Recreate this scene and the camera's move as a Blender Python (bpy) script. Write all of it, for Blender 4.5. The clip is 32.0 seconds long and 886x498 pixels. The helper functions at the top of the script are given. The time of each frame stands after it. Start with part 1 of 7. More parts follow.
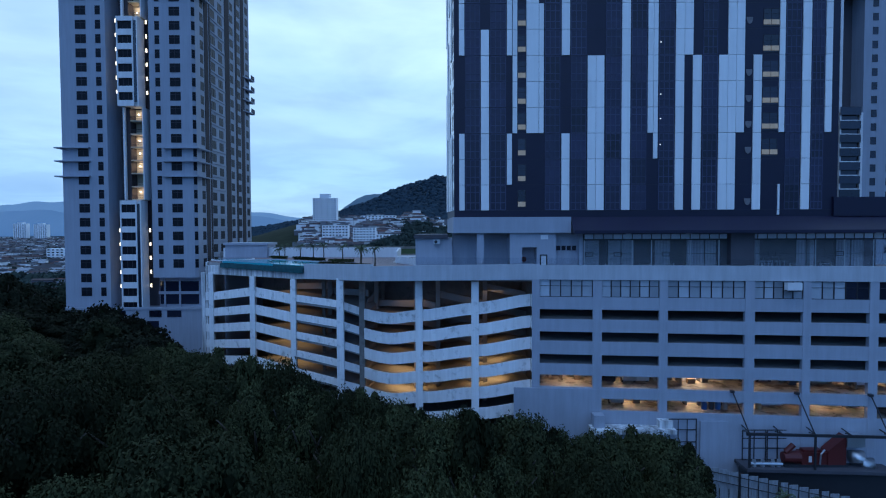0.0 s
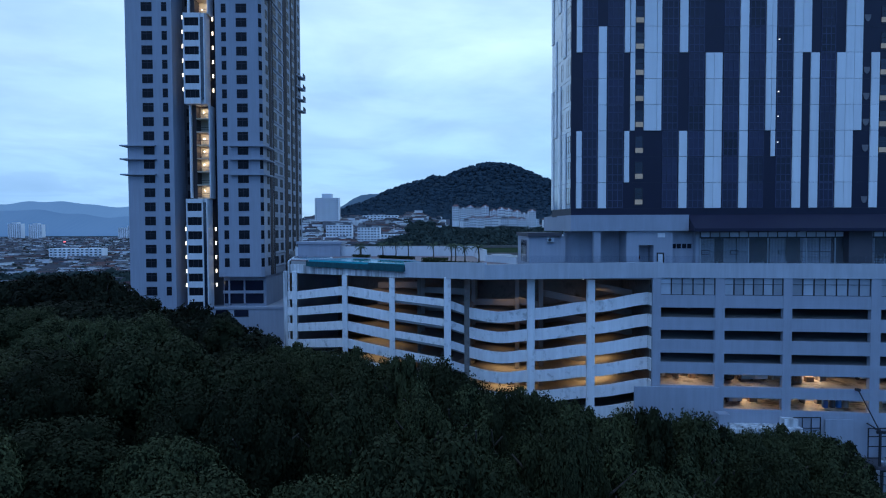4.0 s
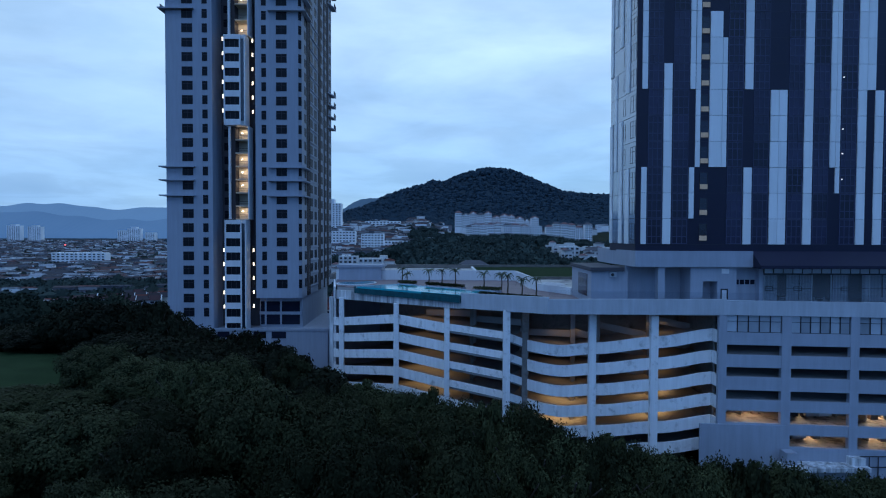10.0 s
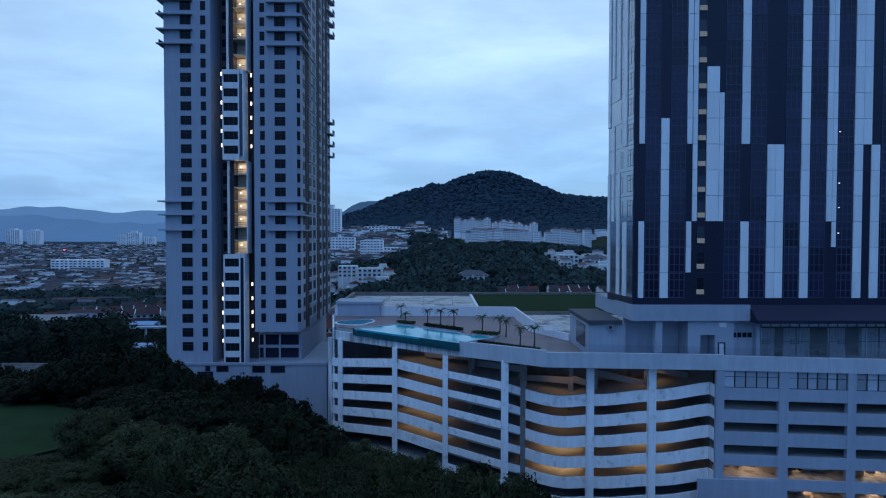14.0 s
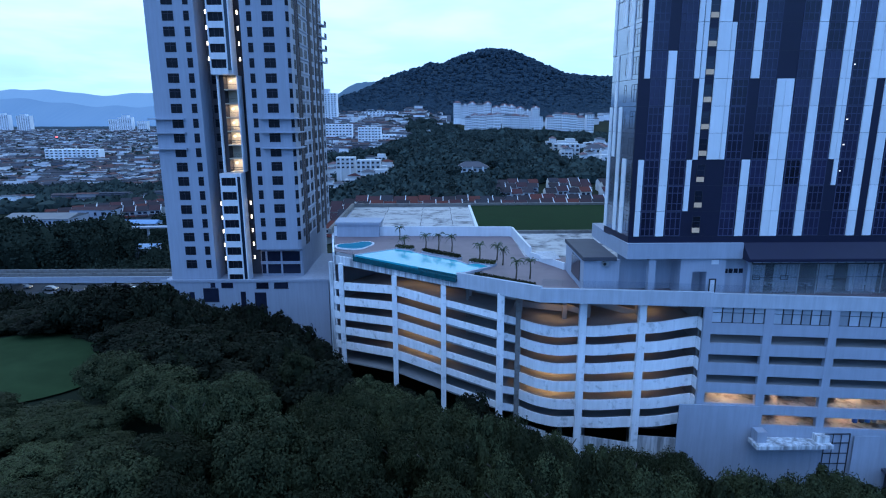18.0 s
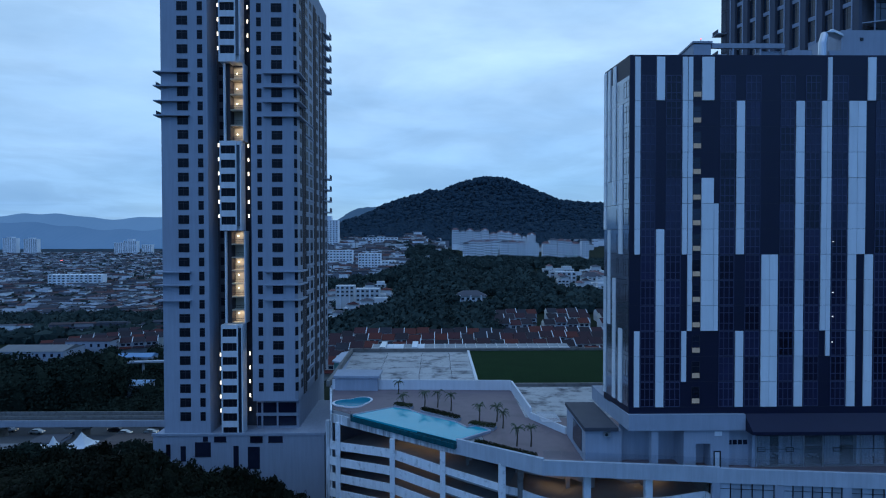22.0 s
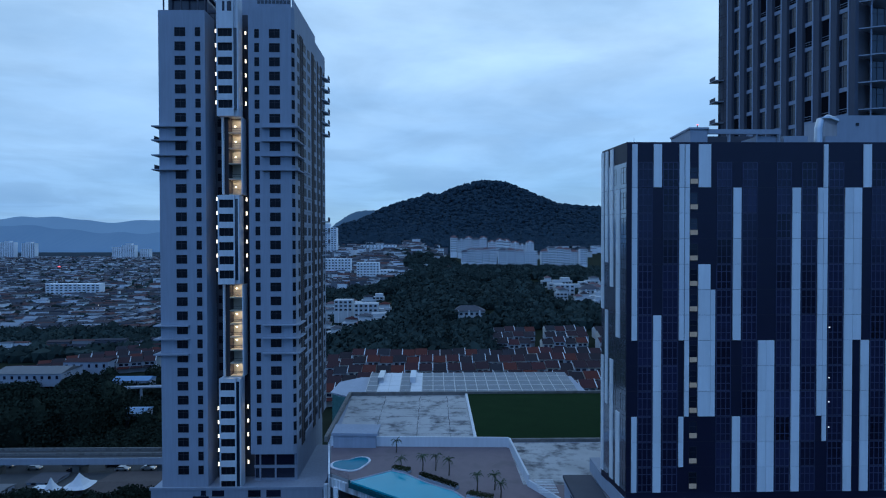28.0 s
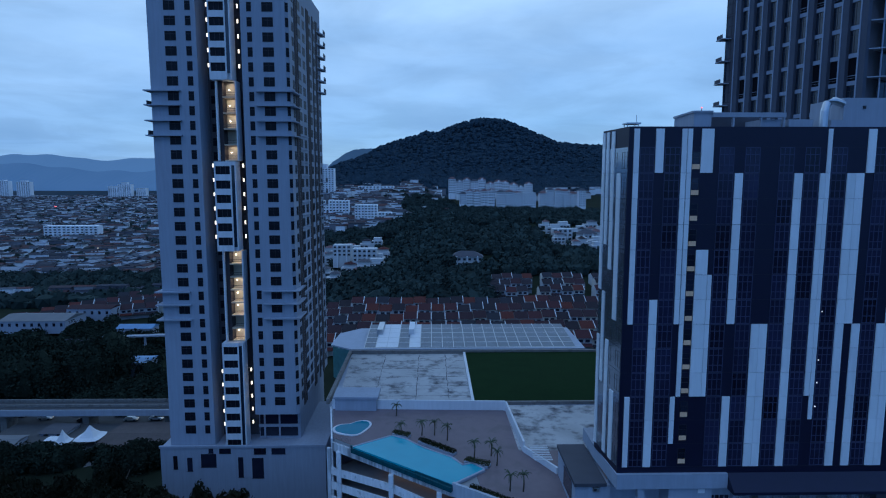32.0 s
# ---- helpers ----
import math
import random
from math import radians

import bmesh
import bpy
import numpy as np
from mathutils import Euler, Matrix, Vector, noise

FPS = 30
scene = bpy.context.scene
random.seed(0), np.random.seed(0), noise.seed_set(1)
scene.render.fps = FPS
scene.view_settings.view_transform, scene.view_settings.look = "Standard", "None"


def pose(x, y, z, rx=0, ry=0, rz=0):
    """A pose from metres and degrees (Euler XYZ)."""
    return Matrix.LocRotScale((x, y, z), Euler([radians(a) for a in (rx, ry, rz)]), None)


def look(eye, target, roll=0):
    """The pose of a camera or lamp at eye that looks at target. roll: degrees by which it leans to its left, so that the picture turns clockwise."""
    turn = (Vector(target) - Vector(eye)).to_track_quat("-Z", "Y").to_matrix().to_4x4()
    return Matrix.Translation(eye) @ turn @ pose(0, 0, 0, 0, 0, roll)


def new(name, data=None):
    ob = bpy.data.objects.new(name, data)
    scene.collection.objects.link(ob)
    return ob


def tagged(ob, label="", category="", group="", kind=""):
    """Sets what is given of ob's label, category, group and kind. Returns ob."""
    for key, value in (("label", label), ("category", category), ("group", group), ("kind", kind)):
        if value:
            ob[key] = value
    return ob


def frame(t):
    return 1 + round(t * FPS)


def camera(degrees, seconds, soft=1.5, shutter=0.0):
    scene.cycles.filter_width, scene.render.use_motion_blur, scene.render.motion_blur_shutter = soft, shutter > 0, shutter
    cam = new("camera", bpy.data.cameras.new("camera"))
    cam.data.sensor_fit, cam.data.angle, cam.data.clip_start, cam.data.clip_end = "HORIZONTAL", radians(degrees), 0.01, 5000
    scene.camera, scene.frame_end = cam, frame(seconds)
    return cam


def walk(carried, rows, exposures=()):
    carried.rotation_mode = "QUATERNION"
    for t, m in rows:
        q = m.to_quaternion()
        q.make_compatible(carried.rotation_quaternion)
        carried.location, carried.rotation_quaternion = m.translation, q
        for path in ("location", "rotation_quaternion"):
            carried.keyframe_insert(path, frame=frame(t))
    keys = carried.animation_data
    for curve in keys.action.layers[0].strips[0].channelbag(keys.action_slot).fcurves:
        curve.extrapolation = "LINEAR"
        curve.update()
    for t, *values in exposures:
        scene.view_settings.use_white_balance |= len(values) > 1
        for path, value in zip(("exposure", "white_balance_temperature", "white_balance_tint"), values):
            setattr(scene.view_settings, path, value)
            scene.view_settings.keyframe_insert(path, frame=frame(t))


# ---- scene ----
cam = camera(73.2, 32.0, soft=1.1)
PATH = [
    (0, (2.669, -2.18, 27.934), (2.661, -0.181, 27.862), -0.2),
    (0.5, (1.732, -2.12, 27.922), (1.727, -0.121, 27.849), -0.2),
    (1, (0.365, -2.127, 27.871), (0.362, -0.128, 27.799), -0.2),
    (1.5, (-1.313, -1.986, 27.867), (-1.313, 0.013, 27.794), -0.2),
    (2, (-3.311, -1.982, 27.839), (-3.307, 0.017, 27.767), -0.3),
    (2.5, (-5.585, -1.907, 27.796), (-5.578, 0.091, 27.723), -0.2),
    (3, (-7.925, -1.77, 27.763), (-7.917, 0.229, 27.691), -0.2),
    (3.5, (-10.414, -1.692, 27.77), (-10.405, 0.306, 27.698), -0.2),
    (4, (-13.038, -1.597, 27.724), (-13.027, 0.401, 27.652), -0.2),
    (4.5, (-15.796, -1.502, 27.701), (-15.783, 0.496, 27.629), -0.2),
    (6.5, (-21.349, -1.369, 27.917), (-21.341, 0.629, 27.852), -0.1),
    (7, (-21.486, -1.317, 28.098), (-21.477, 0.682, 28.035), 0.0),
    (7.5, (-21.558, -1.277, 28.429), (-21.547, 0.721, 28.367), 0.0),
    (8, (-21.525, -1.344, 28.894), (-21.513, 0.655, 28.833), 0.1),
    (8.5, (-21.56, -1.268, 29.564), (-21.546, 0.731, 29.502), 0.1),
    (9, (-21.585, -1.336, 30.249), (-21.57, 0.663, 30.189), 0.1),
    (9.5, (-21.546, -1.407, 30.893), (-21.531, 0.592, 30.834), 0.2),
    (10, (-21.554, -1.331, 31.616), (-21.536, 0.668, 31.558), 0.2),
    (10.5, (-21.485, -1.354, 32.44), (-21.468, 0.645, 32.382), 0.1),
    (11, (-21.461, -1.32, 33.243), (-21.443, 0.679, 33.186), 0.2),
    (11.5, (-21.406, -1.319, 34.076), (-21.388, 0.681, 34.02), 0.1),
    (12, (-21.406, -1.284, 34.967), (-21.386, 0.715, 34.91), 0.1),
    (12.5, (-21.414, -1.224, 35.761), (-21.394, 0.775, 35.706), 0.0),
    (13, (-21.455, -1.312, 36.609), (-21.434, 0.687, 36.554), 0.1),
    (13.5, (-21.452, -1.351, 37.516), (-21.432, 0.648, 37.463), 0.1),
    (14, (-21.396, -1.351, 38.379), (-21.376, 0.648, 38.327), 0.1),
    (14.5, (-21.378, -1.383, 39.272), (-21.358, 0.617, 39.222), 0.1),
    (16.5, (-21.402, -1.336, 43.044), (-21.38, 0.663, 42.993), 0.1),
    (16.8, (-21.402, -1.3, 43.55), (-21.38, 0.699, 43.495), 0.1),
    (17, (-21.4, -1.103, 43.684), (-21.377, 0.881, 43.434), 0.2),
    (17.5, (-21.303, -0.904, 44.696), (-21.28, 1.023, 44.163), -0.2),
    (18, (-21.08, -0.766, 45.668), (-21.06, 1.185, 45.229), -0.2),
    (18.5, (-21.219, -0.974, 46.467), (-21.196, 1.015, 46.261), -0.1),
    (19, (-21.262, -1.319, 47.283), (-21.237, 0.68, 47.238), -0.1),
    (19.5, (-21.206, -1.361, 48.048), (-21.18, 0.638, 48.005), -0.1),
    (20, (-21.202, -1.397, 48.9), (-21.176, 0.603, 48.858), -0.1),
    (20.5, (-21.198, -1.431, 49.812), (-21.172, 0.569, 49.77), -0.1),
    (21, (-21.242, -1.406, 50.641), (-21.215, 0.593, 50.6), -0.1),
    (21.5, (-21.228, -1.429, 51.404), (-21.201, 0.57, 51.364), -0.1),
    (22, (-21.226, -1.458, 52.181), (-21.199, 0.542, 52.142), -0.1),
    (22.5, (-21.23, -1.451, 53.112), (-21.202, 0.548, 53.072), -0.1),
    (23, (-21.207, -1.443, 54.016), (-21.179, 0.556, 53.976), -0.1),
    (23.5, (-21.184, -1.415, 54.93), (-21.156, 0.585, 54.89), -0.1),
    (24, (-21.201, -1.448, 55.82), (-21.173, 0.552, 55.78), -0.1),
    (24.5, (-21.198, -1.441, 56.716), (-21.169, 0.558, 56.677), -0.0),
    (25, (-21.191, -1.495, 57.617), (-21.161, 0.505, 57.578), -0.1),
    (25.5, (-21.15, -1.466, 58.429), (-21.12, 0.534, 58.393), -0.0),
    (27.5, (-21.127, -1.433, 62.149), (-21.095, 0.567, 62.114), -0.0),
    (28, (-21.109, -1.467, 63.093), (-21.077, 0.532, 63.06), -0.1),
    (28.5, (-21.145, -1.453, 63.991), (-21.112, 0.547, 63.959), -0.0),
    (29, (-21.109, -1.438, 64.899), (-21.076, 0.561, 64.869), -0.1),
    (29.5, (-21.099, -1.388, 65.803), (-21.065, 0.611, 65.773), -0.1),
    (30, (-21.088, -1.404, 66.796), (-21.054, 0.595, 66.767), -0.1),
    (30.5, (-21.057, -1.498, 67.719), (-21.023, 0.501, 67.691), -0.1),
    (31, (-21.121, -1.498, 68.494), (-21.085, 0.502, 68.469), -0.1),
    (31.3, (-21.16, -1.54, 68.86), (-21.123, 0.46, 68.828), -0.1),
    (31.5, (-21.192, -1.683, 68.98), (-21.155, 0.315, 68.901), -0.0),
    (32, (-21.232, -1.208, 69.169), (-21.194, 0.777, 68.93), -0.0),
]
walk(cam, [(t, look(eye, target, roll)) for t, eye, target, roll in PATH], [(0, 0.31, 5810, 12), (4.5, 0.25, 5810, 12), (7, 0.1, 5810, 12), (9, 0.06, 5810, 12), (16.6, 0.05, 5810, 12), (17.0, 0.0, 5600, 12), (17.5, 0.55, 5650, 14), (18.0, 0.98, 5700, 14), (18.5, 0.65, 5850, 14), (19.0, 0.32, 5950, 14), (19.6, 0.06, 5850, 12), (21.5, -0.03, 5680, 10), (25, -0.1, 5620, 10), (31.0, -0.12, 5560, 10), (32, -0.2, 5420, 12)])

# ---- world and light ----
SUN_EL, SUN_ROT = radians(22), radians(190)
world = bpy.data.worlds.new("dusk_sky")
scene.world = world
world.use_nodes = True
wn, wl = world.node_tree.nodes, world.node_tree.links
wn.clear()
w_out = wn.new("ShaderNodeOutputWorld")
w_bg = wn.new("ShaderNodeBackground")
w_sky = wn.new("ShaderNodeTexSky")
w_sky.sky_type = "NISHITA"
w_sky.sun_disc = False
w_sky.sun_elevation, w_sky.sun_rotation = SUN_EL, SUN_ROT
w_sky.altitude, w_sky.air_density, w_sky.dust_density, w_sky.ozone_density = 60, 1.0, 0.6, 2.0
w_tc = wn.new("ShaderNodeTexCoord")
w_map = wn.new("ShaderNodeMapping")
w_map.inputs["Scale"].default_value = (1.0, 1.0, 3.4)
w_map.inputs["Location"].default_value = (0.3, 0.1, 0.2)
w_n1 = wn.new("ShaderNodeTexNoise")
w_n1.inputs["Scale"].default_value = 2.2
w_n1.inputs["Detail"].default_value = 7
w_n1.inputs["Roughness"].default_value = 0.52
w_n1.inputs["Distortion"].default_value = 0.35
w_ramp = wn.new("ShaderNodeValToRGB")
w_ramp.color_ramp.elements[0].position, w_ramp.color_ramp.elements[1].position = 0.38, 0.66
w_ramp.color_ramp.elements[0].color, w_ramp.color_ramp.elements[1].color = (0, 0, 0, 1), (1, 1, 1, 1)
w_n2 = wn.new("ShaderNodeTexNoise")
w_n2.inputs["Scale"].default_value = 3.6
w_n2.inputs["Detail"].default_value = 5
w_r2 = wn.new("ShaderNodeValToRGB")
w_r2.color_ramp.elements[0].position, w_r2.color_ramp.elements[1].position = 0.35, 0.7
w_r2.color_ramp.elements[0].color, w_r2.color_ramp.elements[1].color = (4.0, 5.4, 6.8, 1), (5.5, 6.9, 8.1, 1)
w_mix = wn.new("ShaderNodeMixRGB")
w_fac = wn.new("ShaderNodeMath")
w_fac.operation = "MULTIPLY_ADD"
w_fac.inputs[1].default_value, w_fac.inputs[2].default_value = 0.26, 0.70
wl.new(w_tc.outputs["Generated"], w_map.inputs["Vector"])
wl.new(w_map.outputs["Vector"], w_n1.inputs["Vector"])
wl.new(w_map.outputs["Vector"], w_n2.inputs["Vector"])
wl.new(w_n1.outputs["Fac"], w_ramp.inputs["Fac"])
wl.new(w_n2.outputs["Fac"], w_r2.inputs["Fac"])
wl.new(w_ramp.outputs["Color"], w_fac.inputs[0])
wl.new(w_fac.outputs["Value"], w_mix.inputs["Fac"])
wl.new(w_sky.outputs["Color"], w_mix.inputs["Color1"])
wl.new(w_r2.outputs["Color"], w_mix.inputs["Color2"])
# the west, ahead, holds the last light; the sky dims towards the east
w_sep = wn.new("ShaderNodeSeparateXYZ")
wl.new(w_tc.outputs["Generated"], w_sep.inputs["Vector"])
w_dim = wn.new("ShaderNodeMapRange")
w_dim.interpolation_type = "SMOOTHSTEP"
w_dim.inputs["From Min"].default_value, w_dim.inputs["From Max"].default_value = -0.55, 0.75
wl.new(w_sep.outputs["Y"], w_dim.inputs["Value"])
w_tint = wn.new("ShaderNodeMixRGB")
w_tint.inputs["Color1"].default_value, w_tint.inputs["Color2"].default_value = (0.32, 0.52, 0.86, 1), (0.94, 1.0, 1.05, 1)
wl.new(w_dim.outputs["Result"], w_tint.inputs["Fac"])
w_mul = wn.new("ShaderNodeVectorMath")
w_mul.operation = "MULTIPLY"
wl.new(w_mix.outputs["Color"], w_mul.inputs[0])
wl.new(w_tint.outputs["Color"], w_mul.inputs[1])
# the overcast thins towards the zenith and breaks into flat streaks low down
w_el = wn.new("ShaderNodeMapRange")
w_el.interpolation_type = "SMOOTHSTEP"
w_el.inputs["From Min"].default_value, w_el.inputs["From Max"].default_value = 0.02, 0.34
w_el.inputs["To Min"].default_value, w_el.inputs["To Max"].default_value = 0.0, 1.0
wl.new(w_sep.outputs["Z"], w_el.inputs["Value"])
w_den = wn.new("ShaderNodeMath")
w_den.operation = "ADD"
w_den.inputs[1].default_value = 0.11
wl.new(w_sep.outputs["Z"], w_den.inputs[0])
w_flat = wn.new("ShaderNodeCombineXYZ")
for axis in ("X", "Y"):
    w_div = wn.new("ShaderNodeMath")
    w_div.operation = "DIVIDE"
    wl.new(w_sep.outputs[axis], w_div.inputs[0])
    wl.new(w_den.outputs["Value"], w_div.inputs[1])
    wl.new(w_div.outputs["Value"], w_flat.inputs[axis])
w_n3 = wn.new("ShaderNodeTexNoise")
w_n3.inputs["Scale"].default_value, w_n3.inputs["Detail"].default_value = 1.15, 7
w_n3.inputs["Roughness"].default_value, w_n3.inputs["Distortion"].default_value = 0.55, 0.4
wl.new(w_flat.outputs["Vector"], w_n3.inputs["Vector"])
w_cl = wn.new("ShaderNodeMapRange")
w_cl.interpolation_type = "SMOOTHSTEP"
w_cl.inputs["From Min"].default_value, w_cl.inputs["From Max"].default_value = 0.36, 0.62
w_cl.inputs["To Min"].default_value, w_cl.inputs["To Max"].default_value = 0.92, 1.06
wl.new(w_n3.outputs["Fac"], w_cl.inputs["Value"])
w_low = wn.new("ShaderNodeMixRGB")
w_low.inputs["Color1"].default_value, w_low.inputs["Color2"].default_value = (0.62, 0.74, 0.86, 1), (1.07, 1.07, 1.05, 1)
wl.new(w_el.outputs["Result"], w_low.inputs["Fac"])
w_both = wn.new("ShaderNodeVectorMath")
w_both.operation = "MULTIPLY"
wl.new(w_mul.outputs["Vector"], w_both.inputs[0])
wl.new(w_low.outputs["Color"], w_both.inputs[1])
w_sc = wn.new("ShaderNodeVectorMath")
w_sc.operation = "SCALE"
wl.new(w_both.outputs["Vector"], w_sc.inputs[0])
wl.new(w_cl.outputs["Result"], w_sc.inputs["Scale"])
wl.new(w_sc.outputs["Vector"], w_bg.inputs["Color"])
w_bg.inputs["Strength"].default_value = 0.12
wl.new(w_bg.outputs["Background"], w_out.inputs["Surface"])

sun = new("sun", bpy.data.lights.new("sun", "SUN"))
sun.data.energy, sun.data.angle, sun.data.color = 0.25, radians(40), (0.75, 0.88, 1.0)
sun.matrix_world = look((-20, -45, 80), (0, 0, 0))


def lamp(name, x, y, z, sx, sy, watts, color, rot=(0, 0, 0)):
    data = bpy.data.lights.new(name, "AREA")
    data.shape, data.size, data.size_y, data.energy, data.color = "RECTANGLE", sx, sy, watts, color
    ob = new(name, data)
    ob.matrix_world = pose(x, y, z, *rot)
    return ob


WARM = (1.0, 0.58, 0.22)


# ---- materials ----
def mat(name, color, rough=0.7, metal=0.0, vary=0.15, scale=0.6, bump=0.0, bscale=8.0, streak=0.0, rand=0.0,
        island=0.0, stain=None, stain_scale=0.35, stain_at=(0.5, 0.62), emit=None, power=0.0, spec=0.5, stain_bend=0.6):
    m = bpy.data.materials.new(name)
    m.use_nodes = True
    n, l = m.node_tree.nodes, m.node_tree.links
    b = n["Principled BSDF"]
    b.inputs["Roughness"].default_value, b.inputs["Metallic"].default_value = rough, metal
    b.inputs["Specular IOR Level"].default_value = spec
    geo = n.new("ShaderNodeNewGeometry")
    tex = n.new("ShaderNodeTexNoise")
    tex.inputs["Scale"].default_value, tex.inputs["Detail"].default_value = scale, 6
    l.new(geo.outputs["Position"], tex.inputs["Vector"])
    hsv = n.new("ShaderNodeHueSaturation")
    hsv.inputs["Color"].default_value = (*color, 1)
    val = n.new("ShaderNodeMath")
    val.operation = "MULTIPLY_ADD"
    val.inputs[1].default_value, val.inputs[2].default_value = 2 * vary, 1 - vary
    l.new(tex.outputs["Fac"], val.inputs[0])
    last = val
    if streak:
        mp = n.new("ShaderNodeMapping")
        mp.inputs["Scale"].default_value = (1.6, 1.6, 0.12)
        l.new(geo.outputs["Position"], mp.inputs["Vector"])
        st = n.new("ShaderNodeTexNoise")
        st.inputs["Scale"].default_value, st.inputs["Detail"].default_value = 1.0, 8
        st.inputs["Roughness"].default_value = 0.65
        l.new(mp.outputs["Vector"], st.inputs["Vector"])
        rg = n.new("ShaderNodeMapRange")
        rg.inputs["From Min"].default_value, rg.inputs["From Max"].default_value = 0.38, 0.62
        rg.inputs["To Min"].default_value, rg.inputs["To Max"].default_value = 1 - streak, 1.0
        l.new(st.outputs["Fac"], rg.inputs["Value"])
        mu = n.new("ShaderNodeMath")
        mu.operation = "MULTIPLY"
        l.new(last.outputs[0], mu.inputs[0])
        l.new(rg.outputs[0], mu.inputs[1])
        last = mu
    for amount, node, out in ((rand, "ShaderNodeObjectInfo", "Random"), (island, "ShaderNodeNewGeometry", "Random Per Island")):
        if amount:
            oi = n.new(node)
            ma = n.new("ShaderNodeMath")
            ma.operation = "MULTIPLY_ADD"
            ma.inputs[1].default_value, ma.inputs[2].default_value = 2 * amount, 1 - amount
            l.new(oi.outputs[out], ma.inputs[0])
            mu = n.new("ShaderNodeMath")
            mu.operation = "MULTIPLY"
            l.new(last.outputs[0], mu.inputs[0])
            l.new(ma.outputs[0], mu.inputs[1])
            last = mu
    l.new(last.outputs[0], hsv.inputs["Value"])
    colour = hsv.outputs["Color"]
    if stain:
        s = n.new("ShaderNodeTexNoise")
        s.inputs["Scale"].default_value, s.inputs["Detail"].default_value = stain_scale, 9
        s.inputs["Roughness"].default_value, s.inputs["Distortion"].default_value = 0.6, stain_bend
        l.new(geo.outputs["Position"], s.inputs["Vector"])
        r = n.new("ShaderNodeMapRange")
        r.inputs["From Min"].default_value, r.inputs["From Max"].default_value = stain_at
        l.new(s.outputs["Fac"], r.inputs["Value"])
        mx = n.new("ShaderNodeMixRGB")
        l.new(r.outputs[0], mx.inputs["Fac"])
        l.new(colour, mx.inputs["Color1"])
        mx.inputs["Color2"].default_value = (*stain, 1)
        colour = mx.outputs["Color"]
    l.new(colour, b.inputs["Base Color"])
    if bump:
        bt = n.new("ShaderNodeTexNoise")
        bt.inputs["Scale"].default_value, bt.inputs["Detail"].default_value = bscale, 4
        l.new(geo.outputs["Position"], bt.inputs["Vector"])
        bp = n.new("ShaderNodeBump")
        bp.inputs["Strength"].default_value, bp.inputs["Distance"].default_value = bump, 0.05
        l.new(bt.outputs["Fac"], bp.inputs["Height"])
        l.new(bp.outputs["Normal"], b.inputs["Normal"])
    if emit:
        b.inputs["Emission Color"].default_value = (*emit, 1)
        b.inputs["Emission Strength"].default_value = power
    return m


def colours(name, stops, rough=0.85, source="Random Per Island", vary=0.2, scale=0.4):
    """A material whose hue is picked per piece from a few stops."""
    m = mat(name, stops[0], rough, vary=vary, scale=scale, spec=0.15)
    n, l = m.node_tree.nodes, m.node_tree.links
    pick = n.new("ShaderNodeNewGeometry") if source == "Random Per Island" else n.new("ShaderNodeObjectInfo")
    ramp = n.new("ShaderNodeValToRGB")
    ramp.color_ramp.interpolation = "CONSTANT"
    el = ramp.color_ramp.elements
    while len(el) < len(stops):
        el.new(1.0)
    for i, c in enumerate(stops):
        el[i].position, el[i].color = i / len(stops), (*c, 1)
    l.new(pick.outputs[source], ramp.inputs["Fac"])
    hsv = [x for x in n if x.type == "HUE_SAT"][0]
    l.new(ramp.outputs["Color"], hsv.inputs["Color"])
    return m


M_DARK = mat("dark_cladding", (0.012, 0.011, 0.034), 0.42, vary=0.2, scale=0.8, rand=0.15, spec=0.4)
M_WHITE = mat("white_cladding", (0.89, 0.90, 0.90), 0.28, vary=0.05, scale=0.5, rand=0.06, streak=0.06)
M_GLASS = mat("dark_glass", (0.016, 0.019, 0.036), 0.10, vary=0.3, scale=0.9, spec=0.55, rand=0.4)
M_ENDGL = mat("end_glazing", (0.30, 0.33, 0.38), 0.10, 0.8, vary=0.12, scale=0.5)
M_GLASSB = mat("blue_glass", (0.02, 0.03, 0.05), 0.08, vary=0.3, scale=0.6, spec=0.7)
M_FRAME = mat("window_frame_metal", (0.035, 0.035, 0.045), 0.5, 0.2, vary=0.1)
M_HBAR = mat("blue_grey_mullion", (0.046, 0.050, 0.102), 0.5, vary=0.2, rand=0.2)
M_HGLASS = mat("curtained_dark_glass", (0.020, 0.019, 0.046), 0.16, vary=0.4, scale=0.9, spec=0.4, rand=0.6)
M_SPOT = mat("small_spot", (0.9, 0.9, 0.9), 0.5, emit=(1.0, 0.93, 0.80), power=0.8)
M_BLIND = mat("drawn_curtain", (0.20, 0.19, 0.20), 0.9, vary=0.35, scale=2.5)
M_DRAPE = mat("pale_drape", (0.46, 0.47, 0.50), 0.9, vary=0.3, scale=1.5)
M_LITWIN = mat("lit_blind", (0.5, 0.42, 0.3), 0.8, vary=0.3, scale=2.0, emit=(1.0, 0.70, 0.36), power=0.06)
M_CONC = mat("painted_concrete", (0.38, 0.41, 0.48), 0.8, vary=0.12, scale=0.35, bump=0.15, streak=0.10)
M_RAMP = mat("streaked_concrete", (0.93, 0.93, 0.93), 0.85, vary=0.06, scale=0.7, bump=0.2, streak=0.12,
             stain=(0.36, 0.36, 0.35), stain_scale=0.9, stain_at=(0.56, 0.80), stain_bend=0.2)
M_BAND = mat("pale_painted_concrete", (0.50, 0.53, 0.58), 0.85, vary=0.1, scale=0.5, bump=0.15, streak=0.14)
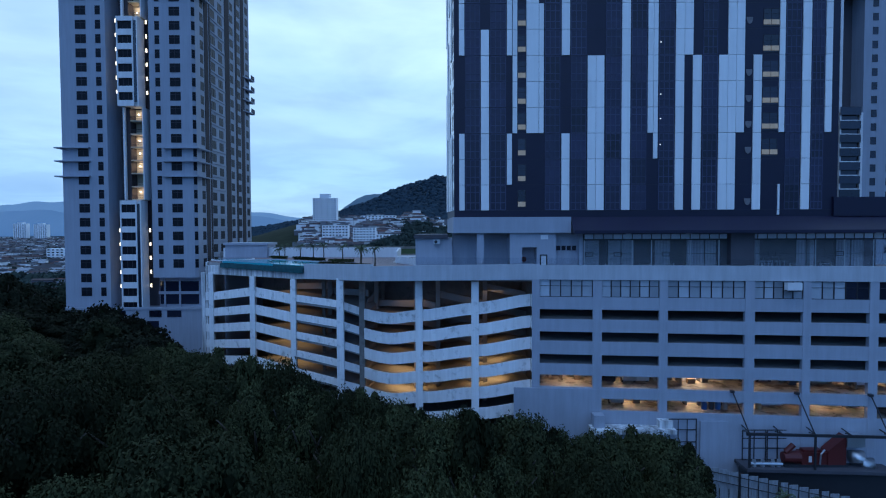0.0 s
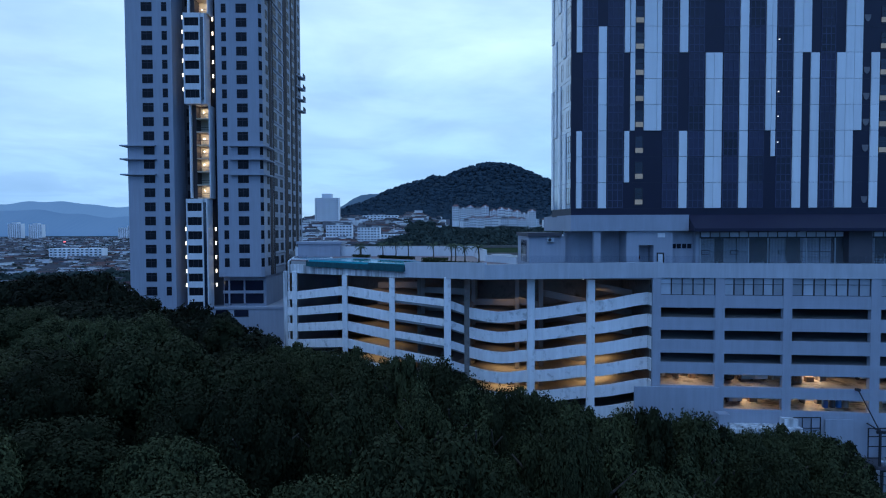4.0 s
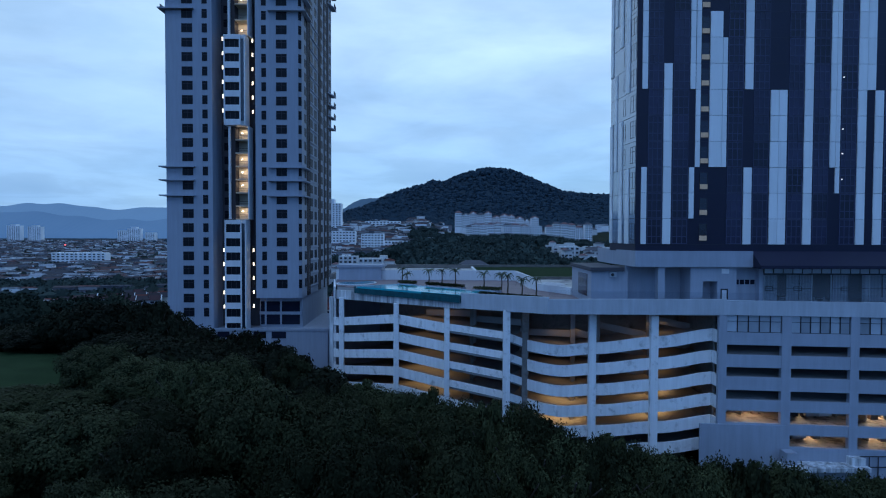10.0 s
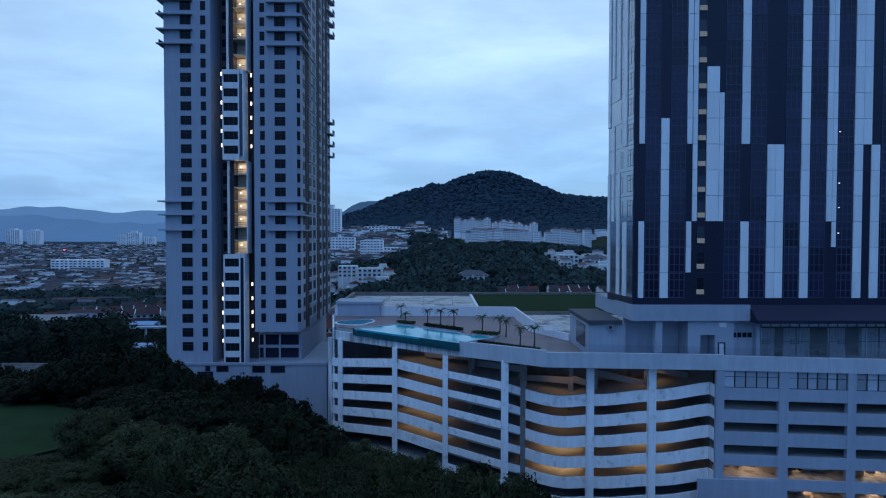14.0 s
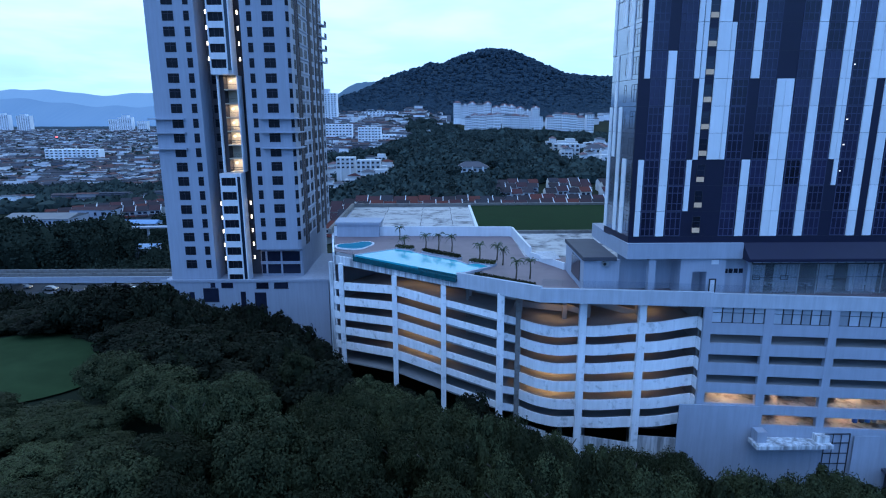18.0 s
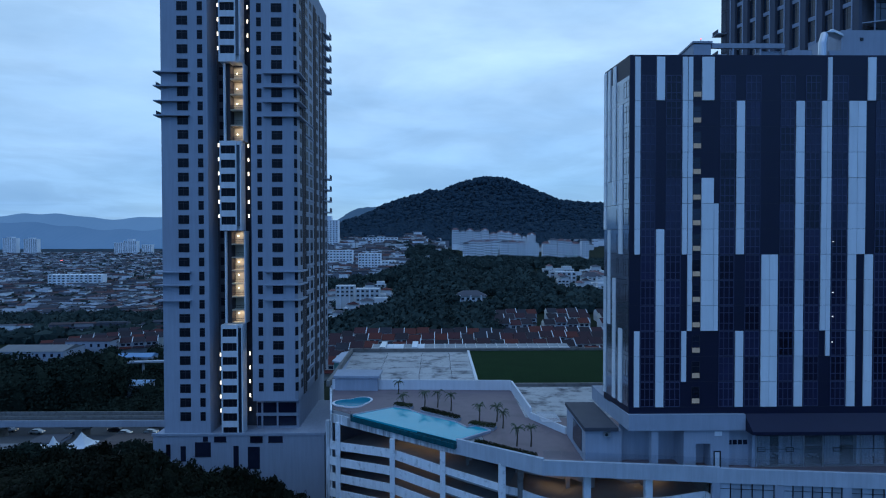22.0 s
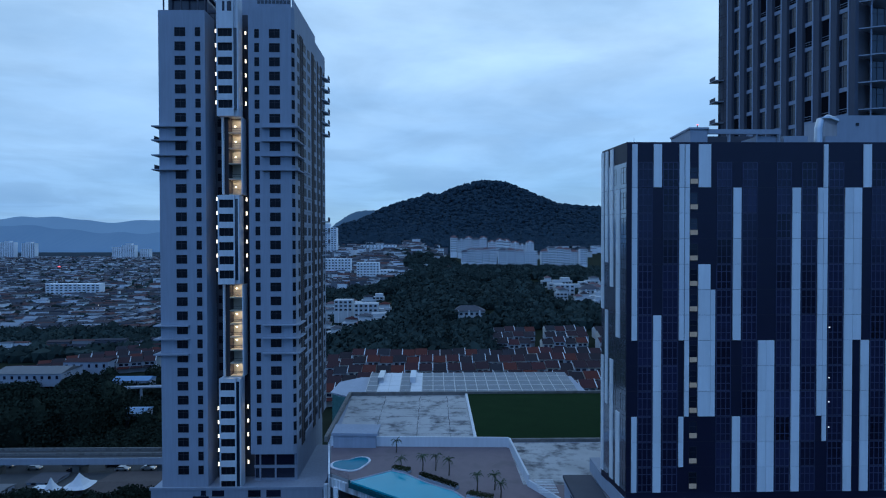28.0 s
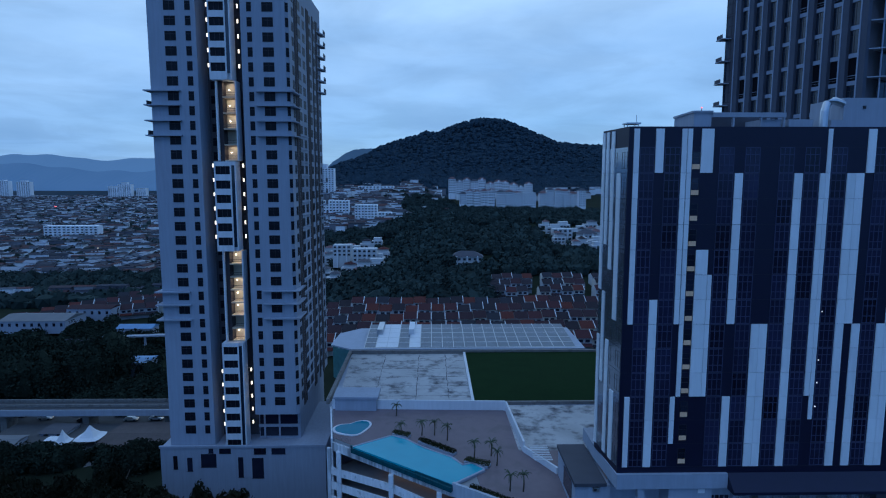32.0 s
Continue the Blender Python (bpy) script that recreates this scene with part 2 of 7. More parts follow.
M_STREAK = mat("weathered_concrete", (0.80, 0.81, 0.82), 0.9, vary=0.2, scale=0.6, bump=0.3, streak=0.66)
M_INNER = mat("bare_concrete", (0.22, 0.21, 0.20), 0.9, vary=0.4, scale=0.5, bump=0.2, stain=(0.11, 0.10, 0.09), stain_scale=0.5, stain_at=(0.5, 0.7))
M_SLAB = mat("slab_concrete", (0.30, 0.30, 0.30), 0.85, vary=0.25, scale=0.4, bump=0.15)
M_TOWER = mat("grey_render", (0.37, 0.40, 0.47), 0.85, vary=0.07, scale=0.25, bump=0.08, streak=0.10)
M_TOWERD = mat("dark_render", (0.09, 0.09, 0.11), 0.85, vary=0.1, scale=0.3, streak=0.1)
M_BOXW = mat("white_render", (0.76, 0.77, 0.79), 0.75, vary=0.06, scale=0.4, streak=0.08)
M_WARMW = mat("cream_wall", (0.55, 0.47, 0.36), 0.85, vary=0.1, scale=0.8)
M_LIGHT = mat("warm_lamp", (0.9, 0.8, 0.6), 0.5, emit=(1.0, 0.74, 0.42), power=1.0)
M_NICHE = mat("niche_lamp", (0.9, 0.8, 0.6), 0.5, emit=(1.0, 0.80, 0.50), power=2.6)
M_GALL = mat("gallery_bulb", (0.9, 0.8, 0.6), 0.5, emit=(1.0, 0.86, 0.64), power=6.0)
M_COOLL = mat("cool_lamp", (0.9, 0.9, 0.9), 0.5, emit=(1.0, 0.93, 0.82), power=5.0)
M_REDL = mat("red_lamp", (0.9, 0.2, 0.2), 0.5, emit=(1.0, 0.12, 0.12), power=3.0)
M_STEEL = mat("dark_steel", (0.04, 0.042, 0.05), 0.5, 0.4, vary=0.2)
M_GALV = mat("galvanised_steel", (0.55, 0.57, 0.6), 0.35, 0.8, vary=0.15)
M_DECK = mat("brown_deck_tiles", (0.205, 0.155, 0.165), 0.7, vary=0.10, scale=0.8, stain=(0.175, 0.135, 0.14), stain_scale=0.25)
M_WATER = mat("pool_water", (0.055, 0.38, 0.47), 0.08, vary=0.08, scale=0.3, bump=0.12, bscale=2.5, spec=0.25)
M_WATERK = mat("small_pool_water", (0.025, 0.20, 0.28), 0.08, vary=0.15, scale=0.4, bump=0.12, bscale=3.0, spec=0.06)
M_TEAL = mat("teal_tiles", (0.02, 0.10, 0.12), 0.25, vary=0.3, scale=1.2, streak=0.3)
M_ROOFP = mat("pale_roof_screed", (0.50, 0.49, 0.48), 0.9, vary=0.30, scale=0.16, bump=0.1, stain=(0.10, 0.10, 0.11), stain_scale=0.34, stain_at=(0.49, 0.70), stain_bend=0.1, spec=0.15)
M_ROOFD = mat("dark_roofing", (0.07, 0.07, 0.085), 0.8, vary=0.2, scale=0.4)
M_LAWN = mat("mown_grass", (0.024, 0.044, 0.018), 0.95, vary=0.4, scale=0.3, bump=0.5, bscale=6, spec=0.04)
M_TURF = mat("turf", (0.014, 0.034, 0.012), 0.95, vary=0.25, scale=0.25, bump=0.5, bscale=12, spec=0.04)
M_SOIL = mat("ground_cover", (0.018, 0.024, 0.015), 0.95, vary=0.5, scale=0.05, bump=0.4, bscale=0.8, spec=0.05)
M_ASPH = mat("asphalt", (0.055, 0.056, 0.06), 0.85, vary=0.2, scale=0.5, bump=0.2, bscale=20)
M_BARK = mat("bark", (0.075, 0.06, 0.045), 0.95, vary=0.3, scale=3.0, bump=0.5, bscale=6)
M_LEAF = mat("leaves", (0.032, 0.037, 0.016), 0.7, vary=0.45, scale=0.5, rand=0.55, island=0.25, spec=0.07)
M_LEAF2 = mat("leaves_pale", (0.042, 0.049, 0.021), 0.7, vary=0.4, scale=0.5, rand=0.4, island=0.35, spec=0.08)
# backlit shade on the farther trees is put into a darker leaf colour
M_LEAF_BACKLIT = mat("leaves_backlit", (0.014, 0.016, 0.009), 0.75, vary=0.45, scale=0.5, rand=0.35, island=0.35, spec=0.06)
# darker than the leaves: shade inside the crowns is put into this colour
M_CORE = mat("crown_shade_core", (0.018, 0.022, 0.011), 0.95, vary=0.5, scale=1.5, spec=0.03)
M_PALM = mat("palm_fronds", (0.05, 0.075, 0.035), 0.6, vary=0.3, rand=0.2)
# lifted towards blue: slight haze over the woods is painted in
M_WOODS = mat("far_woods_haze", (0.029, 0.042, 0.039), 0.95, vary=0.5, scale=0.05, island=0.45, spec=0.05)
M_WOODSD = mat("dark_roadside_foliage", (0.021, 0.029, 0.021), 0.95, vary=0.5, scale=0.4, island=0.4, spec=0.05)
# blue in this forest colour stands in for haze over the far hill
M_HILL = mat("hill_forest_haze", (0.027, 0.045, 0.062), 0.95, vary=0.30, scale=0.012, island=0.10, spec=0.05)
M_FENCE = mat("faded_fence_sheet", (0.30, 0.32, 0.35), 0.6, vary=0.2, scale=0.8, streak=0.2)
M_RED = mat("red_paint", (0.11, 0.016, 0.014), 0.45, vary=0.15)
M_BLUER = mat("blue_roof_sheet", (0.14, 0.27, 0.46), 0.5, vary=0.2, scale=0.3)
M_WALLH = colours("house_walls", [(0.86, 0.86, 0.86), (0.20, 0.20, 0.22), (0.66, 0.64, 0.62), (0.84, 0.84, 0.85), (0.13, 0.13, 0.15), (0.80, 0.80, 0.82), (0.30, 0.29, 0.30)])
# the bluish roof tones include some distance haze put into the colour
M_ROOFH = colours("house_roofs", [(0.085, 0.048, 0.048), (0.058, 0.050, 0.056), (0.05, 0.052, 0.066), (0.10, 0.05, 0.048), (0.28, 0.30, 0.34), (0.05, 0.05, 0.058), (0.07, 0.054, 0.058), (0.10, 0.11, 0.13), (0.042, 0.044, 0.054), (0.055, 0.057, 0.07)])
M_TILE = colours("terrace_roof_tiles", [(0.052, 0.027, 0.032), (0.040, 0.032, 0.038), (0.070, 0.028, 0.031), (0.034, 0.034, 0.043), (0.045, 0.026, 0.031), (0.032, 0.026, 0.031), (0.10, 0.031, 0.026)], source="Random", vary=0.25, scale=1.2)
M_WALLN = colours("terrace_walls", [(0.52, 0.53, 0.55), (0.42, 0.43, 0.46), (0.58, 0.55, 0.50)], source="Random")


# ---- mesh helpers ----
class Geo:
    """A small list of corners and faces that grows into one mesh."""

    def __init__(self):
        self.v, self.f, self.m = [], [], []

    def add(self, pts, faces, k=0):
        o = len(self.v)
        self.v += [tuple(p) for p in pts]
        self.f += [tuple(o + i for i in f) for f in faces]
        self.m += [k] * len(faces)
        return self

    def box(self, x0, y0, z0, x1, y1, z1, k=0):
        p = [(x0, y0, z0), (x1, y0, z0), (x1, y1, z0), (x0, y1, z0), (x0, y0, z1), (x1, y0, z1), (x1, y1, z1), (x0, y1, z1)]
        return self.add(p, [(0, 3, 2, 1), (4, 5, 6, 7), (0, 1, 5, 4), (1, 2, 6, 5), (2, 3, 7, 6), (3, 0, 4, 7)], k)

    def prism(self, poly, z0, z1, k=0):
        """A plan outline, anticlockwise, raised from z0 to z1; either may be a list of heights."""
        n = len(poly)
        a = z0 if hasattr(z0, "__len__") else [z0] * n
        b = z1 if hasattr(z1, "__len__") else [z1] * n
        p = [(x, y, a[i]) for i, (x, y) in enumerate(poly)] + [(x, y, b[i]) for i, (x, y) in enumerate(poly)]
        f = [tuple(range(n - 1, -1, -1)), tuple(range(n, 2 * n))]
        f += [(i, (i + 1) % n, n + (i + 1) % n, n + i) for i in range(n)]
        return self.add(p, f, k)

    def strip(self, p, q, za, zb, h, t, k=0):
        """An upright slab along the plan line p to q, its foot at za and zb, h high, t thick towards its left."""
        d = Vector((q[0] - p[0], q[1] - p[1])).normalized()
        nx, ny = -d.y * t, d.x * t
        poly = [p, q, (q[0] + nx, q[1] + ny), (p[0] + nx, p[1] + ny)]
        return self.prism(poly, [za, zb, zb, za], [za + h, zb + h, zb + h, za + h], k)

    def tube(self, pts, radii, sides=7, k=0):
        """A tapered round bar through the points."""
        rings = []
        for i, p in enumerate(pts):
            p = Vector(p)
            d = (Vector(pts[min(i + 1, len(pts) - 1)]) - Vector(pts[max(i - 1, 0)])).normalized()
            u = d.orthogonal().normalized()
            w = d.cross(u)
            rings.append([p + radii[i] * (math.cos(a) * u + math.sin(a) * w) for a in (2 * math.pi * s / sides for s in range(sides))])
        v = [c for r in rings for c in r]
        f = [(i * sides + s, i * sides + (s + 1) % sides, (i + 1) * sides + (s + 1) % sides, (i + 1) * sides + s)
             for i in range(len(pts) - 1) for s in range(sides)]
        f += [tuple(range(sides - 1, -1, -1)), tuple(range(len(v) - sides, len(v)))]
        return self.add(v, f, k)

    def lattice(self, xs, zs, holes, y0, y1):
        """A pierced upright plate over the cuts xs and zs, in one piece; holes are (column, row) cells left open."""
        ids = {}

        def at(i, j, s):
            if (i, j, s) not in ids:
                ids[i, j, s] = len(self.v)
                self.v.append((xs[i], y1 if s else y0, zs[j]))
            return ids[i, j, s]

        full = lambda i, j: 0 <= i < len(xs) - 1 and 0 <= j < len(zs) - 1 and (i, j) not in holes
        for i in range(len(xs) - 1):
            for j in range(len(zs) - 1):
                if not full(i, j):
                    continue
                self.f.append((at(i, j, 0), at(i + 1, j, 0), at(i + 1, j + 1, 0), at(i, j + 1, 0)))
                for di, dj, a, b in ((-1, 0, (i, j), (i, j + 1)), (1, 0, (i + 1, j + 1), (i + 1, j)), (0, -1, (i + 1, j), (i, j)), (0, 1, (i, j + 1), (i + 1, j + 1))):
                    if not full(i + di, j + dj):
                        self.f.append((at(*a, 0), at(*b, 0), at(*b, 1), at(*a, 1)))
        self.m = [0] * len(self.f)
        return self

    def mesh(self, name, mats, off=(0, 0, 0), smooth=False):
        me = bpy.data.meshes.new(name)
        ox, oy, oz = off
        me.from_pydata([(x - ox, y - oy, z - oz) for x, y, z in self.v], [], self.f)
        for m in mats if isinstance(mats, (list, tuple)) else [mats]:
            me.materials.append(m)
        if len(set(self.m)) > 1:
            me.polygons.foreach_set("material_index", self.m)
        if smooth:
            me.polygons.foreach_set("use_smooth", [True] * len(self.f))
        me.update()
        return me


BASE = {}


def thing(name, x, y, z, label, category, group="", kind=""):
    """An empty at the base of a thing, which carries its parts."""
    ob = new(name)
    ob.location = (x, y, z)
    BASE[ob] = (x, y, z)
    return tagged(ob, label, category, group, kind)


def part(name, geo, mats, parent, label="", smooth=False):
    """One mesh, given in world metres, as a part of a thing or of a part."""
    o = BASE[parent]
    ob = new(name, geo.mesh(name, mats, o, smooth))
    ob.parent = parent
    BASE[ob] = o
    return tagged(ob, label)


def piece(name, me, parent, x, y, z, rz=0.0, label=""):
    """An object on a shared mesh, set at a world place under its parent, which must stand unturned."""
    o = BASE[parent]
    ob = new(name, me)
    ob.parent = parent
    ob.location = (x - o[0], y - o[1], z - o[2])
    ob.rotation_euler = (0, 0, rz)
    BASE[ob] = (x, y, z)
    return tagged(ob, label)


def solid(name, geo, mats, label, category, kind="", group="", smooth=False):
    """A thing or a piece of the setting that is one plain mesh."""
    n = len(geo.v)
    c = (sum(p[0] for p in geo.v) / n, sum(p[1] for p in geo.v) / n, min(p[2] for p in geo.v))
    ob = new(name, geo.mesh(name, mats, c, smooth))
    ob.location = c
    BASE[ob] = c
    return tagged(ob, label, category, group, kind)


def smooth01(t):
    t = max(0.0, min(1.0, t))
    return t * t * (3 - 2 * t)


# ---- the lie of the land ----
RIDGE_X = [-1600, -1100, -607, -529, -461, -304, -144, 13, 105, 194, 296, 409, 511, 603, 688, 780, 896, 985, 1500, 2400]
RIDGE_Z = [0, 40, 132, 156, 163, 198, 245, 283, 320, 354, 364, 351, 310, 269, 230, 218, 211, 208, 130, 60]


def land(x, y):
    z = -4.0
    z -= 9.0 * smooth01((-60 - x) / 40) * smooth01((y - 148) / 14)
    z -= 4.0 * smooth01((y - 160) / 120)
    z -= 5.0 * smooth01((-150 - x) / 250) * smooth01((y - 250) / 300)
    lim = float(np.interp(x, [-82, -41, -28, -12, 10], [106, 98, 84, 72, 66]))
    z += 18.5 * smooth01((12 - x) / 85) * smooth01((lim - y) / 24)
    z += 26.0 * math.exp(-((x - 60) / 190) ** 2 - ((y - 760) / 210) ** 2)
    if y > 800:
        u = smooth01((y - 820) / 600) * smooth01((x + 700) / 420)
        z += 48.0 * u
        z += 20.0 * smooth01((y - 820) / 330) * smooth01((10 - x) / 70) * smooth01((x + 420) / 150)
        z += float(np.interp(x, RIDGE_X, RIDGE_Z)) * math.exp(-((y - 3600) / 760) ** 2)
    z += 2.0 * noise.noise((x * 0.01, y * 0.01, 0.0)) * smooth01((y - 100) / 200)
    return z


def build_land():
    g = Geo()
    radii = [0.0] + [6 * 1.085 ** i for i in range(83)]
    radii = [r for r in radii if r < 4900] + [4900]
    na = 540
    g.v.append((-20, 0, land(-20, 0)))
    for r in radii[1:]:
        for a in range(na):
            t = 2 * math.pi * a / na
            x, y = -20 + r * math.sin(t), r * math.cos(t)
            g.v.append((x, y, land(x, y)))
    for a in range(na):
        g.f.append((0, 1 + (a + 1) % na, 1 + a))
    for i in range(len(radii) - 2):
        for a in range(na):
            p, q = 1 + i * na + a, 1 + i * na + (a + 1) % na
            g.f.append((p, q, q + na, p + na))
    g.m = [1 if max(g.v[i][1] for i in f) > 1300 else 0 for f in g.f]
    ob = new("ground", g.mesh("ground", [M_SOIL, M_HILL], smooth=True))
    tagged(ob, "dark grassy ground sloping away towards wooded hills", "ground", kind="structure")


build_land()


# ---- windows shared by many walls ----
WINDOWS = {}


def window_mesh(w, h, cols=2, transom=0.3, depth=0.12, frame=0.06, glass=None, bars=None):
    """A framed window, its middle at the foot of its front: frame mesh and pane mesh, both facing -y."""
    key = (round(w, 2), round(h, 2), cols, transom, depth, frame, glass.name if glass else "", bars.name if bars else "")
    if key not in WINDOWS:
        xs = [-w / 2, -w / 2 + frame]
        for i in range(1, cols):
            xs += [-w / 2 + w * i / cols - frame / 2, -w / 2 + w * i / cols + frame / 2]
        xs += [w / 2 - frame, w / 2]
        zs = [0, frame]
        for a in sorted(transom if isinstance(transom, tuple) else (transom,), reverse=True):
            zs += [h * (1 - a) - frame / 2, h * (1 - a) + frame / 2] if a else []
        zs += [h - frame, h]
        g = Geo().lattice(xs, zs, {(i, j) for i in range(1, len(xs) - 1, 2) for j in range(1, len(zs) - 1, 2)}, -depth, 0)
        p = Geo().box(-w / 2 + frame, -depth * 0.35, frame, w / 2 - frame, 0.0, h - frame)
        WINDOWS[key] = (g.mesh("window", bars or M_FRAME), p.mesh("pane", glass or M_GLASS))
    return WINDOWS[key]


def window(parent, x, y, z, w, h, rz=0.0, **kw):
    fm, pm = window_mesh(w, h, **kw)
    ob = piece("window", fm, parent, x, y, z, rz)
    pane = new("pane", pm)
    pane.parent = ob
    BASE[pane] = BASE[ob]
    return ob


# ---- hotel tower with striped cladding ----
FLOOR_H, H_BASE, H_TOP, H_Y = 3.3, 30.1, 75.3, 75.0
HX = lambda c: 2.36 + c * 0.04910      # column grid of the striped front
hotel = thing("hotel_tower", 28, 80, 22.1, "dark clad hotel tower with irregular white vertical stripes", "building")
HOTEL_PLAN = [(3.85, H_Y + 0.15), (53.2, H_Y + 0.15), (53.2, 92), (9.0, 92), (3.0, 83.6)]
part("wall", Geo().prism(HOTEL_PLAN, 29.1, H_TOP - 0.1), M_DARK, hotel, "near black metal cladding")
g = Geo()
for a, b in zip(HOTEL_PLAN, HOTEL_PLAN[1:] + HOTEL_PLAN[:1]):
    g.strip(a, b, H_TOP - 0.1, H_TOP - 0.1, 0.35, 0.3)
part("parapet", g, M_DARK, hotel)
part("roof", Geo().prism([(4.3, 75.6), (52.8, 75.6), (52.8, 91.6), (9.2, 91.6), (3.5, 83.6)], H_TOP - 0.1, H_TOP - 0.02), M_ROOFD, hotel, "flat grey roof")
TOPK = (H_TOP - H_BASE) / FLOOR_H
STRIPES = [(43, 58, 0, 3), (43, 58, 6, TOPK), (100, 122, 0, 7), (100, 122, 12, TOPK), (168, 182, 1, 3), (168, 182, 6, TOPK),
           (183, 196, 3, TOPK), (219, 252, 3, 9), (252, 265, 3, 8), (219, 252, 12, TOPK), (311, 333, 0, 3), (311, 333, 6, 12),
           (379, 401, 0, 6), (401, 423, 0, 6), (468, 491, 0, 12), (536, 551, 3, 12), (551, 563, 2, TOPK), (608, 631, 0, 12),
           (631, 654, 6, 12), (657, 679, 12, TOPK), (653, 676, 0, 6), (721, 744, 0, 6), (744, 766, 0, 12), (766, 788, 3, 12),
           (811, 833, 0, 6), (878, 893, 3, TOPK), (878, 884, -0.2, 1), (938, 961, 0, 12), (998, 1016, 3, TOPK), (811, 833, 9, TOPK)]
PANELS = {}


def panel(parent, x0, x1, z0, z1, y, rz=0.0, d=0.14):
    key = (round(x1 - x0, 2), round(z1 - z0, 2))
    if key not in PANELS:
        w, h = key
        e = 0.02
        gg = Geo().add([(-w / 2, 0, 0), (w / 2, 0, 0), (w / 2, 0, h), (-w / 2, 0, h),
                        (-w / 2 + e, -d, e), (w / 2 - e, -d, e), (w / 2 - e, -d, h - e), (-w / 2 + e, -d, h - e)],
                       [(0, 1, 5, 4), (1, 2, 6, 5), (2, 3, 7, 6), (3, 0, 4, 7), (4, 5, 6, 7)])
        PANELS[key] = gg.mesh("panel", M_WHITE)
    return piece("panel", PANELS[key], parent, (x0 + x1) / 2, y, z0, rz)


def floors(k0, k1):
    cuts = [k0] + [k for k in range(0, 15) if k0 < k < k1] + [k1]
    if cuts[-1] - cuts[-2] < 0.3 or cuts[-1] > 13.5:
        cuts = [c for c in cuts if c != 13]
    return list(zip(cuts, cuts[1:]))


for c0, c1, k0, k1 in STRIPES:
    for a, b in floors(k0, k1):
        panel(hotel, HX(c0) + 0.012, HX(c1) - 0.012, H_BASE + a * FLOOR_H + 0.012, H_BASE + b * FLOOR_H - 0.012, H_Y + 0.15)
# bays of dark windows between the stripes
BAYS = [(60, 98, 3), (125, 166, 3), (268, 308, 3), (336, 376, 3), (427, 466, 3), (494, 534, 3), (566, 606, 3), (680, 718, 3),
        (896, 935, 3), (964, 996, 3)]
for c0, c1, n in BAYS:
    for k in range(13):
        window(hotel, (HX(c0) + HX(c1)) / 2, H_Y + 0.15, H_BASE + k * FLOOR_H + 0.04, HX(c1) - HX(c0), FLOOR_H - 0.08, cols=n, transom=(0.28, 0.70), depth=0.05, frame=0.10, glass=M_HGLASS, bars=M_HBAR)
g = Geo()
for k in range(14):
    z = H_BASE + k * FLOOR_H
    g.box(3.85, H_Y + 0.135, z - 0.02, 53.2, H_Y + 0.15, z + 0.02)
part("floor_joints", g, M_FRAME, hotel)
# two columns of small lit windows
rnd = random.Random(4)
LITW = Geo().box(-0.48, -0.07, 0, 0.48, 0, 0.62).mesh("lit_pane", M_LITWIN)
for k in range(13):
    z = H_BASE + k * FLOOR_H
    wd = window(hotel, HX(207.5), H_Y + 0.15, z + 0.35, HX(219) - HX(196) - 0.1, 2.3, cols=1, transom=0.3, depth=0.05, frame=0.05)
    piece("lit_pane", LITW, hotel, HX(207.5), H_Y + 0.13, z + 0.5, label="warm lit window pane")
for k in (2, 3, 4, 5, 6, 7, 9, 10):
    z = H_BASE + k * FLOOR_H
    window(hotel, HX(856), H_Y + 0.15, z + 0.25, HX(876) - HX(836), 2.3, cols=2, transom=0.3, depth=0.05, frame=0.05)
    for s in (-0.52, 0.52):
        piece("lit_pane", LITW, hotel, HX(856) + s, H_Y + 0.13, z + 0.5, label="warm lit window pane")
CURT = Geo()
for i in range(13):
    a0, a1 = math.pi * i / 12, 0
    CURT.v += [(-0.42 * math.cos(a0), -0.06, 1.0 - 0.9 * math.sin(a0) * 0.9), (-0.42 * math.cos(a0), -0.06, 1.05)]
CURT.f = [(2 * i, 2 * i + 2, 2 * i + 3, 2 * i + 1) for i in range(12)]
CURT.m = [0] * 12
CURTM = CURT.mesh("swag_curtain", M_BLIND)
for k in (0, 2, 3, 4, 5, 7, 8):
    piece("swag_curtain", CURTM, hotel, HX(799.5), H_Y + 0.13, H_BASE + k * FLOOR_H + 0.4, label="pale swagged curtain behind a window")
SPOT = Geo().box(-0.07, -0.09, -0.07, 0.07, 0, 0.07).mesh("spot_lamp", M_SPOT)
for k in (2.55, 3.55, 4.5, 6.5):
    piece("spot_lamp", SPOT, hotel, HX(570), H_Y + 0.13, H_BASE + k * FLOOR_H, label="small dim amber lamp")
# the narrow end of the hotel
END_A, END_B = Vector((3.85, 75.15)), Vector((3.0, 83.6))
END_L, END_RZ = (END_B - END_A).length, math.atan2(END_A.y - END_B.y, END_A.x - END_B.x)
for u0, u1, k0, k1 in [(0.24, 0.38, 6, 12), (0.24, 0.38, 0, 3), (0.50, 0.62, 8, TOPK), (0.50, 0.62, 0, 5), (0.72, 0.82, 9, TOPK), (0.72, 0.82, 3, 7), (0.89, 0.99, 7, TOPK), (0.89, 0.99, 0, 5)]:
    for a, b in floors(k0, k1):
        c = END_A.lerp(END_B, (u0 + u1) / 2)
        w = (u1 - u0) * END_L
        panel(hotel, c.x - w / 2, c.x + w / 2, H_BASE + a * FLOOR_H + 0.012, H_BASE + b * FLOOR_H - 0.012, c.y, END_RZ)
ENDG = Geo().box(-0.485 * END_L, -0.03, 0.03, 0.485 * END_L, 0.0, FLOOR_H - 0.03).mesh("end_glazing", M_ENDGL)
